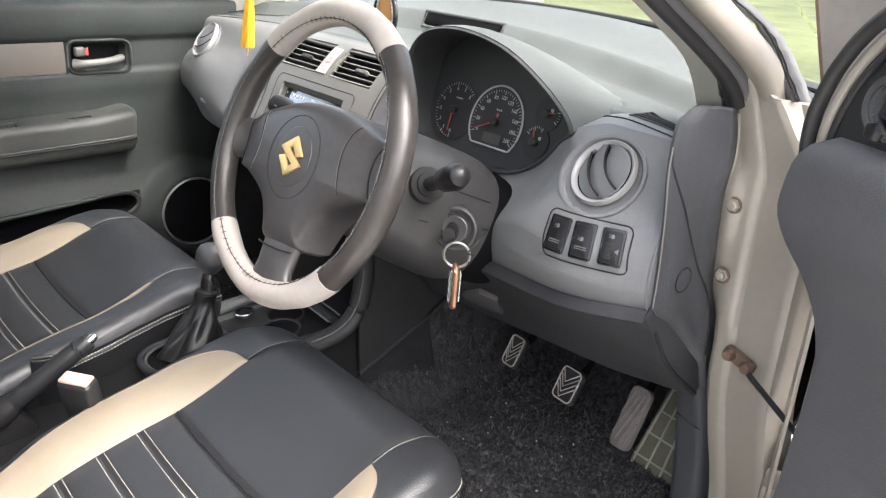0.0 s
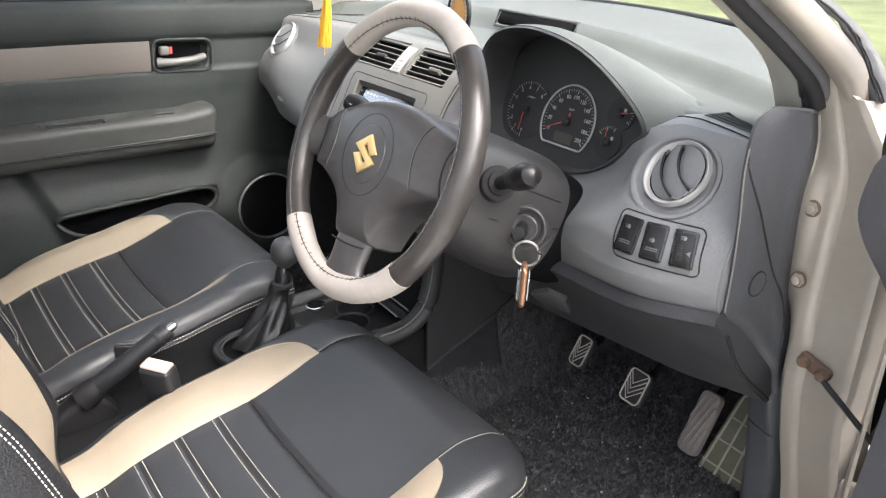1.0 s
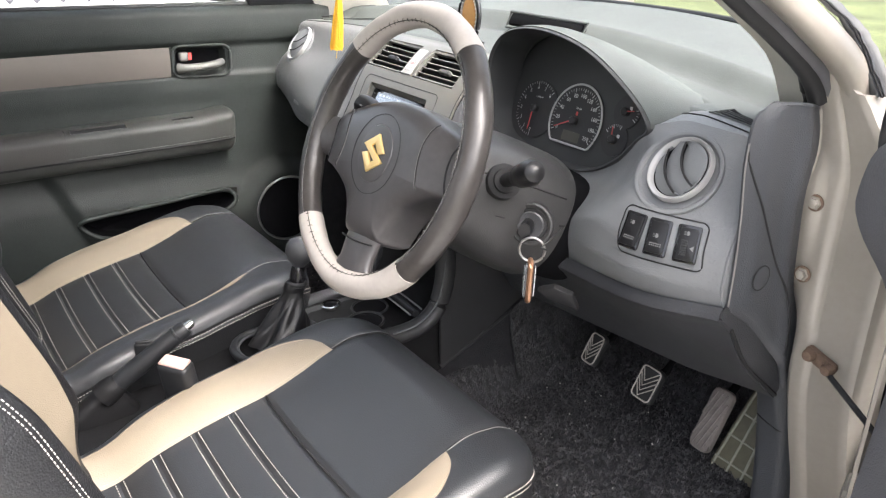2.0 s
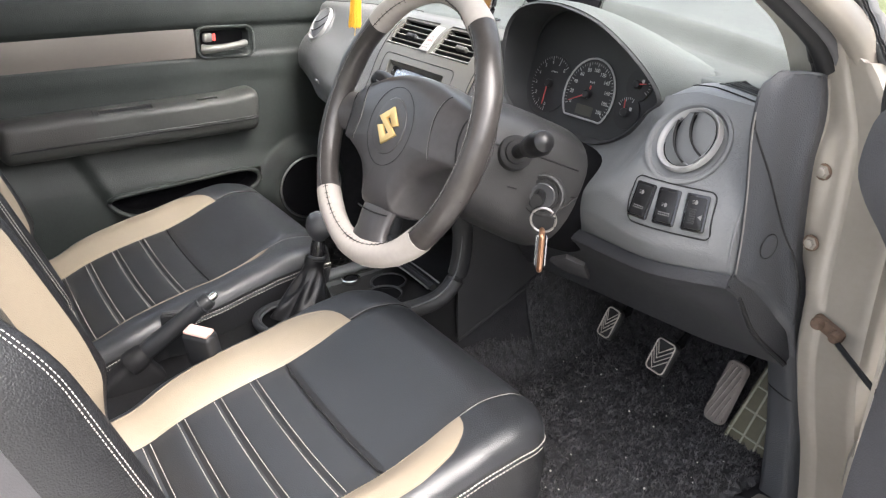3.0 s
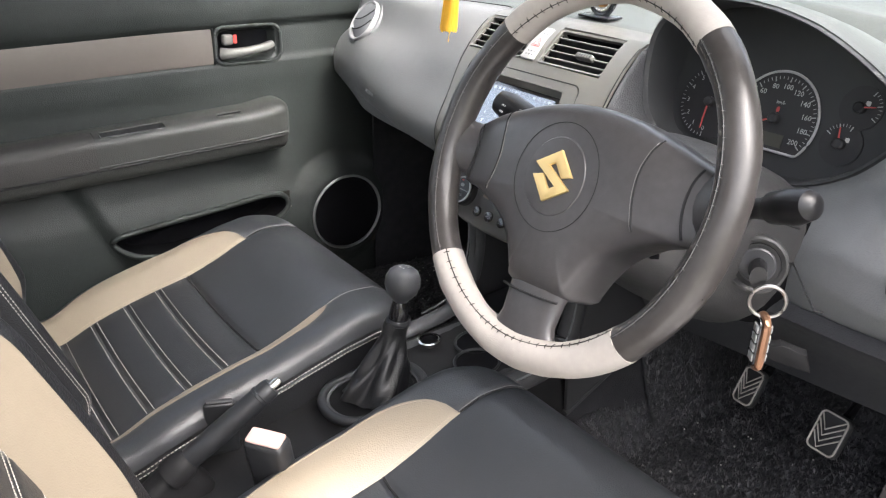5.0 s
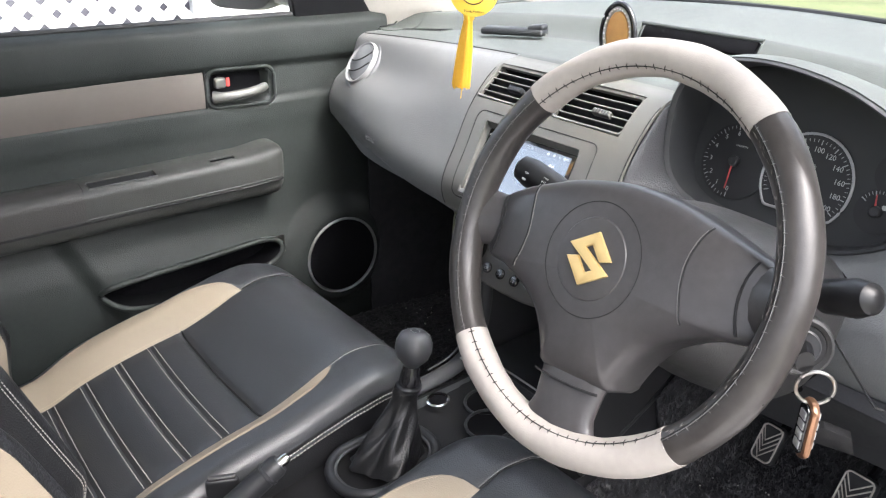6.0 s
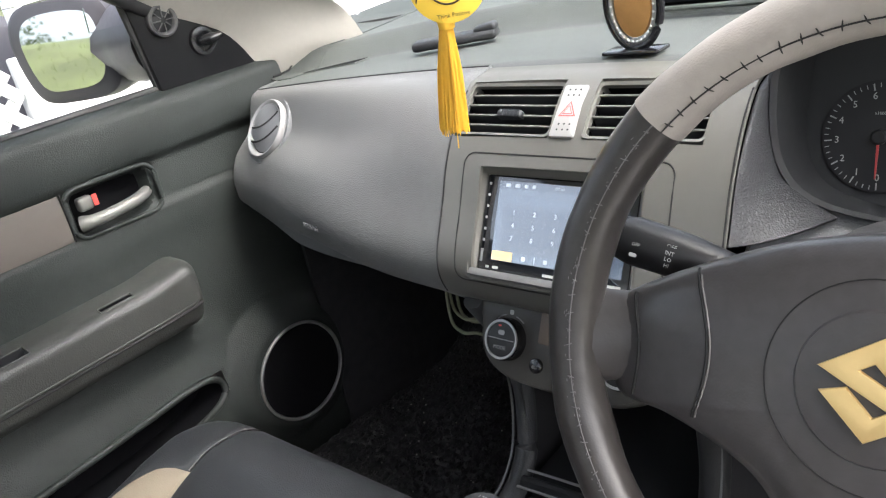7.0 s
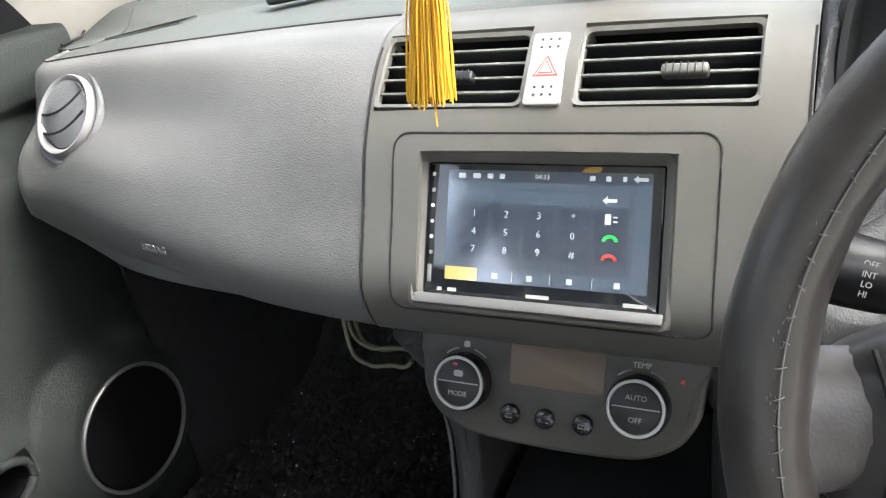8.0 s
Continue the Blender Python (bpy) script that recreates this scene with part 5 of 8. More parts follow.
def gaiter(a, s):
    r = curve([0, 0.08, 0.15, 0.5, 0.85, 1], [0.0165, 0.0175, 0.0165, 0.025, 0.040, 0.046], s)
    fold = 0.16 * math.sin(3 * a + 2.2 * s) + 0.09 * math.sin(5 * a - 3 * s) + 0.05 * math.sin(9 * a + 11 * s)
    r *= 1 + fold * smooth01(0.08, 0.45, s)
    return Vector((0.004 + r * math.cos(a) * 0.90, 0.036 - 0.032 * s + r * math.sin(a) * 1.2, 0.586 - 0.110 * s + 0.004 * math.sin(4 * a + 9 * s) * s))
part("gaiter", sheet(gaiter, lin(0, 2 * math.pi, 73), lin(0, 1, 30)), "gaiter_leather", gear, "creased black leather gaiter")
part("gaiter_collar", lathe([(0.0150, -0.064), (0.0175, -0.062), (0.0180, -0.058), (0.0160, -0.055)], 28, mk_), "dark_plastic", gear, "ring at the top of the gaiter")
for k_, rad, mat in ((1.0, 0.0075, "dark_plastic"), (0.90, 0.0026, "console_grey")):
    fr = [Vector((0.002 + x * k_, -0.005 + y * k_, 0.476 + 0.002 / k_ + 0.09 * y)) for x, y in rrect(0.108, 0.150, 0.050, 9)]
    part("gaiter_frame", tube(fr, rad, 10, closed=True), mat, gear, "oval gaiter frame")

hb = thing("handbrake", (0.0, -0.30, 0.40), "black handbrake lever with chrome release button", "handbrake")
tip, root = Vector((0.018, -0.165, 0.556)), Vector((-0.018, -0.335, 0.430))
ax = (tip - root).normalized()
part("grip", tube([root.lerp(tip, f) for f in (0.30, 0.34, 0.55, 0.80, 0.90, 0.97, 1.0)], [0.0125, 0.0150, 0.0155, 0.0150, 0.0142, 0.0145, 0.012], 16), "dark_plastic", hb, "black plastic grip")
part("grip_ring", tube([root.lerp(tip, f) for f in (0.895, 0.90, 0.915, 0.92)], [0.0146, 0.0158, 0.0158, 0.0146], 16), "dark_plastic", hb)
part("lever_foot", rbox(0.040, 0.095, 0.075, pose(-0.022, -0.300, 0.418, 36), 0.012, 3), "console_black", hb, "boxy black lever foot")
part("foot_collar", tube([root.lerp(tip, f) for f in (0.20, 0.26, 0.33, 0.36)], [0.021, 0.0215, 0.019, 0.0155], 14), "console_black", hb)
part("release_button", tube([tip - ax * 0.004, tip + ax * 0.008, tip + ax * 0.013], [0.0070, 0.0070, 0.0050], 14), "chrome", hb, "chrome push button")

def buckle(x, y, z, tilt, yaw, top_mat, name="belt_buckle", k=1.0, thick=0.030):
    b = thing(name, (x, y, z - 0.10), "black seat belt buckle with a pale pink release button" if top_mat == "pink_plastic" else "slim black seat belt buckle", "belt buckle", "belt buckles")
    m = pose(x, y, z, tilt, 0, yaw)
    part("casing", rbox(0.054 * k, thick, 0.095, m @ pose(0, 0, -0.050), 0.008 * k, 3), "dark_plastic", b)
    part("release_button", rbox(0.046 * k, thick * 0.76, 0.006, m @ pose(0, 0, -0.001), 0.004 * k, 3), top_mat, b, "worn pink push button" if top_mat == "pink_plastic" else "dark push button")
    part("stalk", tube([m @ Vector((0, 0, -0.085)), m @ Vector((0, 0.004, -0.12)), m @ Vector((0, 0.01, -0.16))], 0.011, 10, flat=0.5), "rubber", b)
buckle(0.098, -0.212, 0.545, 12, 35, "pink_plastic")
buckle(-0.058, -0.212, 0.508, 6, 66, "cheek_plastic", k=0.80, thick=0.010)

# ---------------------------------------------------------------- pedals, mats, footwell
def pedal(name, x, y, z, w, h, tilt, yaw, label):
    p = thing(name, (x, y + 0.05, z + 0.06), label, "pedal", "pedals")
    m = pose(x, y, z, 90 - tilt, 0, yaw)
    part("pad", prism(rrect(w, h, 0.010, 5), 0.011, m @ pose(0, 0, -0.006), 0.004, seg=3), "rubber", p)
    part("tread_border", tube([m @ Vector((a, b, 0.0055)) for a, b in rrect(w - 0.006, h - 0.006, 0.008, 5)], 0.0015, 6, closed=True), "pedal_edge", p, "worn pale rubber border")
    for i in range(4):
        yy = -h * 0.24 + h * 0.15 * i
        part("tread_rib", tube([m @ Vector((-w * 0.40, yy + 0.011, 0.0055)), m @ Vector((-w * 0.12, yy - 0.010, 0.0058)), m @ Vector((w * 0.40, yy + 0.014, 0.0055))], 0.0012, 6), "pedal_edge", p)
    part("arm", tube([m @ Vector((0, h * 0.2, -0.008)), m @ Vector((0, h * 0.5, -0.03)), m @ Vector((0.004, h * 1.6, -0.035)), m @ Vector((0.004, h * 3.0, -0.01))], 0.0075, 8), "void_black", p)
pedal("clutch_pedal", 0.276, 0.512, 0.440, 0.038, 0.062, 28, -4, "worn rubber clutch pedal with pale ribs")
pedal("brake_pedal", 0.412, 0.508, 0.436, 0.048, 0.064, 28, -4, "worn rubber brake pedal with pale ribs")
acc = thing("accelerator_pedal", (0.505, 0.60, 0.33), "grey rubber accelerator pedal with diagonal ribs", "pedal", "pedals")
mac = basis((0.502, 0.580, 0.388), (1, -0.10, 0.05), (0.05, 0.45, 0.85))
part("pad", prism(rrect(0.043, 0.116, 0.013, 6), 0.012, mac @ pose(0, 0, -0.006), 0.004, seg=3), "pedal_rubber", acc)
for i in range(6):
    x0, x1 = -0.034 + 0.011 * i, -0.010 + 0.011 * i
    a, b = Vector((max(-0.019, x0), -0.05 + max(0, (-0.019 - x0)) * 3.6, 0.0062)), Vector((min(0.019, x1), 0.05 - max(0, (x1 - 0.019)) * 3.6, 0.0062))
    part("tread_rib", tube([mac @ a, mac @ b], 0.0024, 6), "pedal_rubber", acc)
part("arm", tube([mac @ Vector((0, 0.04, -0.008)), mac @ Vector((0, 0.10, -0.03)), mac @ Vector((0, 0.20, -0.01))], 0.007, 8), "void_black", acc)
part("pedal_bracket", rbox(0.24, 0.05, 0.04, pose(0.42, 0.60, 0.53, 20, 8), 0.006), "void_black", acc)

rest = thing("side_floor_pad", (0.57, 0.61, 0.33), "olive translucent plastic pad with a raised grid", "floor pad")
mr_ = basis((0.568, 0.600, 0.388), (1, 0.05, 0.10), (0.06, 0.50, 0.85))
part("pad", prism([(-0.052, -0.075), (0.045, -0.090), (0.052, 0.085), (-0.020, 0.085)], 0.008, mr_ @ pose(0, 0, -0.004), 0.002), "clear_mat", rest)
for i in range(4):
    part("raised_rib", tube([mr_ @ Vector((-0.046 + 0.029 * i, -0.078, 0.0045)), mr_ @ Vector((-0.014 + 0.020 * i, 0.083, 0.0045))], 0.0022, 6), "clear_mat_edge", rest)
for i in range(4):
    part("raised_rib", tube([mr_ @ Vector((-0.046 + 0.01 * i, -0.055 + 0.042 * i, 0.0045)), mr_ @ Vector((0.047, -0.068 + 0.042 * i, 0.0045))], 0.0018, 6), "clear_mat_edge", rest)


def fibre_mat(name, x0, x1, y0, y1, label):
    t = thing(name, ((x0 + x1) / 2, (y0 + y1) / 2, FLOOR - 0.01), label, "floor mat", "floor mats")
    def f(x, y):
        z = FLOOR + 0.26 * smooth01(0.60, 0.99, y)
        edge = min(x - x0, x1 - x, y - y0, y1 - y)
        z += 0.072 * (1 - smooth01(0.0, 0.075, x - x0)) * smooth01(0.05, 0.32, y) if x0 > 0 else 0
        q = Vector((x, y, 0))
        z += 0.004 * noise.noise(q * 120) + 0.005 * noise.noise(q * 300) - 0.008 * (1 - smooth01(0, 0.012, edge))
        return Vector((x + 0.004 * noise.noise(q * 130 + Vector((7, 0, 0))), y, z))
    part("mat_surface", sheet(f, lin(x0, x1, 150), lin(y0, y1, 210)), "mat_fibre", t, "curled black fibre pile")
    def upturn(y, h):
        """The mat's front corner, laid up the side of the tunnel."""
        q = Vector((0, y, h))
        top = 0.075 + 0.56 * max(0, y - 0.27) + 0.012 * noise.noise(q * 9)
        return Vector((x0 + 0.008 + 0.052 * (1 - h) ** 1.5 + 0.0025 * noise.noise(Vector((1, y * 130, h * 40))) + 0.002 * noise.noise(Vector((2, y * 330, h * 90))), y, FLOOR + top * h))
    if x0 > 0:
        part("mat_upturn", sheet(upturn, lin(0.418, 0.74, 120), lin(0, 1, 60), 0.004), "mat_fibre", t, "mat corner turned up against the tunnel")
    # loose loops that stand out of the pile
    rng = random.Random(4)
    bm = bmesh.new()
    for i in range(52000 if x0 > 0 else 12000):
        x, y = rng.uniform(x0 + 0.01, x1 - 0.01), rng.uniform(y0 + 0.01, min(y1, 0.80))
        p = f(x, y) if i < 46000 else upturn(rng.uniform(0.42, 0.73), rng.random())
        a, ln_ = rng.uniform(0, 6.28), rng.uniform(0.0010, 0.0026)
        d = Vector((math.cos(a), math.sin(a), 0)) * ln_
        sdw = Vector((-d.y, d.x, 0)) * 0.26
        h = Vector((0, 0, rng.uniform(0.002, 0.005)))
        v = [bm.verts.new(q) for q in (p - d - sdw, p - d + sdw, p + h + sdw, p + h - sdw, p + d + sdw, p + d - sdw)]
        bm.faces.new((v[0], v[1], v[2], v[3]))
        bm.faces.new((v[3], v[2], v[4], v[5]))
    part("loose_fibre", bm, "mat_strand", t, kind="stuff")
    bm = bmesh.new()
    for _ in range(70):
        x, y = rng.uniform(x0 + 0.05, x1 - 0.03), rng.uniform(max(y0, 0.15), 0.60)
        p = f(x, y) + Vector((0, 0, 0.003))
        r = rng.uniform(0.0008, 0.0022)
        bmesh.ops.create_icosphere(bm, subdivisions=1, radius=r, matrix=Matrix.Translation(p))
    part("grit", bm, "grit", t, "pale specks of grit", kind="stuff")


fibre_mat("driver_floor_mat", 0.128, 0.640, -0.10, 0.86, "black curled-fibre floor mat with pale grit")
fibre_mat("passenger_floor_mat", -0.640, -0.130, -0.10, 0.88, "black curled-fibre floor mat in the passenger footwell")
# ---------------------------------------------------------------- seats
def build_seat(xc, slim=1.0):
    """A seat about x = xc; slim narrows the cream stripe on its +x side."""
    seat = thing("bucket_seat", (xc, -0.15, 0.33), "black and cream stitched leatherette car seat", "car seat", "front seats")
    cy = [-0.40, -0.34, -0.277, -0.22, -0.163, -0.107, -0.05, 0.0, 0.05, 0.085, 0.110, 0.126, 0.134]
    cz = [0.425, 0.432, 0.458, 0.476, 0.490, 0.502, 0.523, 0.546, 0.560, 0.557, 0.546, 0.526, 0.500]
    pleats = (-0.330, -0.277, -0.220, -0.163)
    mid = -0.107

    def half(y):
        return 0.250 * (1 - min(0.985, max(0.0, (y + 0.02) / 0.155)) ** 4) ** 0.25 - 0.02 * smooth01(-0.25, -0.42, y)

    def top(u, y):
        e = half(y)
        z = curve(cy, cz, y)
        a = abs(u)
        z -= 0.010 * (1 - (a / 0.16) ** 2) * smooth01(0.06, -0.05, y) if a < 0.16 else 0
        z += 0.026 * smooth01(0.145, 0.205, a) * smooth01(0.07, -0.10, y)
        d = max(0.0, e - a)
        if d < 0.030:
            z -= 0.028 * (1 - math.sqrt(max(0.0, 1 - (1 - d / 0.030) ** 2)))
        if a < 0.157:
            for p in pleats:
                z -= 0.0045 * math.exp(-((y - p) / 0.0045) ** 2) * smooth01(0.157, 0.140, a)
                z += 0.0022 * smooth01(0.157, 0.140, a) * math.sin(math.pi * min(1, max(0, (y - p) / 0.056))) if p <= y <= p + 0.056 else 0
            z -= 0.007 * math.exp(-((y - mid) / 0.0055) ** 2) * smooth01(0.158, 0.145, a)
        z -= 0.0035 * math.exp(-((a - 0.156) / 0.004) ** 2)
        return z

    CI = lambda y: 0.156
    def CO(y, sg=-1):
        return 0.156 + (slim if sg > 0 else 1.0) * curve([-0.40, -0.33, -0.20, -0.10, -0.05, -0.022, -0.004, 0.008], [0.046, 0.057, 0.073, 0.073, 0.064, 0.048, 0.028, 0.0], y)

    P = lambda u, y: Vector((xc + u, y, top(u, y)))
    rows = steps([-0.40] + list(pleats) + [mid, 0.008, 0.10, 0.134], 0.0085)

    def strip(name, lo, hi, ys, mat, n, label=""):
        part(name, sheet(lambda f, y: P(lo(y) + (hi(y) - lo(y)) * f, y), lin(0, 1, n), ys), mat, cushion, label)

    cushion = part("cushion", loft([[Vector((xc + u, y, z)) for u, y in
        [(-half(yy) * k, yy) for yy in lin(-0.40, 0.134, 26)] + [(half(yy) * k, yy) for yy in lin(0.134, -0.40, 26)]]
        for z, k in ((0.35, 0.90), (0.37, 0.95), (0.395, 0.97))], caps=True), "leather_side", seat, "black side skirt of the cushion")
    # skirt that follows the top's rim
    def rim(i, f):
        yy = lin(-0.40, 0.134, 40)
        pts_ = [(-half(y), y) for y in yy] + [(half(y), y) for y in reversed(yy)]
        u, y = pts_[int(i)]
        a = P(u, y)
        return a.lerp(Vector((xc + u * 0.97, min(y, 0.125), 0.388)), f) + Vector((0, 0.004 * math.sin(f * math.pi) if y > 0.09 else 0, 0))
    part("skirt", sheet(rim, list(range(80)), lin(0, 1, 8)), "leather_side", cushion)
    for sg in (-1, 1):
        strip("cream_panel", lambda y, sg=sg: sg * CI(y), lambda y, sg=sg: sg * CO(y, sg), [y for y in rows if y <= 0.0085], "leather_cream", 9, "cream leatherette stripe")
        strip("side_bolster", lambda y, sg=sg: sg * max(CO(y, sg), CI(y)), lambda y, sg=sg: sg * half(y), rows, "leather_black", 16, "black leatherette bolster")
    for a, b in zip((-0.40,) + pleats + (mid,), pleats + (mid, 0.134)):
        ys = [y for y in rows if a - 1e-6 <= y <= b + 1e-6]
        extra = [a + 0.003, a + 0.006, b - 0.006, b - 0.003]
        ys = sorted(set([round(y, 5) for y in ys + [e for e in extra if a < e < b]]))
        name, lab = ("front_panel", "plain black front panel") if b > 0 else ("pleat_panel", "black pleated panel")
        strip(name, lambda y: -CI(y) if y < 0.126 else -min(CI(y), half(y)), lambda y: CI(y) if y < 0.126 else min(CI(y), half(y)), ys, "leather_black", 26, lab)
    # seams and stitch rows
    for sg in (-1, 1):
        part("seam", tube([P(sg * 0.1565, y) + Vector((0, 0, 0.0012)) for y in lin(0.008, 0.126, 18)], 0.0012, 6), "seam_dark", cushion)
        part("seam_edge", tube([P(sg * 0.1585, y) + Vector((0, 0, 0.0008)) for y in lin(0.008, 0.126, 18)], 0.0008, 6), "joint_edge", cushion)
        stitches([P(sg * (CO(y, sg) - 0.0035), y) for y in lin(-0.36, -0.02, 40)], [(0, 0, 1)] * 40, 0.0034, 0.0022, 0.00045, "thread_cream", cushion)
        stitches([P(sg * (CI(y) + 0.0035), y) for y in lin(-0.36, -0.005, 40)], [(0, 0, 1)] * 40, 0.0034, 0.0022, 0.00045, "thread_cream", cushion)
    part("seam", tube([P(u, mid) + Vector((0, 0, 0.0015)) for u in lin(-0.155, 0.155, 24)], 0.0016, 6), "seam_dark", cushion)
    for p in pleats:
        for off in (-0.0055, 0.0055):
            path = [P(u, p + off) for u in lin(-0.153, 0.153, 30)]
            stitches(path, [(0, 0, 1)] * 30, 0.0036, 0.0020, 0.00068, "thread_white", cushion)
    yy = lin(-0.36, 0.128, 46)
    edge = [(-half(y), y) for y in yy] + [(half(y), y) for y in reversed(yy)]
    for dz in (0.0, 0.0075):
        path = [P(u, y) * 1.0 + Vector((0.0008 * (1 if u > 0 else -1), 0.001 if y > 0.1 else 0, -0.006 - dz)) for u, y in edge]
        stitches(path, [((1 if u > 0 else -1) * 0.8, 0.6 if y > 0.1 else 0, 0.2) for u, y in edge], 0.0040, 0.0022, 0.0008, "thread_white", cushion)
    part("edge_piping", tube([P(u, y) + Vector((0.0006 * (1 if u > 0 else -1), 0.0006, -0.0098)) for u, y in edge], 0.0021, 6), "leather_side", cushion)

    # backrest: its own frame, leaning back
    lean = radians(21)
    base = Vector((xc, -0.378, 0.425))
    upv, out = Vector((0, -math.sin(lean), math.cos(lean))), Vector((0, math.cos(lean), math.sin(lean)))

    def bhalf(v):
        return curve([0, 0.10, 0.25, 0.40, 0.55, 0.62, 0.66], [0.225, 0.245, 0.255, 0.245, 0.205, 0.175, 0.120], v)

    bp = (0.06, 0.125, 0.19, 0.255, 0.32)

    def bh(u, v):
        e = bhalf(v)
        a = abs(u)
        h = 0.012 - 0.02 * (v - 0.25) ** 2
        h += 0.058 * smooth01(0.130, 0.215, a) * smooth01(0.02, 0.12, v) * smooth01(0.60, 0.35, v)
        h += 0.02 * smooth01(0.12, 0.22, a) * smooth01(0.10, 0.0, v)
        d = max(0.0, e - a)
        if d < 0.055:
            h -= 0.075 * (1 - math.sqrt(max(0.0, 1 - (1 - d / 0.055) ** 2)))
        if a < 0.13:
            for p in bp:
                h -= 0.004 * math.exp(-((v - p) / 0.0045) ** 2)
        h -= 0.0035 * math.exp(-((a - 0.132) / 0.004) ** 2)
        h -= 0.05 * smooth01(0.60, 0.665, v)
        return h

    B = lambda u, v: base + Vector((u, 0, 0)) + upv * v + out * bh(u, v)
    bi = lambda v: min(0.132, bhalf(v) * 0.7)
    bo = lambda v: bi(v) + curve([0, 0.08, 0.2, 0.35, 0.50, 0.56], [0.030, 0.048, 0.062, 0.060, 0.026, 0.0], v)
    vr = steps([0, 0.06, 0.125, 0.19, 0.255, 0.32, 0.56, 0.66], 0.011)
    back = part("backrest", loft([[base + Vector((sg * bhalf(v) * k, 0, 0)) + upv * v + out * d for sg, vs_ in ((-1, lin(0, 0.66, 24)), (1, lin(0.66, 0, 24))) for v in vs_]
        for d, k in ((-0.058, 0.995), (-0.095, 1.0), (-0.125, 0.96), (-0.135, 0.80))]), "leather_side", seat, "black backrest shell")

    def bstrip(name, lo, hi, vs_, mat, n, label=""):
        part(name, sheet(lambda f, v: B(lo(v) + (hi(v) - lo(v)) * f, v), lin(0, 1, n), vs_), mat, back, label)
    for sg in (-1, 1):
        bstrip("cream_panel", lambda v, sg=sg: sg * bi(v), lambda v, sg=sg: sg * bo(v), [v for v in vr if v <= 0.5605], "leather_cream", 9, "cream leatherette stripe")
        bstrip("side_bolster", lambda v, sg=sg: sg * bo(v), lambda v, sg=sg: sg * bhalf(v), vr, "leather_side", 20, "grained black bolster")
        part("bolster_side", sheet(lambda v, f: B(sg * bhalf(v), v).lerp(base + Vector((sg * bhalf(v) * 0.995, 0, 0)) + upv * v - out * 0.095, f), lin(0, 0.66, 30), lin(0, 1, 8)), "seat_grey", back, "grey fabric side of the backrest")
        for off in (0.0235, 0.0275):
            path = [B(sg * (bhalf(v) - off), v) for v in lin(0.02, 0.60, 60)]
            stitches(path, [tuple(out * 0.8 + Vector((sg * 0.6, 0, 0)))] * 60, 0.0036, 0.0024, 0.00060, "thread_white", back)
    bstrip("centre_panel", lambda v: -bi(v), lambda v: bi(v), vr, "leather_black", 26, "black pleated centre")
    for p in bp:
        for off in (-0.005, 0.005):
            stitches([B(u, p + off) for u in lin(-0.130, 0.130, 26)], [tuple(out)] * 26, 0.0034, 0.0022, 0.00052, "thread_white", back)
    part("slide_rail", rbox(0.035, 0.46, 0.03, pose(xc - 0.17, -0.12, 0.34), 0.006), "void_black", seat)
    part("slide_rail", rbox(0.035, 0.46, 0.03, pose(xc + 0.17, -0.12, 0.34), 0.006), "void_black", seat)
    part("seat_base", rbox(0.40, 0.42, 0.05, pose(xc, -0.12, 0.365), 0.015), "void_black", seat)
    return seat


driver_seat = build_seat(0.348)
passenger_seat = build_seat(-0.314, 0.62)
part("recliner_cover", rbox(0.028, 0.34, 0.09, pose(0.612, -0.36, 0.405, 4), 0.012, 3), "door_open_plastic", driver_seat, "grey plastic seat side cover")
part("wiring_loop", tube(through_points([(0.555, 0.02, 0.34), (0.575, 0.07, 0.36), (0.57, 0.085, 0.40), (0.555, 0.06, 0.43)], 14), 0.005, 8), "rubber", driver_seat)

# ---------------------------------------------------------------- steering wheel and column
WC = Vector((0.3386, 0.0129, 0.9045))
spin = Matrix.Rotation(radians(5.5), 4, "Z")
MW = basis(WC, (1, -0.016, 0), (0, 0.379, 0.9254)) @ spin
wheel = thing("steering_wheel", WC, "three-spoke steering wheel in a laced black and grey cover", "steering wheel")
RW, RT_ = 0.1767, 0.0175


def rim_piece(name, a0, a1, mat, label, lift=0.0):
    n = max(8, int(abs(a1 - a0) / 3))
    path = []
    rings = []
    for i in range(n + 1):
        a = radians(a0 + (a1 - a0) * i / n)
        c = Vector((RW * math.cos(a), RW * math.sin(a), 0))
        ring = []
        for q in range(20):
            b = 2 * math.pi * q / 20
            r = RT_ + lift + 0.0005 * math.sin(11 * a + 2 * b) + 0.0007 * noise.noise(Vector((a * 9, b * 2, 3)))
            ring.append(MW @ (c + Vector((math.cos(a), math.sin(a), 0)) * (r * math.cos(b) * 0.97) + Vector((0, 0, r * math.sin(b)))))
        rings.append(ring)
    return part(name, loft(rings), mat, wheel, label)


JT, JL, JB0, JB1 = 47.5, 133.5, 222.0, 313.0
rim_piece("cover_grey_section", JT, JL, "cover_grey", "light grey leatherette section")
rim_piece("cover_grey_section", JB0, JB1, "cover_grey", "light grey leatherette section")
rim_piece("cover_black_section", JL, JB0, "cover_black", "worn black leatherette section", -0.0006)
rim_piece("cover_black_section", JB1 - 360, JT, "cover_black", "worn black leatherette section", -0.0006)
# lacing along the inner side of the rim, and worn edges
rng = random.Random(9)


def on_rim(a, b, r):
    return MW @ (Vector((RW * math.cos(a), RW * math.sin(a), 0)) + Vector((math.cos(a), math.sin(a), 0)) * (r * math.cos(b) * 0.97) + Vector((0, 0, r * math.sin(b))))


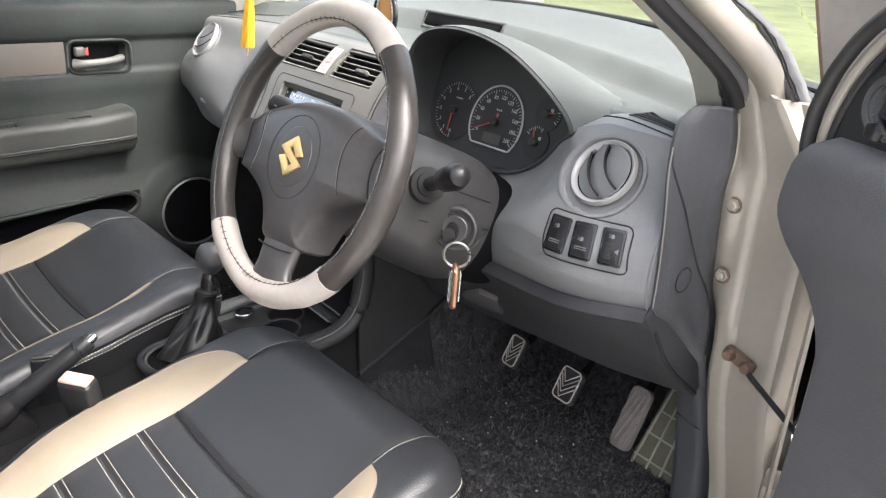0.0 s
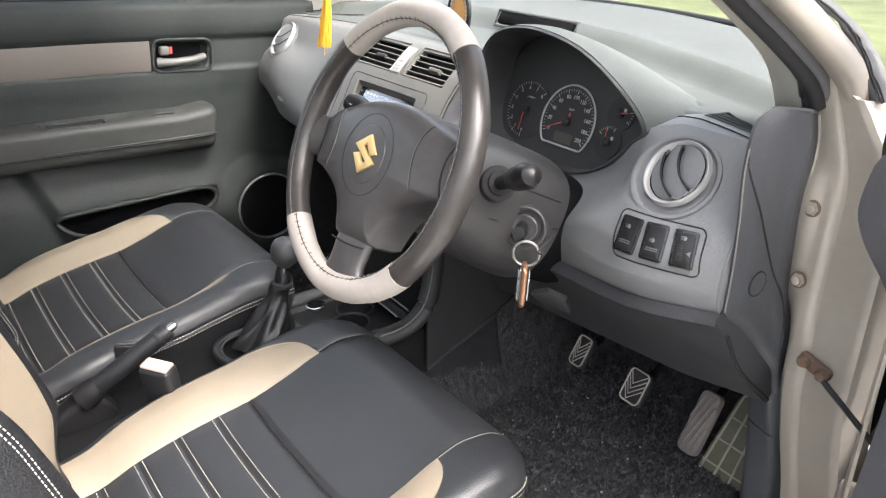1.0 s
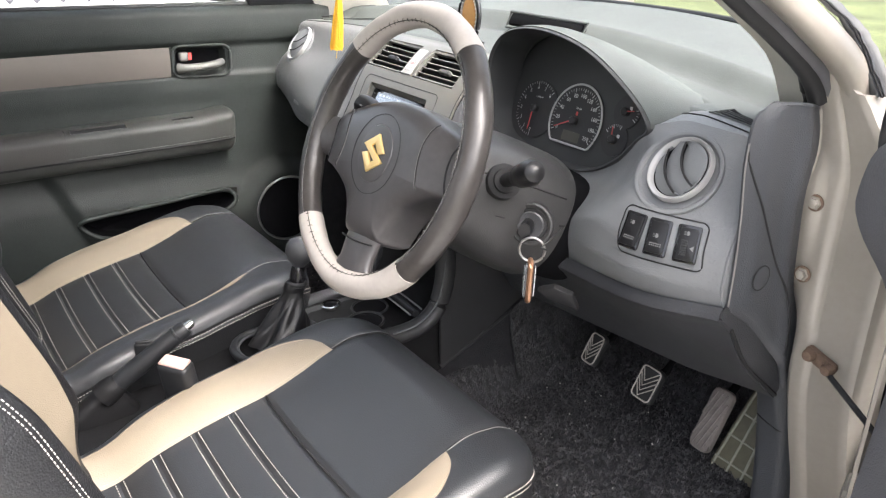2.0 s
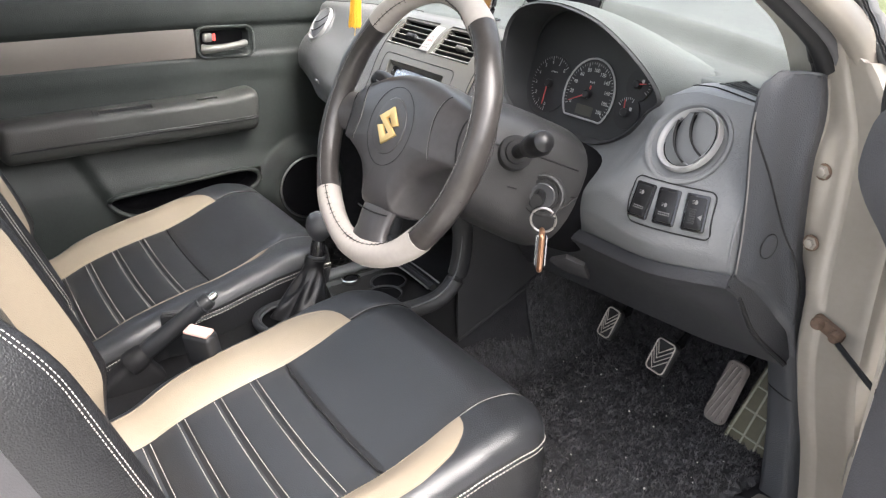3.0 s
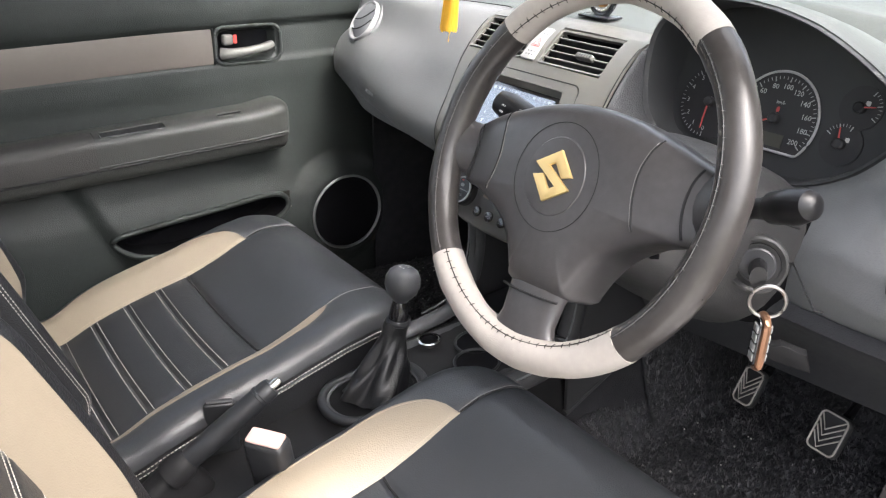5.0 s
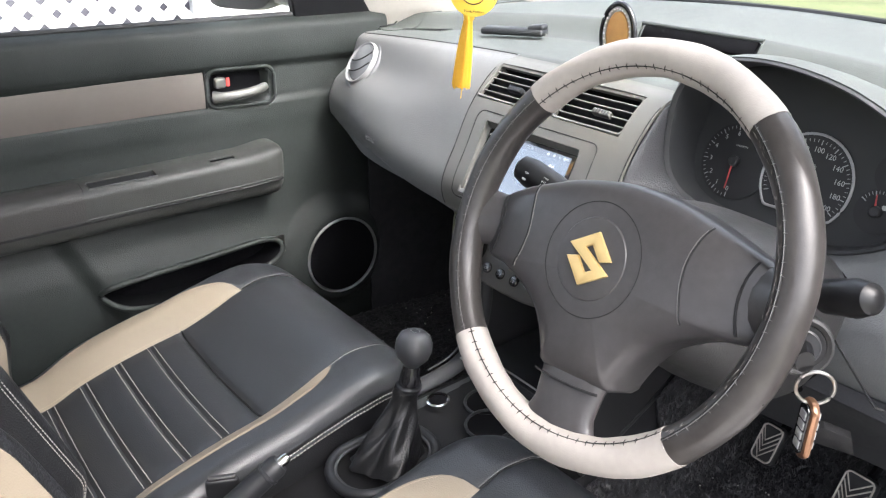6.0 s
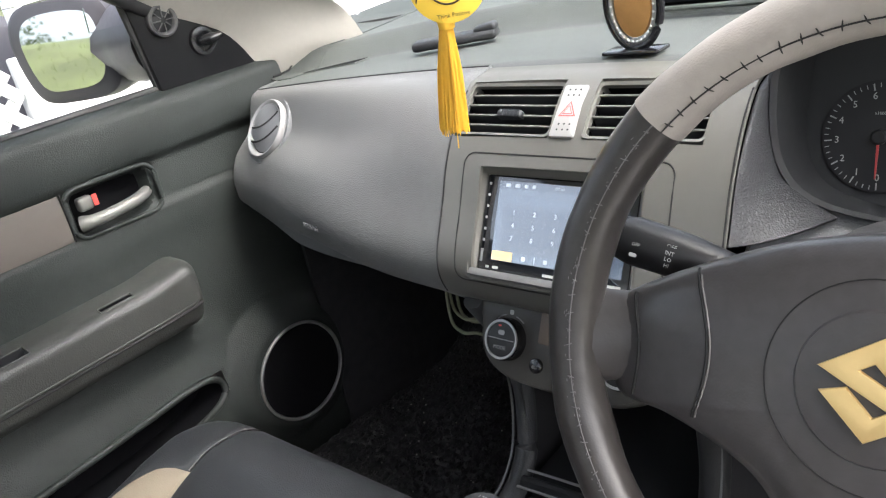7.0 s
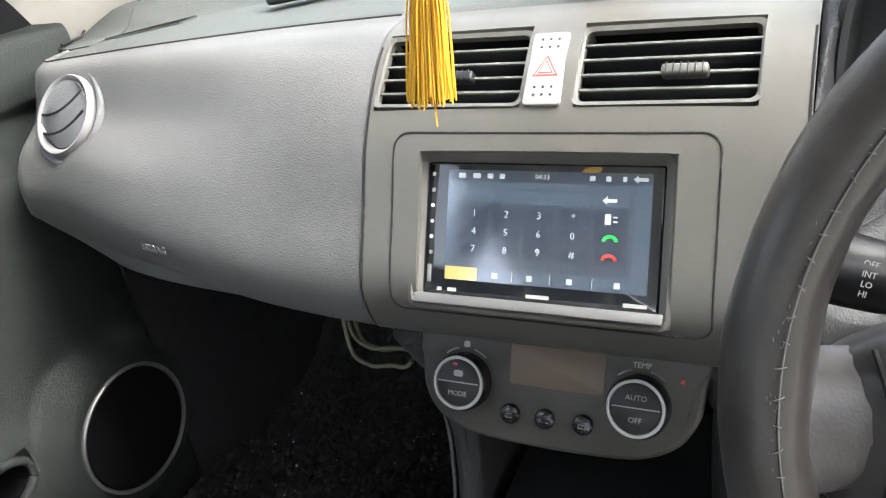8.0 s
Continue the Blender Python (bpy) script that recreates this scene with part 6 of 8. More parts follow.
def lacing(a0, a1, lay, pitch, inward, outward, mat, radius, label):
    """A sewn line along the cover with cross stitches that pull the leatherette together."""
    bm = bmesh.new()
    tube([on_rim(radians(a0 + (a1 - a0) * i / 60), radians(lay), RT_ + 0.0003) for i in range(61)], radius * 1.2, 5, bm=bm)
    n = int(abs(a1 - a0) / pitch)
    for i in range(n):
        a = radians(a0 + (a1 - a0) * (i + 0.5 + rng.uniform(-0.12, 0.12)) / n)
        lo, hi, j = rng.uniform(0.7, 1.2) * inward, rng.uniform(0.65, 1.25) * outward, radians(rng.uniform(-0.7, 0.7))
        path = [on_rim(a + j * (f - 0.5), radians(lay + lo - (lo + hi) * f), RT_ + 0.0002 + 0.0007 * math.sin(f * math.pi)) for f in lin(0, 1, 5)]
        tube(path, [radius * k for k in (0.6, 1.0, 1.1, 1.0, 0.5)], 5, bm=bm)
    part("lacing", bm, mat, wheel, label, kind="stuff")


lacing(JT, JL, 133, 3.4, 10, 10, "thread_black", 0.00042, "dark lacing thread")
lacing(JB0, JB1, 133, 3.4, 10, 10, "thread_black", 0.00042, "dark lacing thread")
lacing(JL, JB0, 112, 3.2, 5, 7, "thread_grey", 0.00032, "worn grey lacing thread")
lacing(JB1 - 360, JT, 105, 3.4, 5, 9, "thread_grey", 0.00034, "long grey lacing stitches")
part("lacing_groove", tube([on_rim(radians(JB1 - 360 + (JT - JB1 + 360) * i / 60), radians(107), RT_ - 0.0004) for i in range(61)], 0.0013, 6), "seam_dark", wheel)
bm = bmesh.new()
for i in range(60):
    a = radians(rng.uniform(-46, 47))
    b = radians(rng.gauss(119, 6))
    l = rng.uniform(0.002, 0.006)
    p, q = on_rim(a, b, RT_ + 0.0002), on_rim(a + l / RW, b + radians(rng.uniform(-4, 4)), RT_ + 0.0002)
    tube([p, p.lerp(q, 0.5), q], [0.0001, rng.uniform(0.0002, 0.00045), 0.0001], 5, bm=bm)
part("worn_edge", bm, "cover_worn", wheel, "frayed pale cover edge", kind="stuff")
bm = bmesh.new()
for i in range(90):
    a = radians(rng.uniform(137, 220))
    b = radians(rng.gauss(108, 5))
    l = rng.uniform(0.0006, 0.0020)
    p, q = on_rim(a, b, RT_ - 0.0004), on_rim(a + l / RW, b + radians(rng.uniform(-2, 2)), RT_ - 0.0004)
    tube([p, p.lerp(q, 0.5), q], [0.0001, rng.uniform(0.0002, 0.0004), 0.0001], 5, bm=bm)
part("worn_specks", bm, "thread_grey", wheel, "small worn specks", kind="stuff")

# airbag pad with spokes
half_out = [(0.0, 0.066), (0.050, 0.061), (0.090, 0.050), (0.125, 0.038), (0.152, 0.026), (0.160, 0.014), (0.160, -0.022), (0.152, -0.036), (0.124, -0.040), (0.096, -0.050), (0.069, -0.066), (0.052, -0.088), (0.042, -0.108), (0.036, -0.117), (0.0, -0.121)]
outl = half_out + [(-x, y) for x, y in reversed(half_out[1:-1])]
smooth_out = [(p.x, p.y) for p in through_points([Vector((x, y, 0)) for x, y in outl], 120, True)]


def pad_ring(k, h, shift=0.0):
    return [MW @ Vector((x * k, (y + 0.02) * k - 0.02 + shift, h * (1 - 0.45 * smooth01(0.06, 0.16, abs(x) * k)) - (0.010 * smooth01(0.10, 0.16, abs(x) * k)))) for x, y in smooth_out]


bm = loft([pad_ring(0.97, -0.055), pad_ring(1.0, -0.045), pad_ring(1.0, -0.016), pad_ring(0.985, -0.007), pad_ring(0.95, -0.001), pad_ring(0.86, 0.0045), pad_ring(0.70, 0.0075), pad_ring(0.40, 0.0088), pad_ring(0.05, 0.009)])
pad_skin = BVHTree.FromBMesh(bm)
pad = part("airbag_pad", bm, "wheel_plastic", wheel, "dark grey padded airbag cover")
wheel_in = MW.to_3x3() @ Vector((0, 0, -1))
def on_skin(x, y, lift=0.0003):
    return drop(pad_skin, MW @ Vector((x, y, 0.06)), wheel_in, lift)
part("round_groove", tube([on_skin(-0.004 + 0.0525 * math.cos(radians(a)), -0.008 + 0.0525 * math.sin(radians(a))) for a in range(0, 360, 5)], 0.0004, 6, closed=True), "seam_dark", pad)
part("inner_rise", lathe([(0.040, 0.006), (0.037, 0.0098), (0.030, 0.0106), (0.001, 0.0108)], 40, MW @ pose(-0.004, -0.008, 0)), "wheel_plastic", pad)
for sg in (-1, 1):
    line = [on_skin(sg * (0.098 - 0.010 * math.sin(f * math.pi)), 0.0465 - 0.086 * f) for f in lin(0.02, 0.97, 22)]
    part("spoke_joint", tube(line, 0.0009, 6), "seam_dark", pad)
    part("joint_edge", tube([p + MW.to_3x3() @ Vector((sg * -0.0016, 0, 0)) for p in line], 0.0005, 6), "joint_edge", pad)
    line = [on_skin(sg * (0.140 - 0.006 * math.sin(f * math.pi)), 0.030 - 0.064 * f) for f in lin(0.03, 0.97, 18)]
    part("spoke_joint", tube(line, 0.0012, 6), "seam_dark", pad)
    # arms from pad to rim
    part("spoke", tube([MW @ Vector((sg * x, y, z)) for x, y, z in ((0.10, 0.003, -0.022), (0.145, 0.001, -0.018), (0.176, 0.0, -0.004))], [0.024, 0.027, 0.030], 14, flat=0.5, up=tuple(MW.to_3x3() @ Vector((0, 0, 1)))), "wheel_plastic", wheel, "dark plastic spoke")
low = []
for y, w, z in ((-0.100, 0.040, -0.014), (-0.122, 0.036, -0.009), (-0.145, 0.034, -0.007), (-0.160, 0.040, -0.006), (-0.170, 0.053, -0.006), (-0.177, 0.066, -0.007)):
    low.append([MW @ Vector((w * math.copysign(abs(math.cos(b)) ** 0.6, math.cos(b)), y, z + 0.012 * math.sin(b))) for b in [2 * math.pi * q / 20 for q in range(20)]])
part("spoke", loft(low), "wheel_plastic", wheel, "dark plastic lower spoke")
part("lower_joint", tube([MW @ Vector((x, -0.1185 - 0.003 * (1 - (x / 0.05) ** 2), 0.0042 - 0.0025 * (x / 0.036) ** 4)) for x in lin(-0.037, 0.037, 18)], 0.0012, 6), "seam_dark", wheel)
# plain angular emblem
emblem = [(-0.0240, 0.0085), (0.0040, 0.0220), (0.0235, 0.0020), (0.0115, -0.0005), (0.0005, 0.0110), (-0.0060, 0.0080), (0.0235, -0.0085), (-0.0040, -0.0220), (-0.0235, -0.0020), (-0.0115, 0.0005), (-0.0005, -0.0110), (0.0060, -0.0080)]
part("emblem", prism(emblem, 0.0034, MW @ pose(-0.004, -0.008, 0.0102) @ Matrix.Diagonal((1.06, 1.16, 1, 1)), 0.0010), "gold", wheel, "worn gold angular emblem")

# column shroud, stalks, ignition
column = thing("steering_column", (0.34, 0.22, 0.80), "dark grey plastic steering column shroud with stalks", "steering column")
axis = Vector((0, 0.9254, -0.379))
def shroud_ring(d, cx, w, hu, hd, n=36):
    c = WC + axis * d + Vector((cx, 0, 0))
    upw = Vector((0, 0.379, 0.9254))
    out = []
    for i in range(n):
        a = 2 * math.pi * i / n
        x, y = math.cos(a), math.sin(a)
        x, y = math.copysign(abs(x) ** 0.75, x), math.copysign(abs(y) ** 0.75, y)
        out.append(c + Vector((w * x, 0, 0)) + upw * ((hu if y > 0 else hd) * y))
    return out
bm = loft([shroud_ring(0.045, 0.0, 0.060, 0.050, 0.058), shroud_ring(0.060, 0.002, 0.078, 0.058, 0.074), shroud_ring(0.10, 0.004, 0.088, 0.064, 0.086), shroud_ring(0.135, 0.006, 0.096, 0.068, 0.096), shroud_ring(0.165, 0.008, 0.101, 0.072, 0.106), shroud_ring(0.22, 0.010, 0.112, 0.070, 0.114), shroud_ring(0.238, 0.009, 0.1125, 0.069, 0.115), shroud_ring(0.242, 0.009, 0.109, 0.066, 0.112)])
shroud_skin = BVHTree.FromBMesh(bm)
part("shroud", bm, "shroud_plastic", column, "dark grey shroud")
# added black neck: the shadow between shroud and fascia as a solid
part("column_neck", loft([shroud_ring(0.235, 0.009, 0.102, 0.062, 0.106), shroud_ring(0.27, 0.006, 0.103, 0.060, 0.108), shroud_ring(0.34, 0.0, 0.104, 0.056, 0.112)]), "void_black", column, "black neck that gives the shadow gap behind the shroud")
part("shroud_split", tube([shroud_ring(d, cx, w + 0.0008, hu, hd)[1] for d, cx, w, hu, hd in ((0.060, 0.002, 0.078, 0.058, 0.074), (0.10, 0.004, 0.088, 0.064, 0.086), (0.135, 0.006, 0.096, 0.068, 0.096), (0.165, 0.008, 0.101, 0.072, 0.106), (0.22, 0.010, 0.112, 0.070, 0.114))], 0.0013, 6), "seam_dark", column)

stalk_dir = (Vector((0.541, 0.093, 0.918)) - Vector((0.443, 0.128, 0.874))).normalized()
s0 = Vector((0.440, 0.129, 0.872))
lever = part("light_stalk", tube([s0, s0 + stalk_dir * 0.045, s0 + stalk_dir * 0.062, s0 + stalk_dir * 0.066, s0 + stalk_dir * 0.098, s0 + stalk_dir * 0.112, s0 + stalk_dir * 0.117], [0.0085, 0.0095, 0.0115, 0.0145, 0.0160, 0.0125, 0.006], 20), "stalk_black", column, "glossy black light stalk")
part("stalk_seat", tube([s0 - stalk_dir * 0.006, s0 + stalk_dir * 0.006, s0 + stalk_dir * 0.0075], [0.0235, 0.0225, 0.0205], 30), "seam_dark", column)
part("stalk_collar", tube([s0 - stalk_dir * 0.004, s0 + stalk_dir * 0.012], [0.0175, 0.0155], 24), "seam_dark", column)
w0_, w1_ = Vector((0.262, 0.105, 0.888)), Vector((0.150, 0.082, 0.925))
wip = part("wiper_stalk", tube([w0_.lerp(w1_, f) for f in (0, 0.3, 0.55, 0.85, 0.96, 1.0)], [0.009, 0.011, 0.0155, 0.0165, 0.0135, 0.006], 18), "stalk_black", column, "glossy black wiper stalk with white markings")
wd = (w1_ - w0_).normalized()
mwp = basis(w0_.lerp(w1_, 0.70) + Vector((0, -0.0150, 0.0060)), -wd, (0, 0.35, 0.93))
for k, s in enumerate(("OFF", "INT", "LO", "HI")):
    part("lettering", text(s, 0.0036, mwp @ pose(0.012, 0.0062 - 0.0042 * k, 0.0012 - 0.0012 * abs(k - 1.5)), 0.0001), "print_white", wip, smooth=False)
part("lettering", text("OFF", 0.0030, mwp @ pose(-0.010, 0.001, 0.0012), 0.0001), "print_white", wip, smooth=False)
part("mark_ring", prism(rrect(0.005, 0.0024, 0.001, 4), 0.0002, mwp @ pose(-0.010, -0.006, 0.0007)), "print_grey", wip, smooth=False)

mig = basis((0.4570, 0.166, 0.812), (0.80, 0.60, 0.10), (0.05, 0.25, 0.95))
ign = part("ignition_lock", lathe([(0.0300, -0.010), (0.0290, 0.0005), (0.0265, 0.0016), (0.0225, -0.0005), (0.0215, -0.006)], 40, mig), "shroud_plastic", column, "ignition lock with a key in it")
part("lock_gap", lathe([(0.0222, -0.004), (0.0218, 0.0012), (0.0160, 0.0010)], 36, mig), "seam_dark", ign)
part("lock_ring", lathe([(0.0178, -0.004), (0.0176, 0.0026), (0.0160, 0.0036), (0.0150, 0.0030)], 36, mig), "knob_plastic", ign, "dull grey lock ring")
part("lock_barrel", lathe([(0.0152, 0.0), (0.0150, 0.0028), (0.001, 0.0031)], 28, mig), "stalk_black", ign, "black lock face")
shroud_in = mig.to_3x3() @ Vector((0, 0, -1))
for line in ([(0.030, -0.006), (0.046, -0.010)], [(-0.031, 0.010), (-0.041, 0.014)], [(-0.020, 0.040), (-0.024, 0.060)], [(-0.056, 0.074), (-0.085, 0.082)]):
    (xa, ya), (xb, yb) = line
    part("shroud_joint", tube([drop(shroud_skin, mig @ Vector((xa + (xb - xa) * f, ya + (yb - ya) * f, 0.12)), shroud_in, 0.0002) for f in lin(0, 1, 8)], 0.0010, 6), "seam_dark", column)
hole = drop(shroud_skin, mig @ Vector((-0.094, 0.022, 0.12)), shroud_in, 0.0)
part("screw_hole", rbox(0.009, 0.012, 0.003, basis(hole, (0.72, 0.69, 0.05), (0.05, 0.25, 0.95)), 0.001), "void_black", column, "small square screw hole")
part("embossed_mark", prism(rrect(0.020, 0.022, 0.006, 4), 0.0006, basis((0.4035, 0.110, 0.812), (0.62, 0.78, 0), (0, 0.38, 0.92))), "wheel_plastic", column)

lever_out = [(-0.030, 0.004), (-0.008, 0.013), (0.018, 0.004), (0.026, -0.020), (0.010, -0.016), (-0.014, -0.010)]
part("tilt_lever", prism(lever_out, 0.010, basis((0.484, 0.205, 0.716), (0.80, 0.60, 0), (0, -0.30, 0.95)), 0.002), "console_black", column, "small black column lever")
key = thing("car_key", (0.46, 0.13, 0.76), "car key with steel ring and copper-edged fob in the ignition", "car key")
K0 = mig @ Vector((0, 0, 0.004))
kd = (mig.to_3x3() @ Vector((0, 0, 1)))
part("key_head", tube([K0, K0 + kd * 0.012, K0 + kd * 0.030 + Vector((0, 0, -0.004))], [0.0060, 0.0085, 0.0080], 12, flat=1.4), "stalk_black", key, "black key head")
rc = K0 + kd * 0.030 + Vector((0.012, 0.004, -0.026))
rx = Vector((0.75, 0.65, 0)).normalized()
part("key_ring", tube([rc + rx * (0.0165 * math.cos(radians(a))) + Vector((0, 0, 0.0165 * math.sin(radians(a)))) for a in range(0, 360, 12)], 0.0018, 8, closed=True), "steel", key, "steel split ring")
mf = basis(rc + Vector((0.001, -0.002, -0.042)), (-0.80, 0.60, 0.02), (0.02, 0, 1))
fob = part("key_fob", prism(rrect(0.017, 0.052, 0.007, 6), 0.012, mf @ pose(0, 0, -0.006), 0.003, seg=3), "gloss_black", key, "black fob with grey buttons")
part("fob_edge", tube([mf @ Vector((x, y, 0)) for x, y in rrect(0.0185, 0.055, 0.008, 6)], 0.0040, 8, closed=True), "copper", fob, "copper-coloured edge")
for i in range(4):
    part("fob_button", rbox(0.011, 0.0085, 0.002, mf @ pose(-0.001, 0.016 - 0.0105 * i, 0.0065), 0.0012), "print_grey", fob)
    part("fob_button", rbox(0.011, 0.0085, 0.002, mf @ pose(-0.001, 0.016 - 0.0105 * i, -0.0065), 0.0012), "print_grey", fob)
part("fob_link", tube([rc + Vector((0, 0, -0.0165)), rc + Vector((0.001, -0.001, -0.020))], 0.0022, 8), "steel", key)

# ---------------------------------------------------------------- things on the dashboard and the hanging charm
charm = thing("hanging_charm", (-0.004, 0.136, 1.10), "yellow round smiling charm with a yellow yarn tassel", "car charm")
mdisc = basis((0.000, 0.136, 1.092), (0.80, 0.60, 0), (0, 0.05, 1)) @ pose(0, 0, 0)
disc = part("charm_disc", lathe([(0.030, -0.0012), (0.030, 0.0008), (0.0292, 0.0012), (0.001, 0.0013)], 48, mdisc), "yellow_card", charm, "flat yellow disc")
for sx in (-0.0085, 0.0085):
    part("eye_mark", prism([(sx + 0.0022 * math.cos(radians(a)), 0.0095 + 0.0060 * math.sin(radians(a))) for a in range(0, 360, 20)], 0.0003, mdisc @ pose(0, 0, 0.0012)), "ink", disc, smooth=False)
part("smile_mark", tube([mdisc @ Vector((0.0165 * math.cos(radians(a)), 0.002 + 0.0175 * math.sin(radians(a)), 0.0014)) for a in range(200, 341, 7)], 0.0008, 5), "ink", disc)
part("disc_lettering", text("Think Positive", 0.0045, mdisc @ pose(0.001, -0.0240, 0.0013), 0.0001), "ink", disc, smooth=False)
for sg in (-1, 1):
    part("disc_mark", prism(rrect(0.0012, 0.010, 0.0004, 3), 0.0002, mdisc @ pose(sg * 0.0245, -0.006, 0.0012, 0, 0, sg * 16)), "ink", disc, smooth=False)
part("cord", tube([Vector((0.000, 0.136, 1.122)), Vector((0.002, 0.133, 1.25)), Vector((0.003, 0.120, 1.448))], 0.0012, 6), "yarn", charm)
bm = bmesh.new()
rng = random.Random(3)
tt = Vector((-0.008, 0.136, 1.066))
tb = Vector((-0.020, 0.136, 0.976))
for i in range(230):
    a, r = rng.uniform(0, 6.283), math.sqrt(rng.random())
    o = Vector((math.cos(a), math.sin(a) * 0.7, 0)) * r
    end = tb + o * 0.0145 + Vector((0, 0, rng.uniform(-0.004, 0.005)))
    mid_ = tt.lerp(tb, 0.5) + o * rng.uniform(0.008, 0.0125)
    tube(through_points([tt + o * 0.0055, tt.lerp(mid_, 0.4) + o * 0.003, mid_, end], 7), 0.00055, 4, bm=bm)
tube([tt + Vector((-0.003, 0, -0.02)), tb + Vector((0.002, 0, 0)), tb + Vector((0.002, -0.002, -0.016))], 0.0006, 4, bm=bm)
part("tassel", bm, "yarn", charm, "yellow yarn tassel", kind="stuff")
part("tassel_head", lathe([(0.0035, 0.010), (0.0065, 0.006), (0.0075, 0.0), (0.0062, -0.008)], 16, pose(*tt)), "yarn", charm)

orn = thing("dashboard_ornament", (0.016, 0.379, 0.977), "round amber ornament in a black ring stand with white beads", "ornament")
part("stand_base", rbox(0.060, 0.030, 0.004, pose(0.016, 0.379, 0.979, 0, 0, 0), 0.0015), "gloss_black", orn)
mo = basis((0.018, 0.379, 1.023), (1, -0.02, 0), (0, 0, 1))
part("outer_ring", tube([mo @ Vector((0.0290 * math.cos(radians(a)), 0.0415 * math.sin(radians(a)), 0)) for a in range(0, 360, 9)], 0.0042, 10, closed=True), "gloss_black", orn, "black oval ring")
part("amber_disc", prism([(0.0200 * math.cos(radians(a)), 0.0315 * math.sin(radians(a))) for a in range(0, 360, 10)], 0.005, mo @ pose(0, 0, -0.0025), 0.0012), "amber_print", orn, "amber patterned disc")
part("clear_rim", tube([mo @ Vector((0.0238 * math.cos(radians(a)), 0.0358 * math.sin(radians(a)), 0)) for a in range(0, 360, 9)], 0.0030, 8, closed=True), "satin_silver", orn)
for i in range(30):
    a = 2 * math.pi * i / 30
    part("bead", lathe([(0.0013, 0), (0.0011, 0.0010), (0.0004, 0.0014)], 8, mo @ pose(0.0232 * math.cos(a), 0.0352 * math.sin(a), 0.0026)), "white_paint", orn)

gad = thing("remote_holder", (-0.31, 0.49, 0.972), "dark grey plastic wedge lying on the dashboard shelf", "gadget")
gm = basis((-0.310, 0.487, 0.9795), (0.90, 0.42, 0.03), (-0.42, 0.90, 0))
part("casing", rbox(0.118, 0.034, 0.013, gm, 0.005, 3), "dark_plastic", gad)
part("raised_end", rbox(0.030, 0.028, 0.010, gm @ pose(0.044, 0, 0.008, 0, -6), 0.004, 3), "dark_plastic", gad)

cab = thing("loose_cable", (-0.225, 0.32, 0.68), "thin olive cables hanging under the glovebox", "cable")
for k, (dy, dz) in enumerate(((0.0, 0.0), (0.012, -0.010), (-0.008, -0.016))):
    part("strand", tube(through_points([(-0.268, 0.345 + dy, 0.738), (-0.262, 0.330 + dy, 0.668 + dz), (-0.235, 0.318 + dy, 0.656 + dz), (-0.205, 0.312 + dy, 0.664 + dz), (-0.180, 0.315 + dy, 0.672 + dz), (-0.160, 0.330 + dy, 0.735)], 30), 0.0022, 7), "cable_olive", cab)

# ---------------------------------------------------------------- passenger's door, closed
door = thing("passenger_door", (-0.70, 0.0, 0.35), "closed grey-green passenger door panel, darkened for shade, with taupe trim strip", "car door")
GZ = [0.28, 0.36, 0.42, 0.50, 0.545, 0.60, 0.66, 0.76, 0.80, 0.822, 0.835, 0.890, 0.905, 0.935, 0.962, 0.976, 0.984]
GX = [-0.655, -0.645, -0.640, -0.637, -0.641, -0.660, -0.668, -0.668, -0.664, -0.664, -0.672, -0.672, -0.660, -0.654, -0.656, -0.666, -0.700]


def rounded_in(y, z, y0, y1, z0, z1, r):
    """Signed depth inside a rounded box, negative outside."""
    dx, dz = abs(y - (y0 + y1) / 2) - (y1 - y0) / 2 + r, abs(z - (z0 + z1) / 2) - (z1 - z0) / 2 + r
    return r - math.hypot(max(dx, 0), max(dz, 0)) - min(max(dx, dz), 0)


def pocket(y, z):
    """Depth inside the map pocket's slanted mouth."""
    f = (y + 0.185) / 0.365
    if not -0.05 < f < 1.05:
        return -1
    up = 0.532 + 0.026 * f
    dn = curve([0, 0.10, 0.3, 0.6, 0.9, 1.0], [0.512, 0.486, 0.474, 0.479, 0.496, 0.520], f)
    return min(up - z, z - dn, (1.0 - f) * 0.365, f * 0.365)


def door_x(y, z):
    x = curve(GZ, GX, z)
    sp_ = math.hypot(y - 0.303, z - 0.487)
    bulge = smooth01(0.135, 0.088, sp_)
    x = x + (-0.616 - x) * bulge
    # lower rear part falls back behind the seat
    x -= 0.022 * smooth01(-0.20 + (0.60 - z) * 0.5, -0.245 + (0.60 - z) * 0.5, y) * smooth01(0.66, 0.62, z) * (1 - bulge)
    h = rounded_in(y, z, 0.066, 0.184, 0.832, 0.890, 0.016)
    x -= 0.022 * smooth01(0.0, 0.008, h)
    x -= 0.012 * smooth01(0.36, 0.44, y) * smooth01(0.97, 0.85, z)
    return x


ys_ = steps([-0.95, -0.42], 0.03)[:-1] + steps([-0.42, 0.45], 0.0050)
zs_ = steps([0.30, 0.984], 0.0050)
panel = part("door_panel", sheet(lambda y, z: Vector((door_x(y, z), y, z)), ys_, zs_, keep=lambda y, z: pocket(y, z) < 0.0025), "shaded_door_plastic", door, "grey-green grained panel with shade in its colour")
mouth = through_points([(0, y, z) for y, z in ((-0.184, 0.512), (-0.150, 0.486), (-0.080, 0.472), (0.0, 0.475), (0.080, 0.486), (0.150, 0.503), (0.174, 0.524), (0.166, 0.546), (0.130, 0.5535), (0.040, 0.5475), (-0.060, 0.541), (-0.140, 0.5355), (-0.176, 0.530))], 90, True)
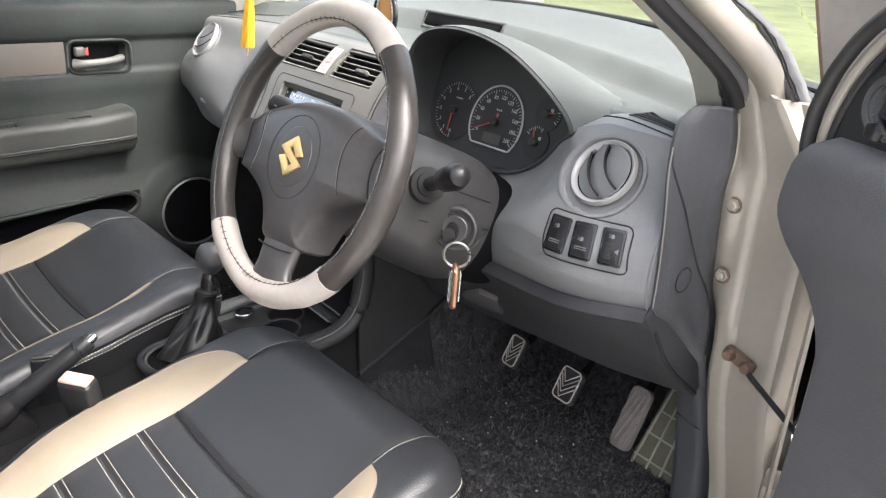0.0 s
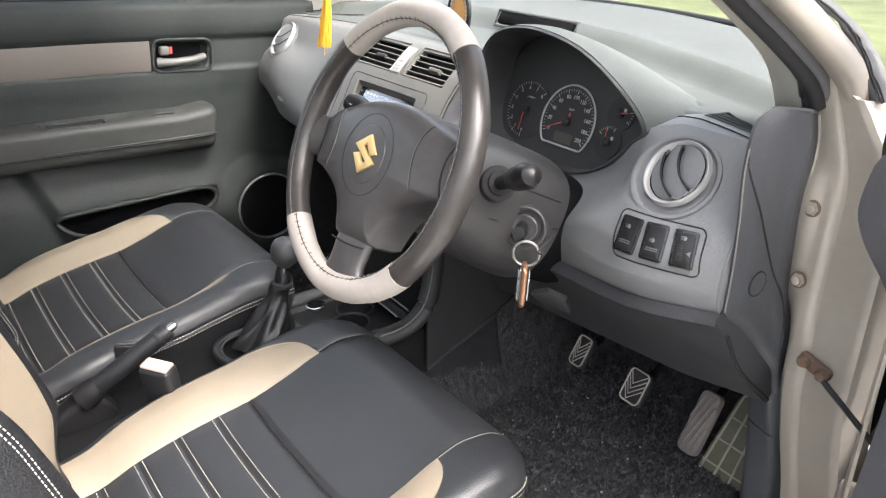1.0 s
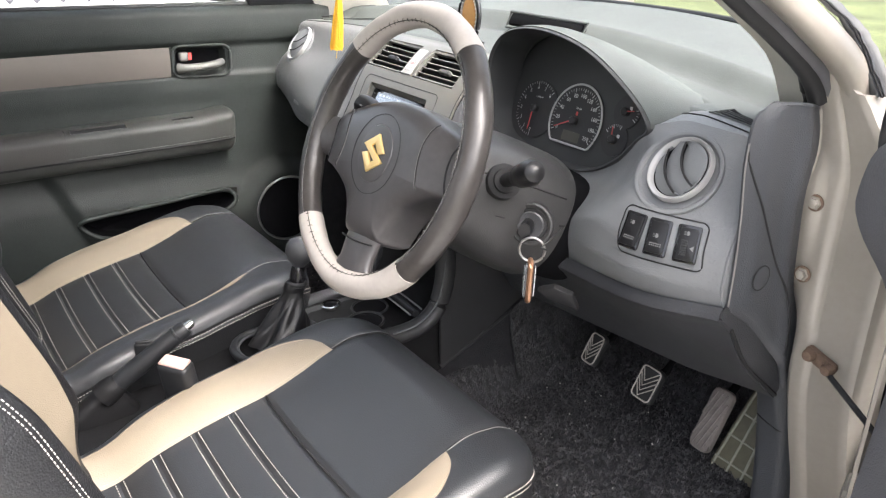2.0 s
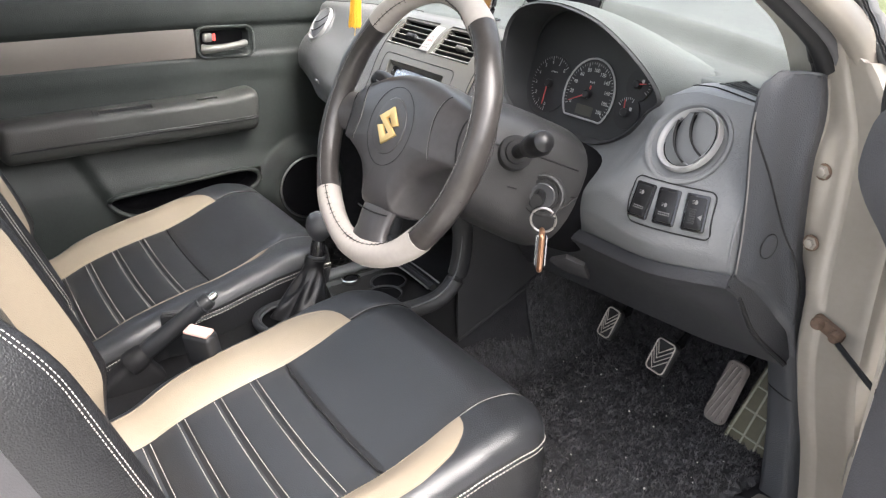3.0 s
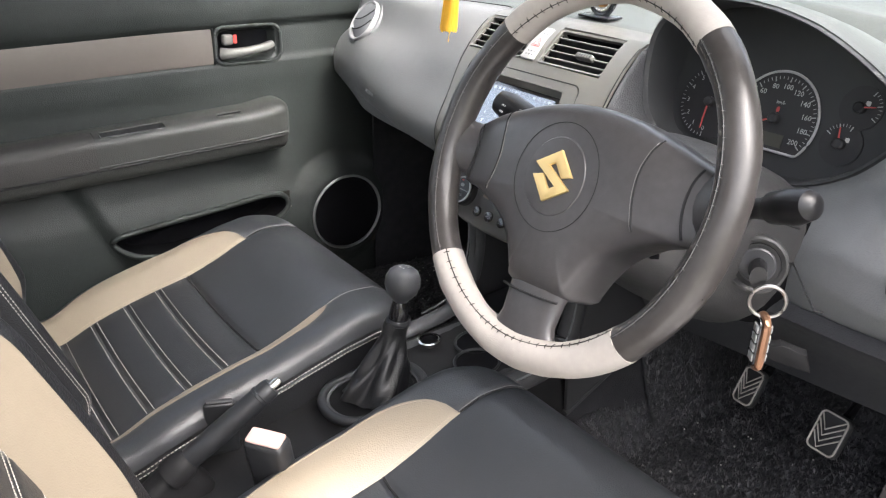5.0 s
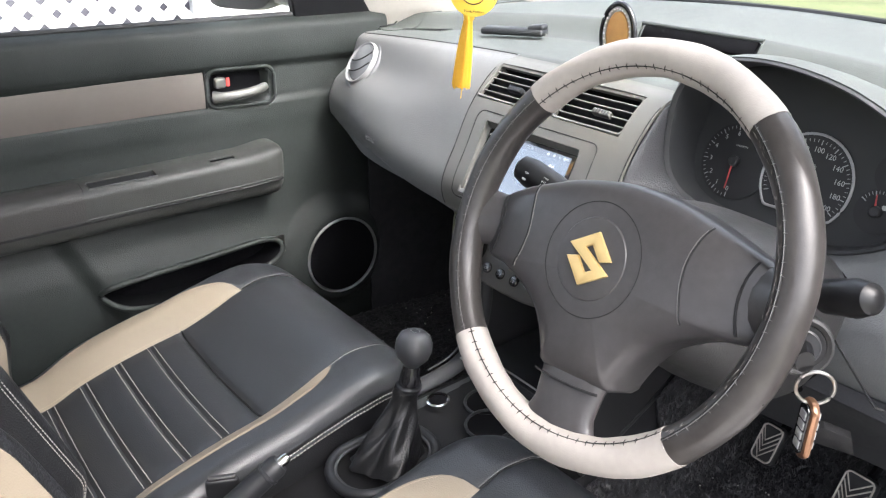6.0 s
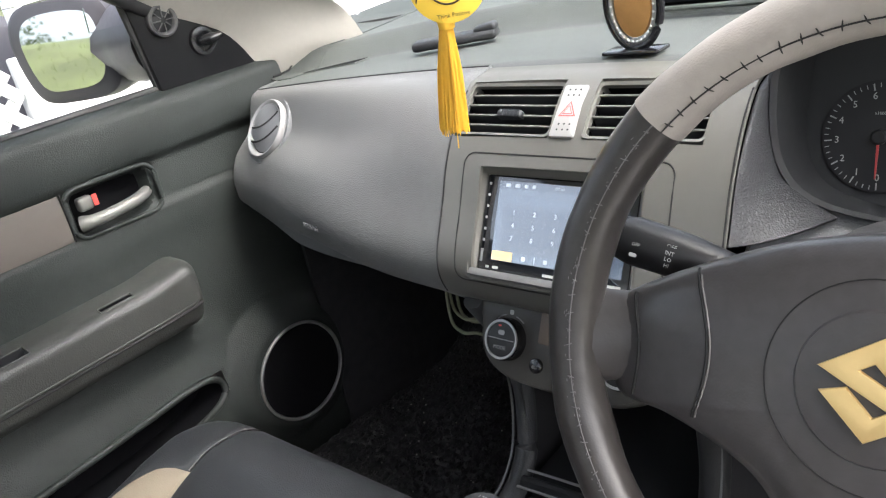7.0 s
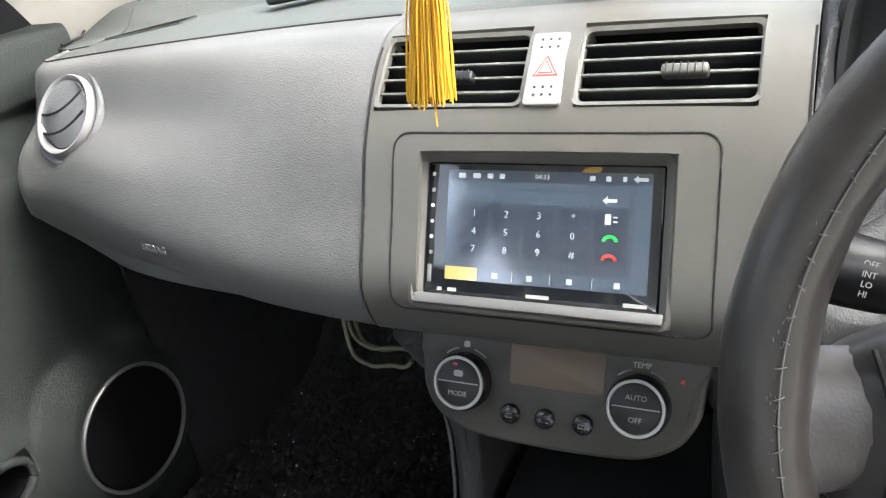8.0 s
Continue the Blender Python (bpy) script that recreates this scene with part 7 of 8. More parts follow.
# pocket lining is black: the shade inside is put into its colour
pk = part("map_pocket", loft([[Vector((door_x(p.y, p.z) - dx, -0.002 + (p.y + 0.002) * k, 0.521 + (p.z - 0.521) * k)) for p in mouth] for dx, k in ((-0.001, 1.0), (0.004, 0.985), (0.020, 0.97), (0.060, 0.95), (0.062, 0.02))], caps=False), "void_black", door, "map pocket mouth, lined black for its inner shade")
part("pocket_rim", tube([Vector((door_x(p.y, p.z) + 0.0005, p.y, p.z)) for p in mouth], 0.0056, 10, closed=True), "shaded_door_plastic", pk, "smooth rounded rim")
part("door_skin", sheet(lambda y, z: Vector((-0.80 - 0.03 * math.sin((z - 0.3) * 4.2), y, z)), lin(-0.95, 0.44, 12), lin(0.30, 0.948, 12), 0.01), "body_paint", door, "beige outer skin")
part("trim_strip", sheet(lambda y, z: Vector((-0.6655 + 0.0028 * math.sin((z - 0.828) / 0.066 * math.pi), y, z + 0.06 * min(0, y + 0.05) * (0.25 if z > 0.86 else 0.22))), lin(-0.90, 0.0525, 30), lin(0.829, 0.8945, 8), 0.004), "trim_taupe", door, "satin taupe trim strip")
part("strip_end", rbox(0.004, 0.0016, 0.068, pose(-0.664, 0.0545, 0.862), 0.0005), "seam_dark", door)
ring = [Vector((-0.6640, 0.125 + a, 0.861 + b - 0.02 * a)) for a, b in rrect(0.136, 0.070, 0.020, 7)]
hbz = part("handle_bezel", tube(ring, 0.0036, 10, closed=True), "shaded_door_plastic", door, "grey bezel of the inner door handle")
# black plate gives the shade at the bottom of the well
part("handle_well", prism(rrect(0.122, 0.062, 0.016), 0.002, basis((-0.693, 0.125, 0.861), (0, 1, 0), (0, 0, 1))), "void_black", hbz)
part("lever", tube(through_points([(-0.666, 0.070, 0.847), (-0.656, 0.086, 0.848), (-0.652, 0.115, 0.850), (-0.654, 0.150, 0.853), (-0.664, 0.174, 0.857)], 16), [0.0115, 0.0118, 0.0108, 0.0098, 0.0092, 0.0090, 0.0088, 0.0086, 0.0085, 0.0085, 0.0086, 0.0086, 0.0086, 0.0085, 0.0082, 0.0075], 12), "handle_silver", hbz, "satin chrome pull lever")
part("lock_tab", rbox(0.014, 0.022, 0.020, pose(-0.664, 0.083, 0.873, 0, 0, 8), 0.005, 3), "handle_silver", hbz, "silver lock tab")
part("lock_mark", rbox(0.0016, 0.007, 0.016, pose(-0.6582, 0.0965, 0.874), 0.0006), "print_red", hbz, "red mark")
# armrest
def armrest(y, b):
    f = (1 - max(0.0, (-0.365 - y) / 0.030) ** 2.5) * (1 - max(0.0, (y - 0.156) / 0.026) ** 3)
    f = max(0.0, f)
    top = 0.727 + 0.012 * (y + 0.35) / 0.5
    dep = 0.070 * (0.25 + 0.75 * f ** 0.5)
    a = b * math.pi
    x = -0.668 + dep * math.sin(a) ** 0.40
    c = math.copysign(abs(math.cos(a)) ** 0.72, math.cos(a))
    z = top - 0.018 + (0.026 * c if c > 0 else 0.068 * c) * (0.55 + 0.45 * f) + 0.007 * smooth01(0.09, 0.16, y) * smooth01(0.75, 0.30, b)
    return Vector((x, y, z))
RECESS = ((-0.186, -0.070, 0.065, 0.225), (0.030, 0.080, 0.105, 0.190))
def in_recess(y, b, g=0.0):
    return any(ya - g < y < yb + g and ba - g * 3 < b < bb + g * 3 for ya, yb, ba, bb in RECESS)
arm_ys = steps([-0.395, -0.186, -0.070, 0.030, 0.080, 0.182], 0.008)
arm_bs = steps([0, 0.065, 0.105, 0.190, 0.225, 1.0], 0.020)
part("armrest_pad", sheet(lambda y, b: armrest(y, b) + Vector((0.0008, 0, 0.0012)), lin(-0.394, -0.198, 24), lin(0.02, 0.61, 18), 0.001), "arm_taupe", door, "brownish soft rear pad")
arm = part("armrest", sheet(armrest, arm_ys, arm_bs, keep=lambda y, b: not in_recess(y, b)), "arm_plastic", door, "moulded armrest with pull recess")
for (ya, yb, ba, bb), nm in zip(RECESS, ("pull_recess", "switch_slot")):
    loop = [(ya + (yb - ya) * f, ba) for f in lin(0, 1, 14)] + [(yb, ba + (bb - ba) * f) for f in lin(0, 1, 6)][1:] + [(yb - (yb - ya) * f, bb) for f in lin(0, 1, 14)][1:] + [(ya, bb - (bb - ba) * f) for f in lin(0, 1, 6)][1:-1]
    # recess walls are coloured darker than the armrest for the shade inside
    part(nm, loft([[armrest(y, b) + Vector((0, 0, dz)) for y, b in loop] for dz in (0.0, -0.011, -0.022)] + [[armrest((y - (ya + yb) / 2) * 0.1 + (ya + yb) / 2, (b - (ba + bb) / 2) * 0.1 + (ba + bb) / 2) + Vector((0, 0, -0.0225)) for y, b in loop]], caps=False), "dark_plastic" if nm == "pull_recess" else "void_black", arm, "shallow finger recess, darkened inside for shade" if nm == "pull_recess" else "narrow slot, blackened inside for shade")
    if nm == "pull_recess":
        part("recess_hole", rbox(0.018, 0.022, 0.008, Matrix.Translation(armrest(yb - 0.012, (ba + bb) / 2) + Vector((0, 0, -0.0190))), 0.0018), "void_black", arm, "dark hole at the recess end")
    part("recess_rim", tube([armrest(y, b) for y, b in loop], 0.0014, 6, closed=True), "arm_plastic", arm)
part("armrest_joint", tube([armrest(y, 0.62) + Vector((0.0016, 0, -0.0004)) for y in lin(-0.37, 0.168, 40)], 0.0021, 6), "seam_dark", arm)
part("armrest_joint", tube([armrest(-0.196 - 0.008 * b, b) + Vector((0.0003, 0, 0.0006)) for b in lin(0.05, 0.62, 20)], 0.0013, 6), "seam_dark", arm)
part("armrest_edge", tube([armrest(y, 0.595) + Vector((0.0004, 0, 0)) for y in lin(-0.37, 0.168, 40)], 0.0014, 6), "arm_plastic", arm)
# speaker
msp = basis((-0.615, 0.303, 0.487), (0, 1, 0), (0, 0, 1))
spk = part("speaker", lathe([(0.0850, -0.008), (0.0850, 0.002), (0.0832, 0.0040), (0.0808, 0.0030), (0.080, -0.001)], 64, msp), "satin_silver", door, "round door speaker with a grey ring")
part("speaker_cloth", lathe([(0.0795, -0.002), (0.078, 0.0012), (0.04, 0.0035), (0.001, 0.0042)], 48, msp), "void_black", spk, "black speaker cloth")
# window frame and glass
part("belt_seal", tube([Vector((-0.688, y, 0.982)) for y in lin(-0.94, 0.42, 12)], 0.006, 8), "rubber", door, "black window seal")
gl = part("window_glass", sheet(lambda y, f: Vector((-0.700 + 0.10 * f ** 1.3, y - 0.0 * f, 0.975 + 0.47 * f)), lin(-0.76, 0.30, 10), lin(0, 1, 10), 0.004, keep=lambda y, f: y < 0.36 - 0.62 * f), "glass", door, "clear side window")
gl.visible_shadow = False
sail = [(0.252, 0.976), (0.425, 0.976), (0.405, 1.01), (0.360, 1.065), (0.300, 1.125), (0.255, 1.157), (0.228, 1.156)]
sl = part("mirror_sail", prism([(y, z) for y, z in sail], 0.016, basis((-0.690, 0, 0), (0, 1, 0), (0, 0, 1)), 0.004), "sail_black", door, "black corner panel with a tweeter")
mtw = basis((-0.672, 0.283, 1.073), (0, 1, 0), (0, 0, 1))
tw = part("tweeter", lathe([(0.0235, -0.002), (0.0230, 0.006), (0.0205, 0.0085), (0.0175, 0.006), (0.0165, 0.001)], 32, mtw), "satin_dark", sl, "dull silver-ringed tweeter")
part("tweeter_cone", lathe([(0.0166, 0.001), (0.010, 0.003), (0.004, 0.006), (0.0005, 0.0065)], 24, mtw), "dark_plastic", tw)
for i in range(8):
    a = math.pi * 2 * i / 8
    part("tweeter_rib", tube([mtw @ Vector((0.004 * math.cos(a), 0.004 * math.sin(a), 0.0062)), mtw @ Vector((0.0175 * math.cos(a), 0.0175 * math.sin(a), 0.0060))], 0.0009, 5), "satin_dark", tw)
mkn = basis((-0.672, 0.338, 1.031), (0, 1, 0), (0, 0, 1))
kn = part("mirror_adjuster", lathe([(0.0215, -0.002), (0.0205, 0.004), (0.015, 0.005), (0.0135, 0.001), (0.001, 0.0)], 28, mkn), "gloss_black", sl, "round mirror adjuster")
part("adjuster_stick", tube([mkn @ Vector((0, 0, 0)), mkn @ Vector((0.006, 0.002, 0.018)), mkn @ Vector((0.020, 0.004, 0.024))], [0.010, 0.008, 0.0042], 12), "gloss_black", kn)
part("frame_bar", tube([Vector((-0.688, 0.255, 0.976)), Vector((-0.680, 0.226, 1.156))], 0.006, 8), "rubber", door)
part("window_frame", tube(pillar_path(-1, (0.004, -0.016, 0.010)), 0.013, 10), "rubber", door, "black window frame")

# outside mirror on the passenger's door
mir = thing("wing_mirror", (-0.85, 0.30, 1.03), "grey wing mirror reflecting grass and trees", "wing mirror")
mmir = basis((-0.912, 0.245, 1.047), (0.89, 0.45, 0), (-0.05, 0.10, 1))
def mirror_out(k, n=40):
    pts_ = [(-0.088, 0.010), (-0.080, 0.055), (-0.040, 0.072), (0.040, 0.070), (0.078, 0.050), (0.082, -0.020), (0.062, -0.060), (0.0, -0.068), (-0.062, -0.058)]
    return [(p.x * k, p.y * k) for p in through_points([Vector((x, y, 0)) for x, y in pts_], n, True)]
housing = loft([[mmir @ Vector((x * k, y * k, h)) for x, y in mirror_out(1.0)] for k, h in ((1.04, 0.008), (1.15, 0.002), (1.16, -0.03), (1.05, -0.075), (0.72, -0.105), (0.25, -0.115))])
part("housing", housing, "mirror_shell", mir, "grey mirror housing")
part("mirror_glass", prism(mirror_out(0.86), 0.003, mmir @ pose(0, 0, 0.0065)), "mirror_glass", mir, "clear mirror glass", smooth=False)
part("mirror_foot", tube([mmir @ Vector((0.040, 0.0, -0.05)), mmir @ Vector((0.105, 0.0, -0.04)), Vector((-0.76, 0.300, 1.050)), Vector((-0.700, 0.300, 1.045))], [0.055, 0.066, 0.064, 0.060], 18, flat=1.0), "mirror_shell", mir)

# ---------------------------------------------------------------- driver's door, swung open
opened = thing("driver_door", (0.85, 0.42, 0.36), "open driver door with grey inner panel and black window frame", "car door")
MD = pose(0.812, 0.400, 0, 0, 0, 0) @ Matrix.Rotation(radians(66), 4, "Z")
# local: -y runs along the door away from the hinges, -x is its inner side


def odoor(t, z):
    edge = curve([0.34, 0.50, 0.66, 0.74, 0.80, 0.835, 0.875, 0.912, 0.942, 0.980, 1.006, 1.027], [0.104, 0.108, 0.112, 0.114, 0.118, 0.113, 0.093, 0.064, 0.050, 0.055, 0.072, 0.118], z)
    y = -(edge + (1.05 - edge) * t)
    bul = curve([0.34, 0.45, 0.60, 0.75, 0.86, 0.93, 0.995, 1.017, 1.027], [0.085, 0.105, 0.105, 0.100, 0.114, 0.132, 0.130, 0.116, 0.085], z)
    x = -(bul * (0.5 + 0.5 * smooth01(0.0, 0.025, t)))
    return MD @ Vector((x, y, z))
part("inner_panel", sheet(odoor, steps([0, 0.08, 1], 0.012)[:10] + lin(0.12, 1, 30), lin(0.34, 1.027, 64), 0.006), "door_open_plastic", opened, "grey moulded inner panel")
part("outer_skin", sheet(lambda t, z: MD @ Vector((0.0 + 0.02 * math.sin((z - 0.3) * 4), -0.02 - 1.05 * t, z)), lin(0, 1, 20), lin(0.32, 1.02, 16), 0.006), "body_paint", opened, "beige outer skin")
part("front_edge", sheet(lambda s, z: MD @ Vector((-0.045 * s, -0.015 - 0.05 * s, z)), lin(0, 1, 5), lin(0.33, 1.02, 14), 0.004), "body_paint", opened, "beige painted door edge")
edge_paint = [(0.003, 0.970), (-0.004, 1.038), (-0.027, 1.090), (-0.041, 1.122), (-0.040, 1.170), (0.050, 1.230), (0.220, 1.320), (0.220, 1.000)]
part("frame_shell", prism(edge_paint, 0.004, MD @ basis((-0.034, 0, 0), (0, -1, 0), (0, 0, 1)), 0.001), "frame_paint", opened, "dull painted outer door frame", smooth=False)
part("shell_edge", tube([MD @ Vector((-0.034, -a, b)) for a, b in edge_paint[:5]], 0.0050, 8), "rust", opened, "stained leading edge of the door")
door_n = tuple(MD.to_3x3() @ Vector((1, 0, 0)))
fpath = [p + Vector((0, -0.007, -0.002)) for p in through_points([(-0.095, -0.075, 0.945), (-0.112, -0.072, 0.985), (-0.115, -0.070, 1.015), (-0.116, -0.075, 1.045), (-0.118, -0.094, 1.086), (-0.122, -0.132, 1.127), (-0.130, -0.225, 1.19), (-0.145, -0.45, 1.36), (-0.15, -0.75, 1.46), (-0.15, -1.02, 1.43), (-0.09, -1.06, 1.02)], 60)]
part("window_frame", tube([MD @ p for p in fpath], 0.0068, 12, flat=1.2, up=door_n), "rubber", opened, "black window frame")
part("frame_paint", tube([MD @ (p + Vector((0.004, -0.0135, -0.008))) for p in fpath], 0.0055, 10, up=door_n), "body_paint", opened, "beige inner frame edge")
part("frame_seal", tube([MD @ (p + Vector((0.006, -0.0215, -0.013))) for p in fpath], 0.0042, 10, up=door_n), "rubber", opened, "black inner seal")
wgl = part("window_glass", sheet(lambda t, f: MD @ Vector((-0.03 - 0.09 * f, -0.30 - 0.72 * t, 1.03 + 0.40 * f)), lin(0, 1, 8), lin(0, 1, 8), 0.004, keep=lambda t, f: t > 0.45 * (f - 0.5)), "glass", opened, "clear window")
wgl.visible_shadow = False
sail2 = [(0.100, 0.995), (0.330, 0.995), (0.330, 1.225), (0.260, 1.180), (0.165, 1.118), (0.118, 1.065)]
ms2 = MD @ basis((-0.105, 0, 0), (0, -1, 0), (0, 0, 1))
s2 = part("mirror_sail", prism([(a, b) for a, b in sail2], 0.016, ms2 @ pose(0, 0, -0.008), 0.003), "dark_plastic", opened, "black corner panel with a tweeter")
mt2 = MD @ basis((-0.116, -0.168, 1.055), (0, -1, 0), (0, 0, 1))
part("tweeter", lathe([(0.026, -0.002), (0.0255, 0.007), (0.022, 0.010), (0.018, 0.006), (0.001, 0.002)], 32, mt2), "end_plastic", s2, "dark grey round tweeter")
part("adjuster_ring", lathe([(0.0285, -0.002), (0.0280, 0.008), (0.0255, 0.011), (0.0205, 0.010), (0.0190, 0.004)], 36, mt2), "knob_plastic", s2, "grey ring")
part("adjuster_stick", tube([mt2 @ Vector((0, 0, 0)), mt2 @ Vector((-0.002, -0.010, 0.005)), mt2 @ Vector((-0.005, -0.019, 0.008)), mt2 @ Vector((-0.007, -0.026, 0.009)), mt2 @ Vector((-0.008, -0.030, 0.009))], [0.010, 0.008, 0.010, 0.009, 0.004], 14), "stalk_black", s2)
dm = thing("driver_wing_mirror", MD @ Vector((0.05, -0.20, 1.00)), "beige wing mirror with a dark foot on the open door", "wing mirror")
mdm = MD @ pose(0.115, -0.205, 1.075, 0, 0, -8)
shell_ = []
for k, yy in ((0.15, 0.075), (0.70, 0.066), (0.95, 0.040), (1.0, 0.0), (0.98, -0.020)):
    shell_.append([mdm @ Vector((0.095 * k * math.copysign(abs(math.cos(a)) ** 0.7, math.cos(a)), yy, 0.066 * k * math.copysign(abs(math.sin(a)) ** 0.7, math.sin(a)))) for a in [2 * math.pi * q / 32 for q in range(32)]])
part("housing", loft(shell_), "body_paint", dm, "beige rounded housing")
part("mirror_glass", loft([[mdm @ Vector((0.086 * math.copysign(abs(math.cos(a)) ** 0.7, math.cos(a)), yy, 0.058 * math.copysign(abs(math.sin(a)) ** 0.7, math.sin(a)))) for a in [2 * math.pi * q / 32 for q in range(32)]] for yy in (-0.019, -0.0225)]), "mirror_glass", dm, "mirror glass")
part("foot", tube([mdm @ Vector((-0.080, 0.010, -0.045)), MD @ Vector((0.020, -0.195, 1.015)), MD @ Vector((-0.015, -0.19, 1.005))], [0.024, 0.024, 0.030], 12, flat=0.7), "rubber", dm, "black foot")
for z in (0.52, 0.835):
    part("hinge", rbox(0.05, 0.05, 0.055, pose(0.842, 0.405, z, 0, 0, 20), 0.008), "body_paint", opened)

# ---------------------------------------------------------------- outside
gr = tagged(new("ground"), "dry green lawn with pale concrete yard", "ground", kind="structure")
part("lawn", sheet(lambda x, y: Vector((x, y, 0.06 * noise.noise(Vector((x * 0.3, y * 0.3, 0))) - 0.03 + 3.0 * smooth01(-4, -16, y) * smooth01(4, -2, x))), [-600, -120] + lin(-40, 40, 60) + [120, 600], [-600, -120] + lin(-40, 40, 60) + [120, 600]), "grass", gr, "lawn")
part("yard", sheet(lambda x, y: Vector((x, y, 0.035 + 0.004 * noise.noise(Vector((x, y, 0)) * 2))), lin(-1.6, 3.2, 24), lin(-3.4, 7.0, 40), 0.06), "concrete", gr, "pale concrete yard")
rng = random.Random(11)
bm = bmesh.new()
for _ in range(9000):
    x, y = rng.uniform(-12, -1.7) if rng.random() < 0.7 else rng.uniform(-1.7, 4), rng.uniform(-14, 6)
    if x > -1.6 and -3.4 < y < 7.1:
        y = rng.uniform(7.2, 14)
    h, a, w = rng.uniform(0.04, 0.12), rng.uniform(0, 6.28), rng.uniform(0.004, 0.010)
    d = Vector((math.cos(a), math.sin(a), 0))
    p = Vector((x, y, 3.0 * smooth01(-4, -16, y) * smooth01(4, -2, x) - 0.01))
    b = Vector((-d.y, d.x, 0)) * rng.uniform(-0.04, 0.04)
    v = [bm.verts.new(q) for q in (p - d * w, p + d * w, p + b + Vector((0, 0, h)))]
    bm.faces.new(v)
part("grass_blades", bm, "grass_blade", gr, kind="stuff")


def tree(x, y, h, seed):
    rng = random.Random(seed)
    t = thing("tree", (x, y, 0), "leafy green broad tree beyond the lawn", "tree", "trees")
    bm = bmesh.new()
    limbs = []
    trunk = [Vector((x + 0.1 * math.sin(k * 1.3 + seed), y + 0.1 * math.cos(k + seed), h * 0.55 * k / 5)) for k in range(6)]
    tube(trunk, [0.20, 0.17, 0.15, 0.13, 0.11, 0.08], 10, bm=bm)
    for k in range(9):
        a, s = rng.uniform(0, 6.28), trunk[rng.randint(2, 5)]
        e = s + Vector((math.cos(a), math.sin(a), rng.uniform(0.5, 1.1))) * h * rng.uniform(0.15, 0.30)
        limbs.append(e)
        tube([s, s.lerp(e, 0.5) + Vector((0, 0, 0.1)), e], [0.07, 0.045, 0.02], 7, bm=bm)
    part("trunk", bm, "bark", t)
    bm = bmesh.new()
    for _ in range(2600):
        c = limbs[rng.randint(0, 8)]
        p = c + Vector((rng.gauss(0, 1), rng.gauss(0, 1), rng.gauss(0.2, 0.7))) * h * 0.10
        u = Vector((rng.gauss(0, 1), rng.gauss(0, 1), rng.gauss(0, 1))).normalized()
        w = u.orthogonal().normalized() * rng.uniform(0.04, 0.09)
        u = u * rng.uniform(0.07, 0.15)
        v = [bm.verts.new(q) for q in (p - u, p + w, p + u, p - w)]
        bm.faces.new(v)
    part("crown", bm, "foliage", t, "loose green crown", kind="stuff", smooth=False)


for i, (x, y, h) in enumerate(((-15, -24, 7), (-22, -13, 8), (-9, -30, 7), (-16, 3, 7), (-12, 12, 8), (2, 16, 7), (9, 13, 6), (-4, 19, 8), (14, 4, 7), (12, -10, 7), (6.5, 7.5, 5))):
    tree(x, y, h, i + 1)

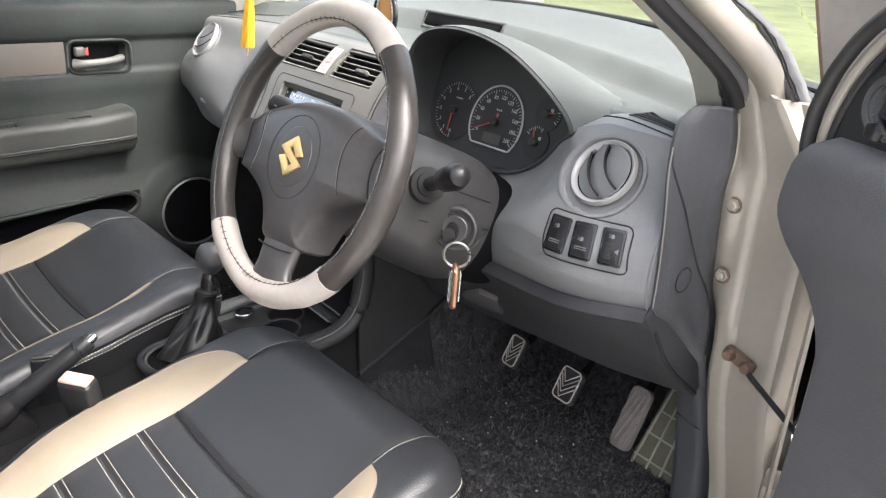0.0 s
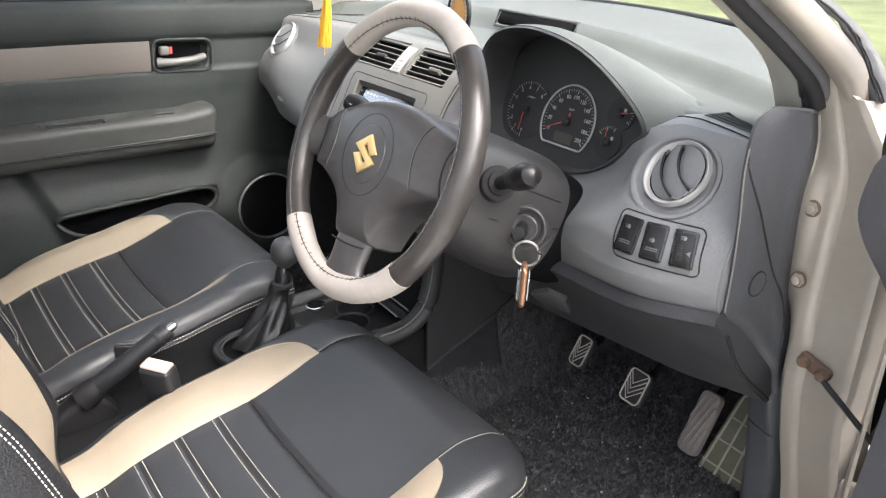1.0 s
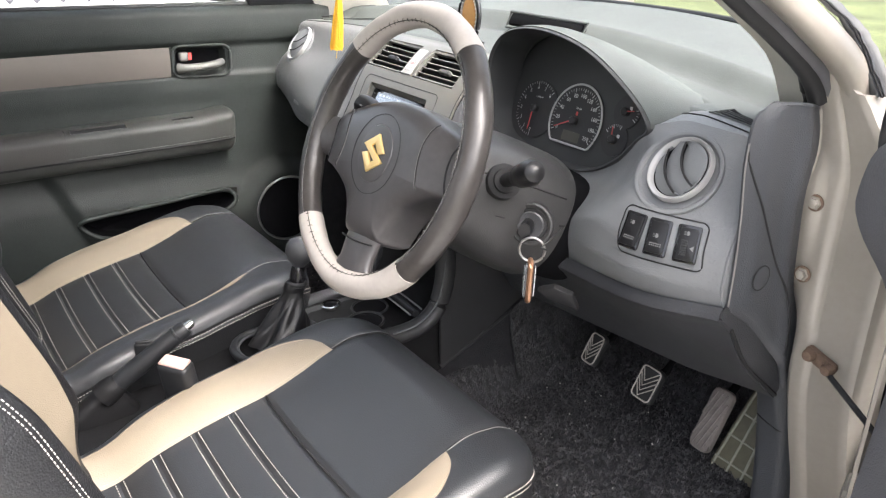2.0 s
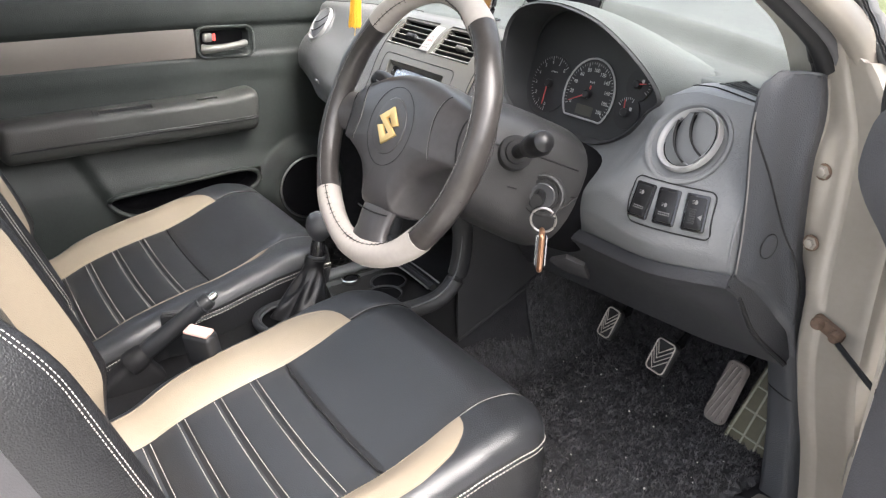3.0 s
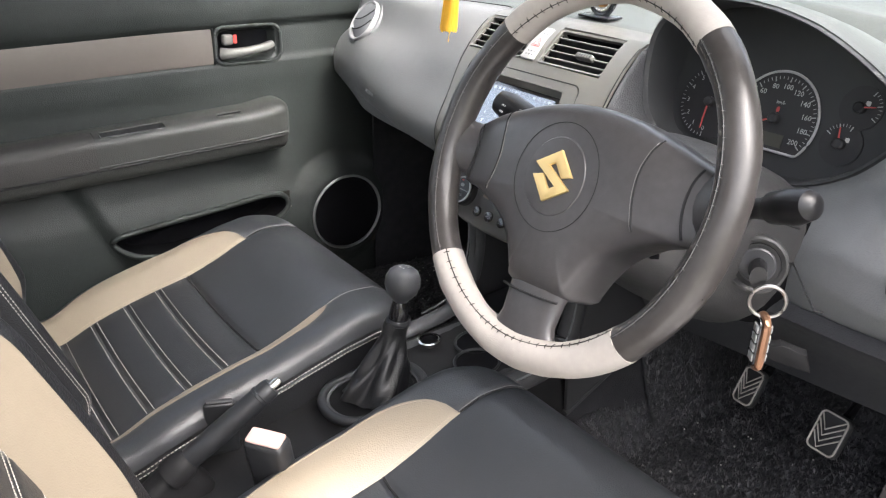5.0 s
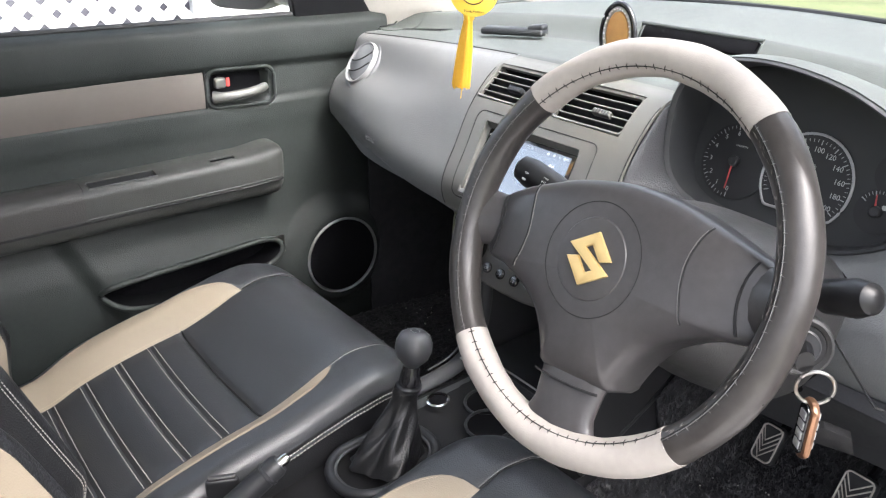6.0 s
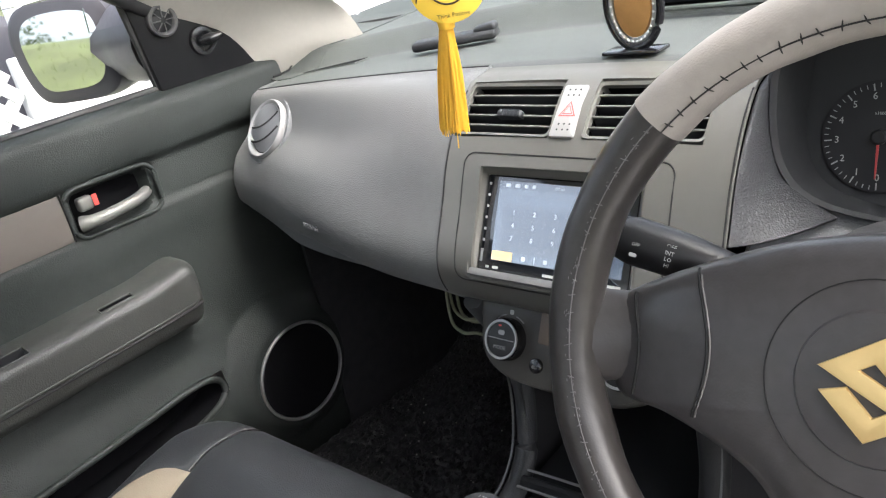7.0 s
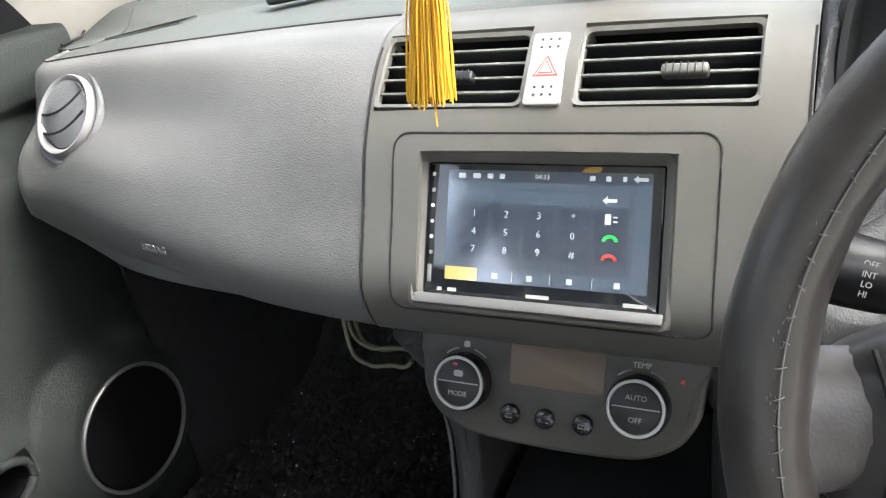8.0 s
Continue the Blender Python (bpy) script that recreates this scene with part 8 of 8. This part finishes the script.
# white trellis fence beside the car
fence = thing("trellis_fence", (-2.5, 0.0, 0.0), "white diagonal trellis fence panel", "fence")
FX = -2.50
def slat_bar(y0, z0, y1, z1, x):
    return prism([(-math.hypot(y1 - y0, z1 - z0) / 2, -0.0215), (math.hypot(y1 - y0, z1 - z0) / 2, -0.0215), (math.hypot(y1 - y0, z1 - z0) / 2, 0.0215), (-math.hypot(y1 - y0, z1 - z0) / 2, 0.0215)], 0.008,
                 basis((x, (y0 + y1) / 2, (z0 + z1) / 2), (0, y1 - y0, z1 - z0), (0, -(z1 - z0), y1 - y0)), 0.0015)
k = -2.6
while k < 1.60:
    for sg, x in ((1, FX), (-1, FX + 0.009)):
        y0, y1 = k, k + sg * 0.87
        z0, z1 = 0.05, 0.92
        lo, hi = min(y0, y1), max(y0, y1)
        f0, f1 = 0.0, 1.0
        if hi > 0.74:
            lim = (0.74 - y0) / (y1 - y0)
            if sg > 0:
                f1 = min(1, lim)
            else:
                f0 = max(0, lim)
        if f1 - f0 > 0.05:
            part("slat", slat_bar(y0 + (y1 - y0) * f0, z0 + (z1 - z0) * f0, y0 + (y1 - y0) * f1, z0 + (z1 - z0) * f1, x), "white_paint", fence, smooth=False)
    k += 0.098
part("post", rbox(0.09, 0.09, 0.95, pose(-2.5, 0.80, 0.48), 0.008), "white_paint", fence)
wall = tagged(new("wall_white"), "white painted low garden wall", "wall", kind="structure")
part("wall_block", rbox(0.14, 2.6, 1.25, pose(-2.62, 2.16, 0.60), 0.012), "white_paint", wall, "white painted wall")
part("wall_cap", rbox(0.20, 2.64, 0.06, pose(-2.62, 2.16, 1.255), 0.012), "white_paint", wall)

# a grey car parked beyond the fence
pc = thing("parked_car", (-3.75, -0.2, 0), "grey parked car behind the trellis fence", "car")
prof = [(-2.1, 0.35), (-2.1, 0.80), (-1.7, 0.98), (-1.2, 1.02), (-0.7, 1.42), (0.5, 1.46), (1.2, 1.08), (2.0, 0.92), (2.1, 0.70), (2.1, 0.35)]
rings = []
for xx, k in ((-0.84, 0.95), (-0.80, 0.99), (0, 1.0), (0.80, 0.99), (0.84, 0.95)):
    rings.append([Vector((-3.75 + xx * (1 - 0.16 * max(0, z - 0.95) / 0.5), -0.2 + y * k, 0.35 + (z - 0.35) * k)) for y, z in prof])
part("body", loft(rings), "car_grey", pc, "grey car body", smooth=True)
for ya, yb, in ((-1.0, -0.15), (-0.05, 0.72)):
    part("side_window", prism([(ya, 1.03), (yb, 1.03), (yb - (0.28 if yb > 0.5 else 0), 1.38), (ya + (0.30 if ya < -0.9 else 0), 1.36)], 0.02, basis((-3.005, -0.2, 0), (0, 1, 0), (0.2, 0, 1))), "car_glass", pc, smooth=False)
for yy in (-1.35, 1.35):
    wl = part("wheel", lathe([(0.30, -0.09), (0.31, -0.02), (0.31, 0.08), (0.27, 0.10), (0.20, 0.10)], 32, basis((-2.95, -0.2 + yy, 0.31), (0, 1, 0), (0, 0, 1))), "rubber", pc)
    part("rim", lathe([(0.20, 0.06), (0.19, 0.10), (0.05, 0.085), (0.001, 0.09)], 24, basis((-2.95, -0.2 + yy, 0.31), (0, 1, 0), (0, 0, 1))), "satin_silver", wl)
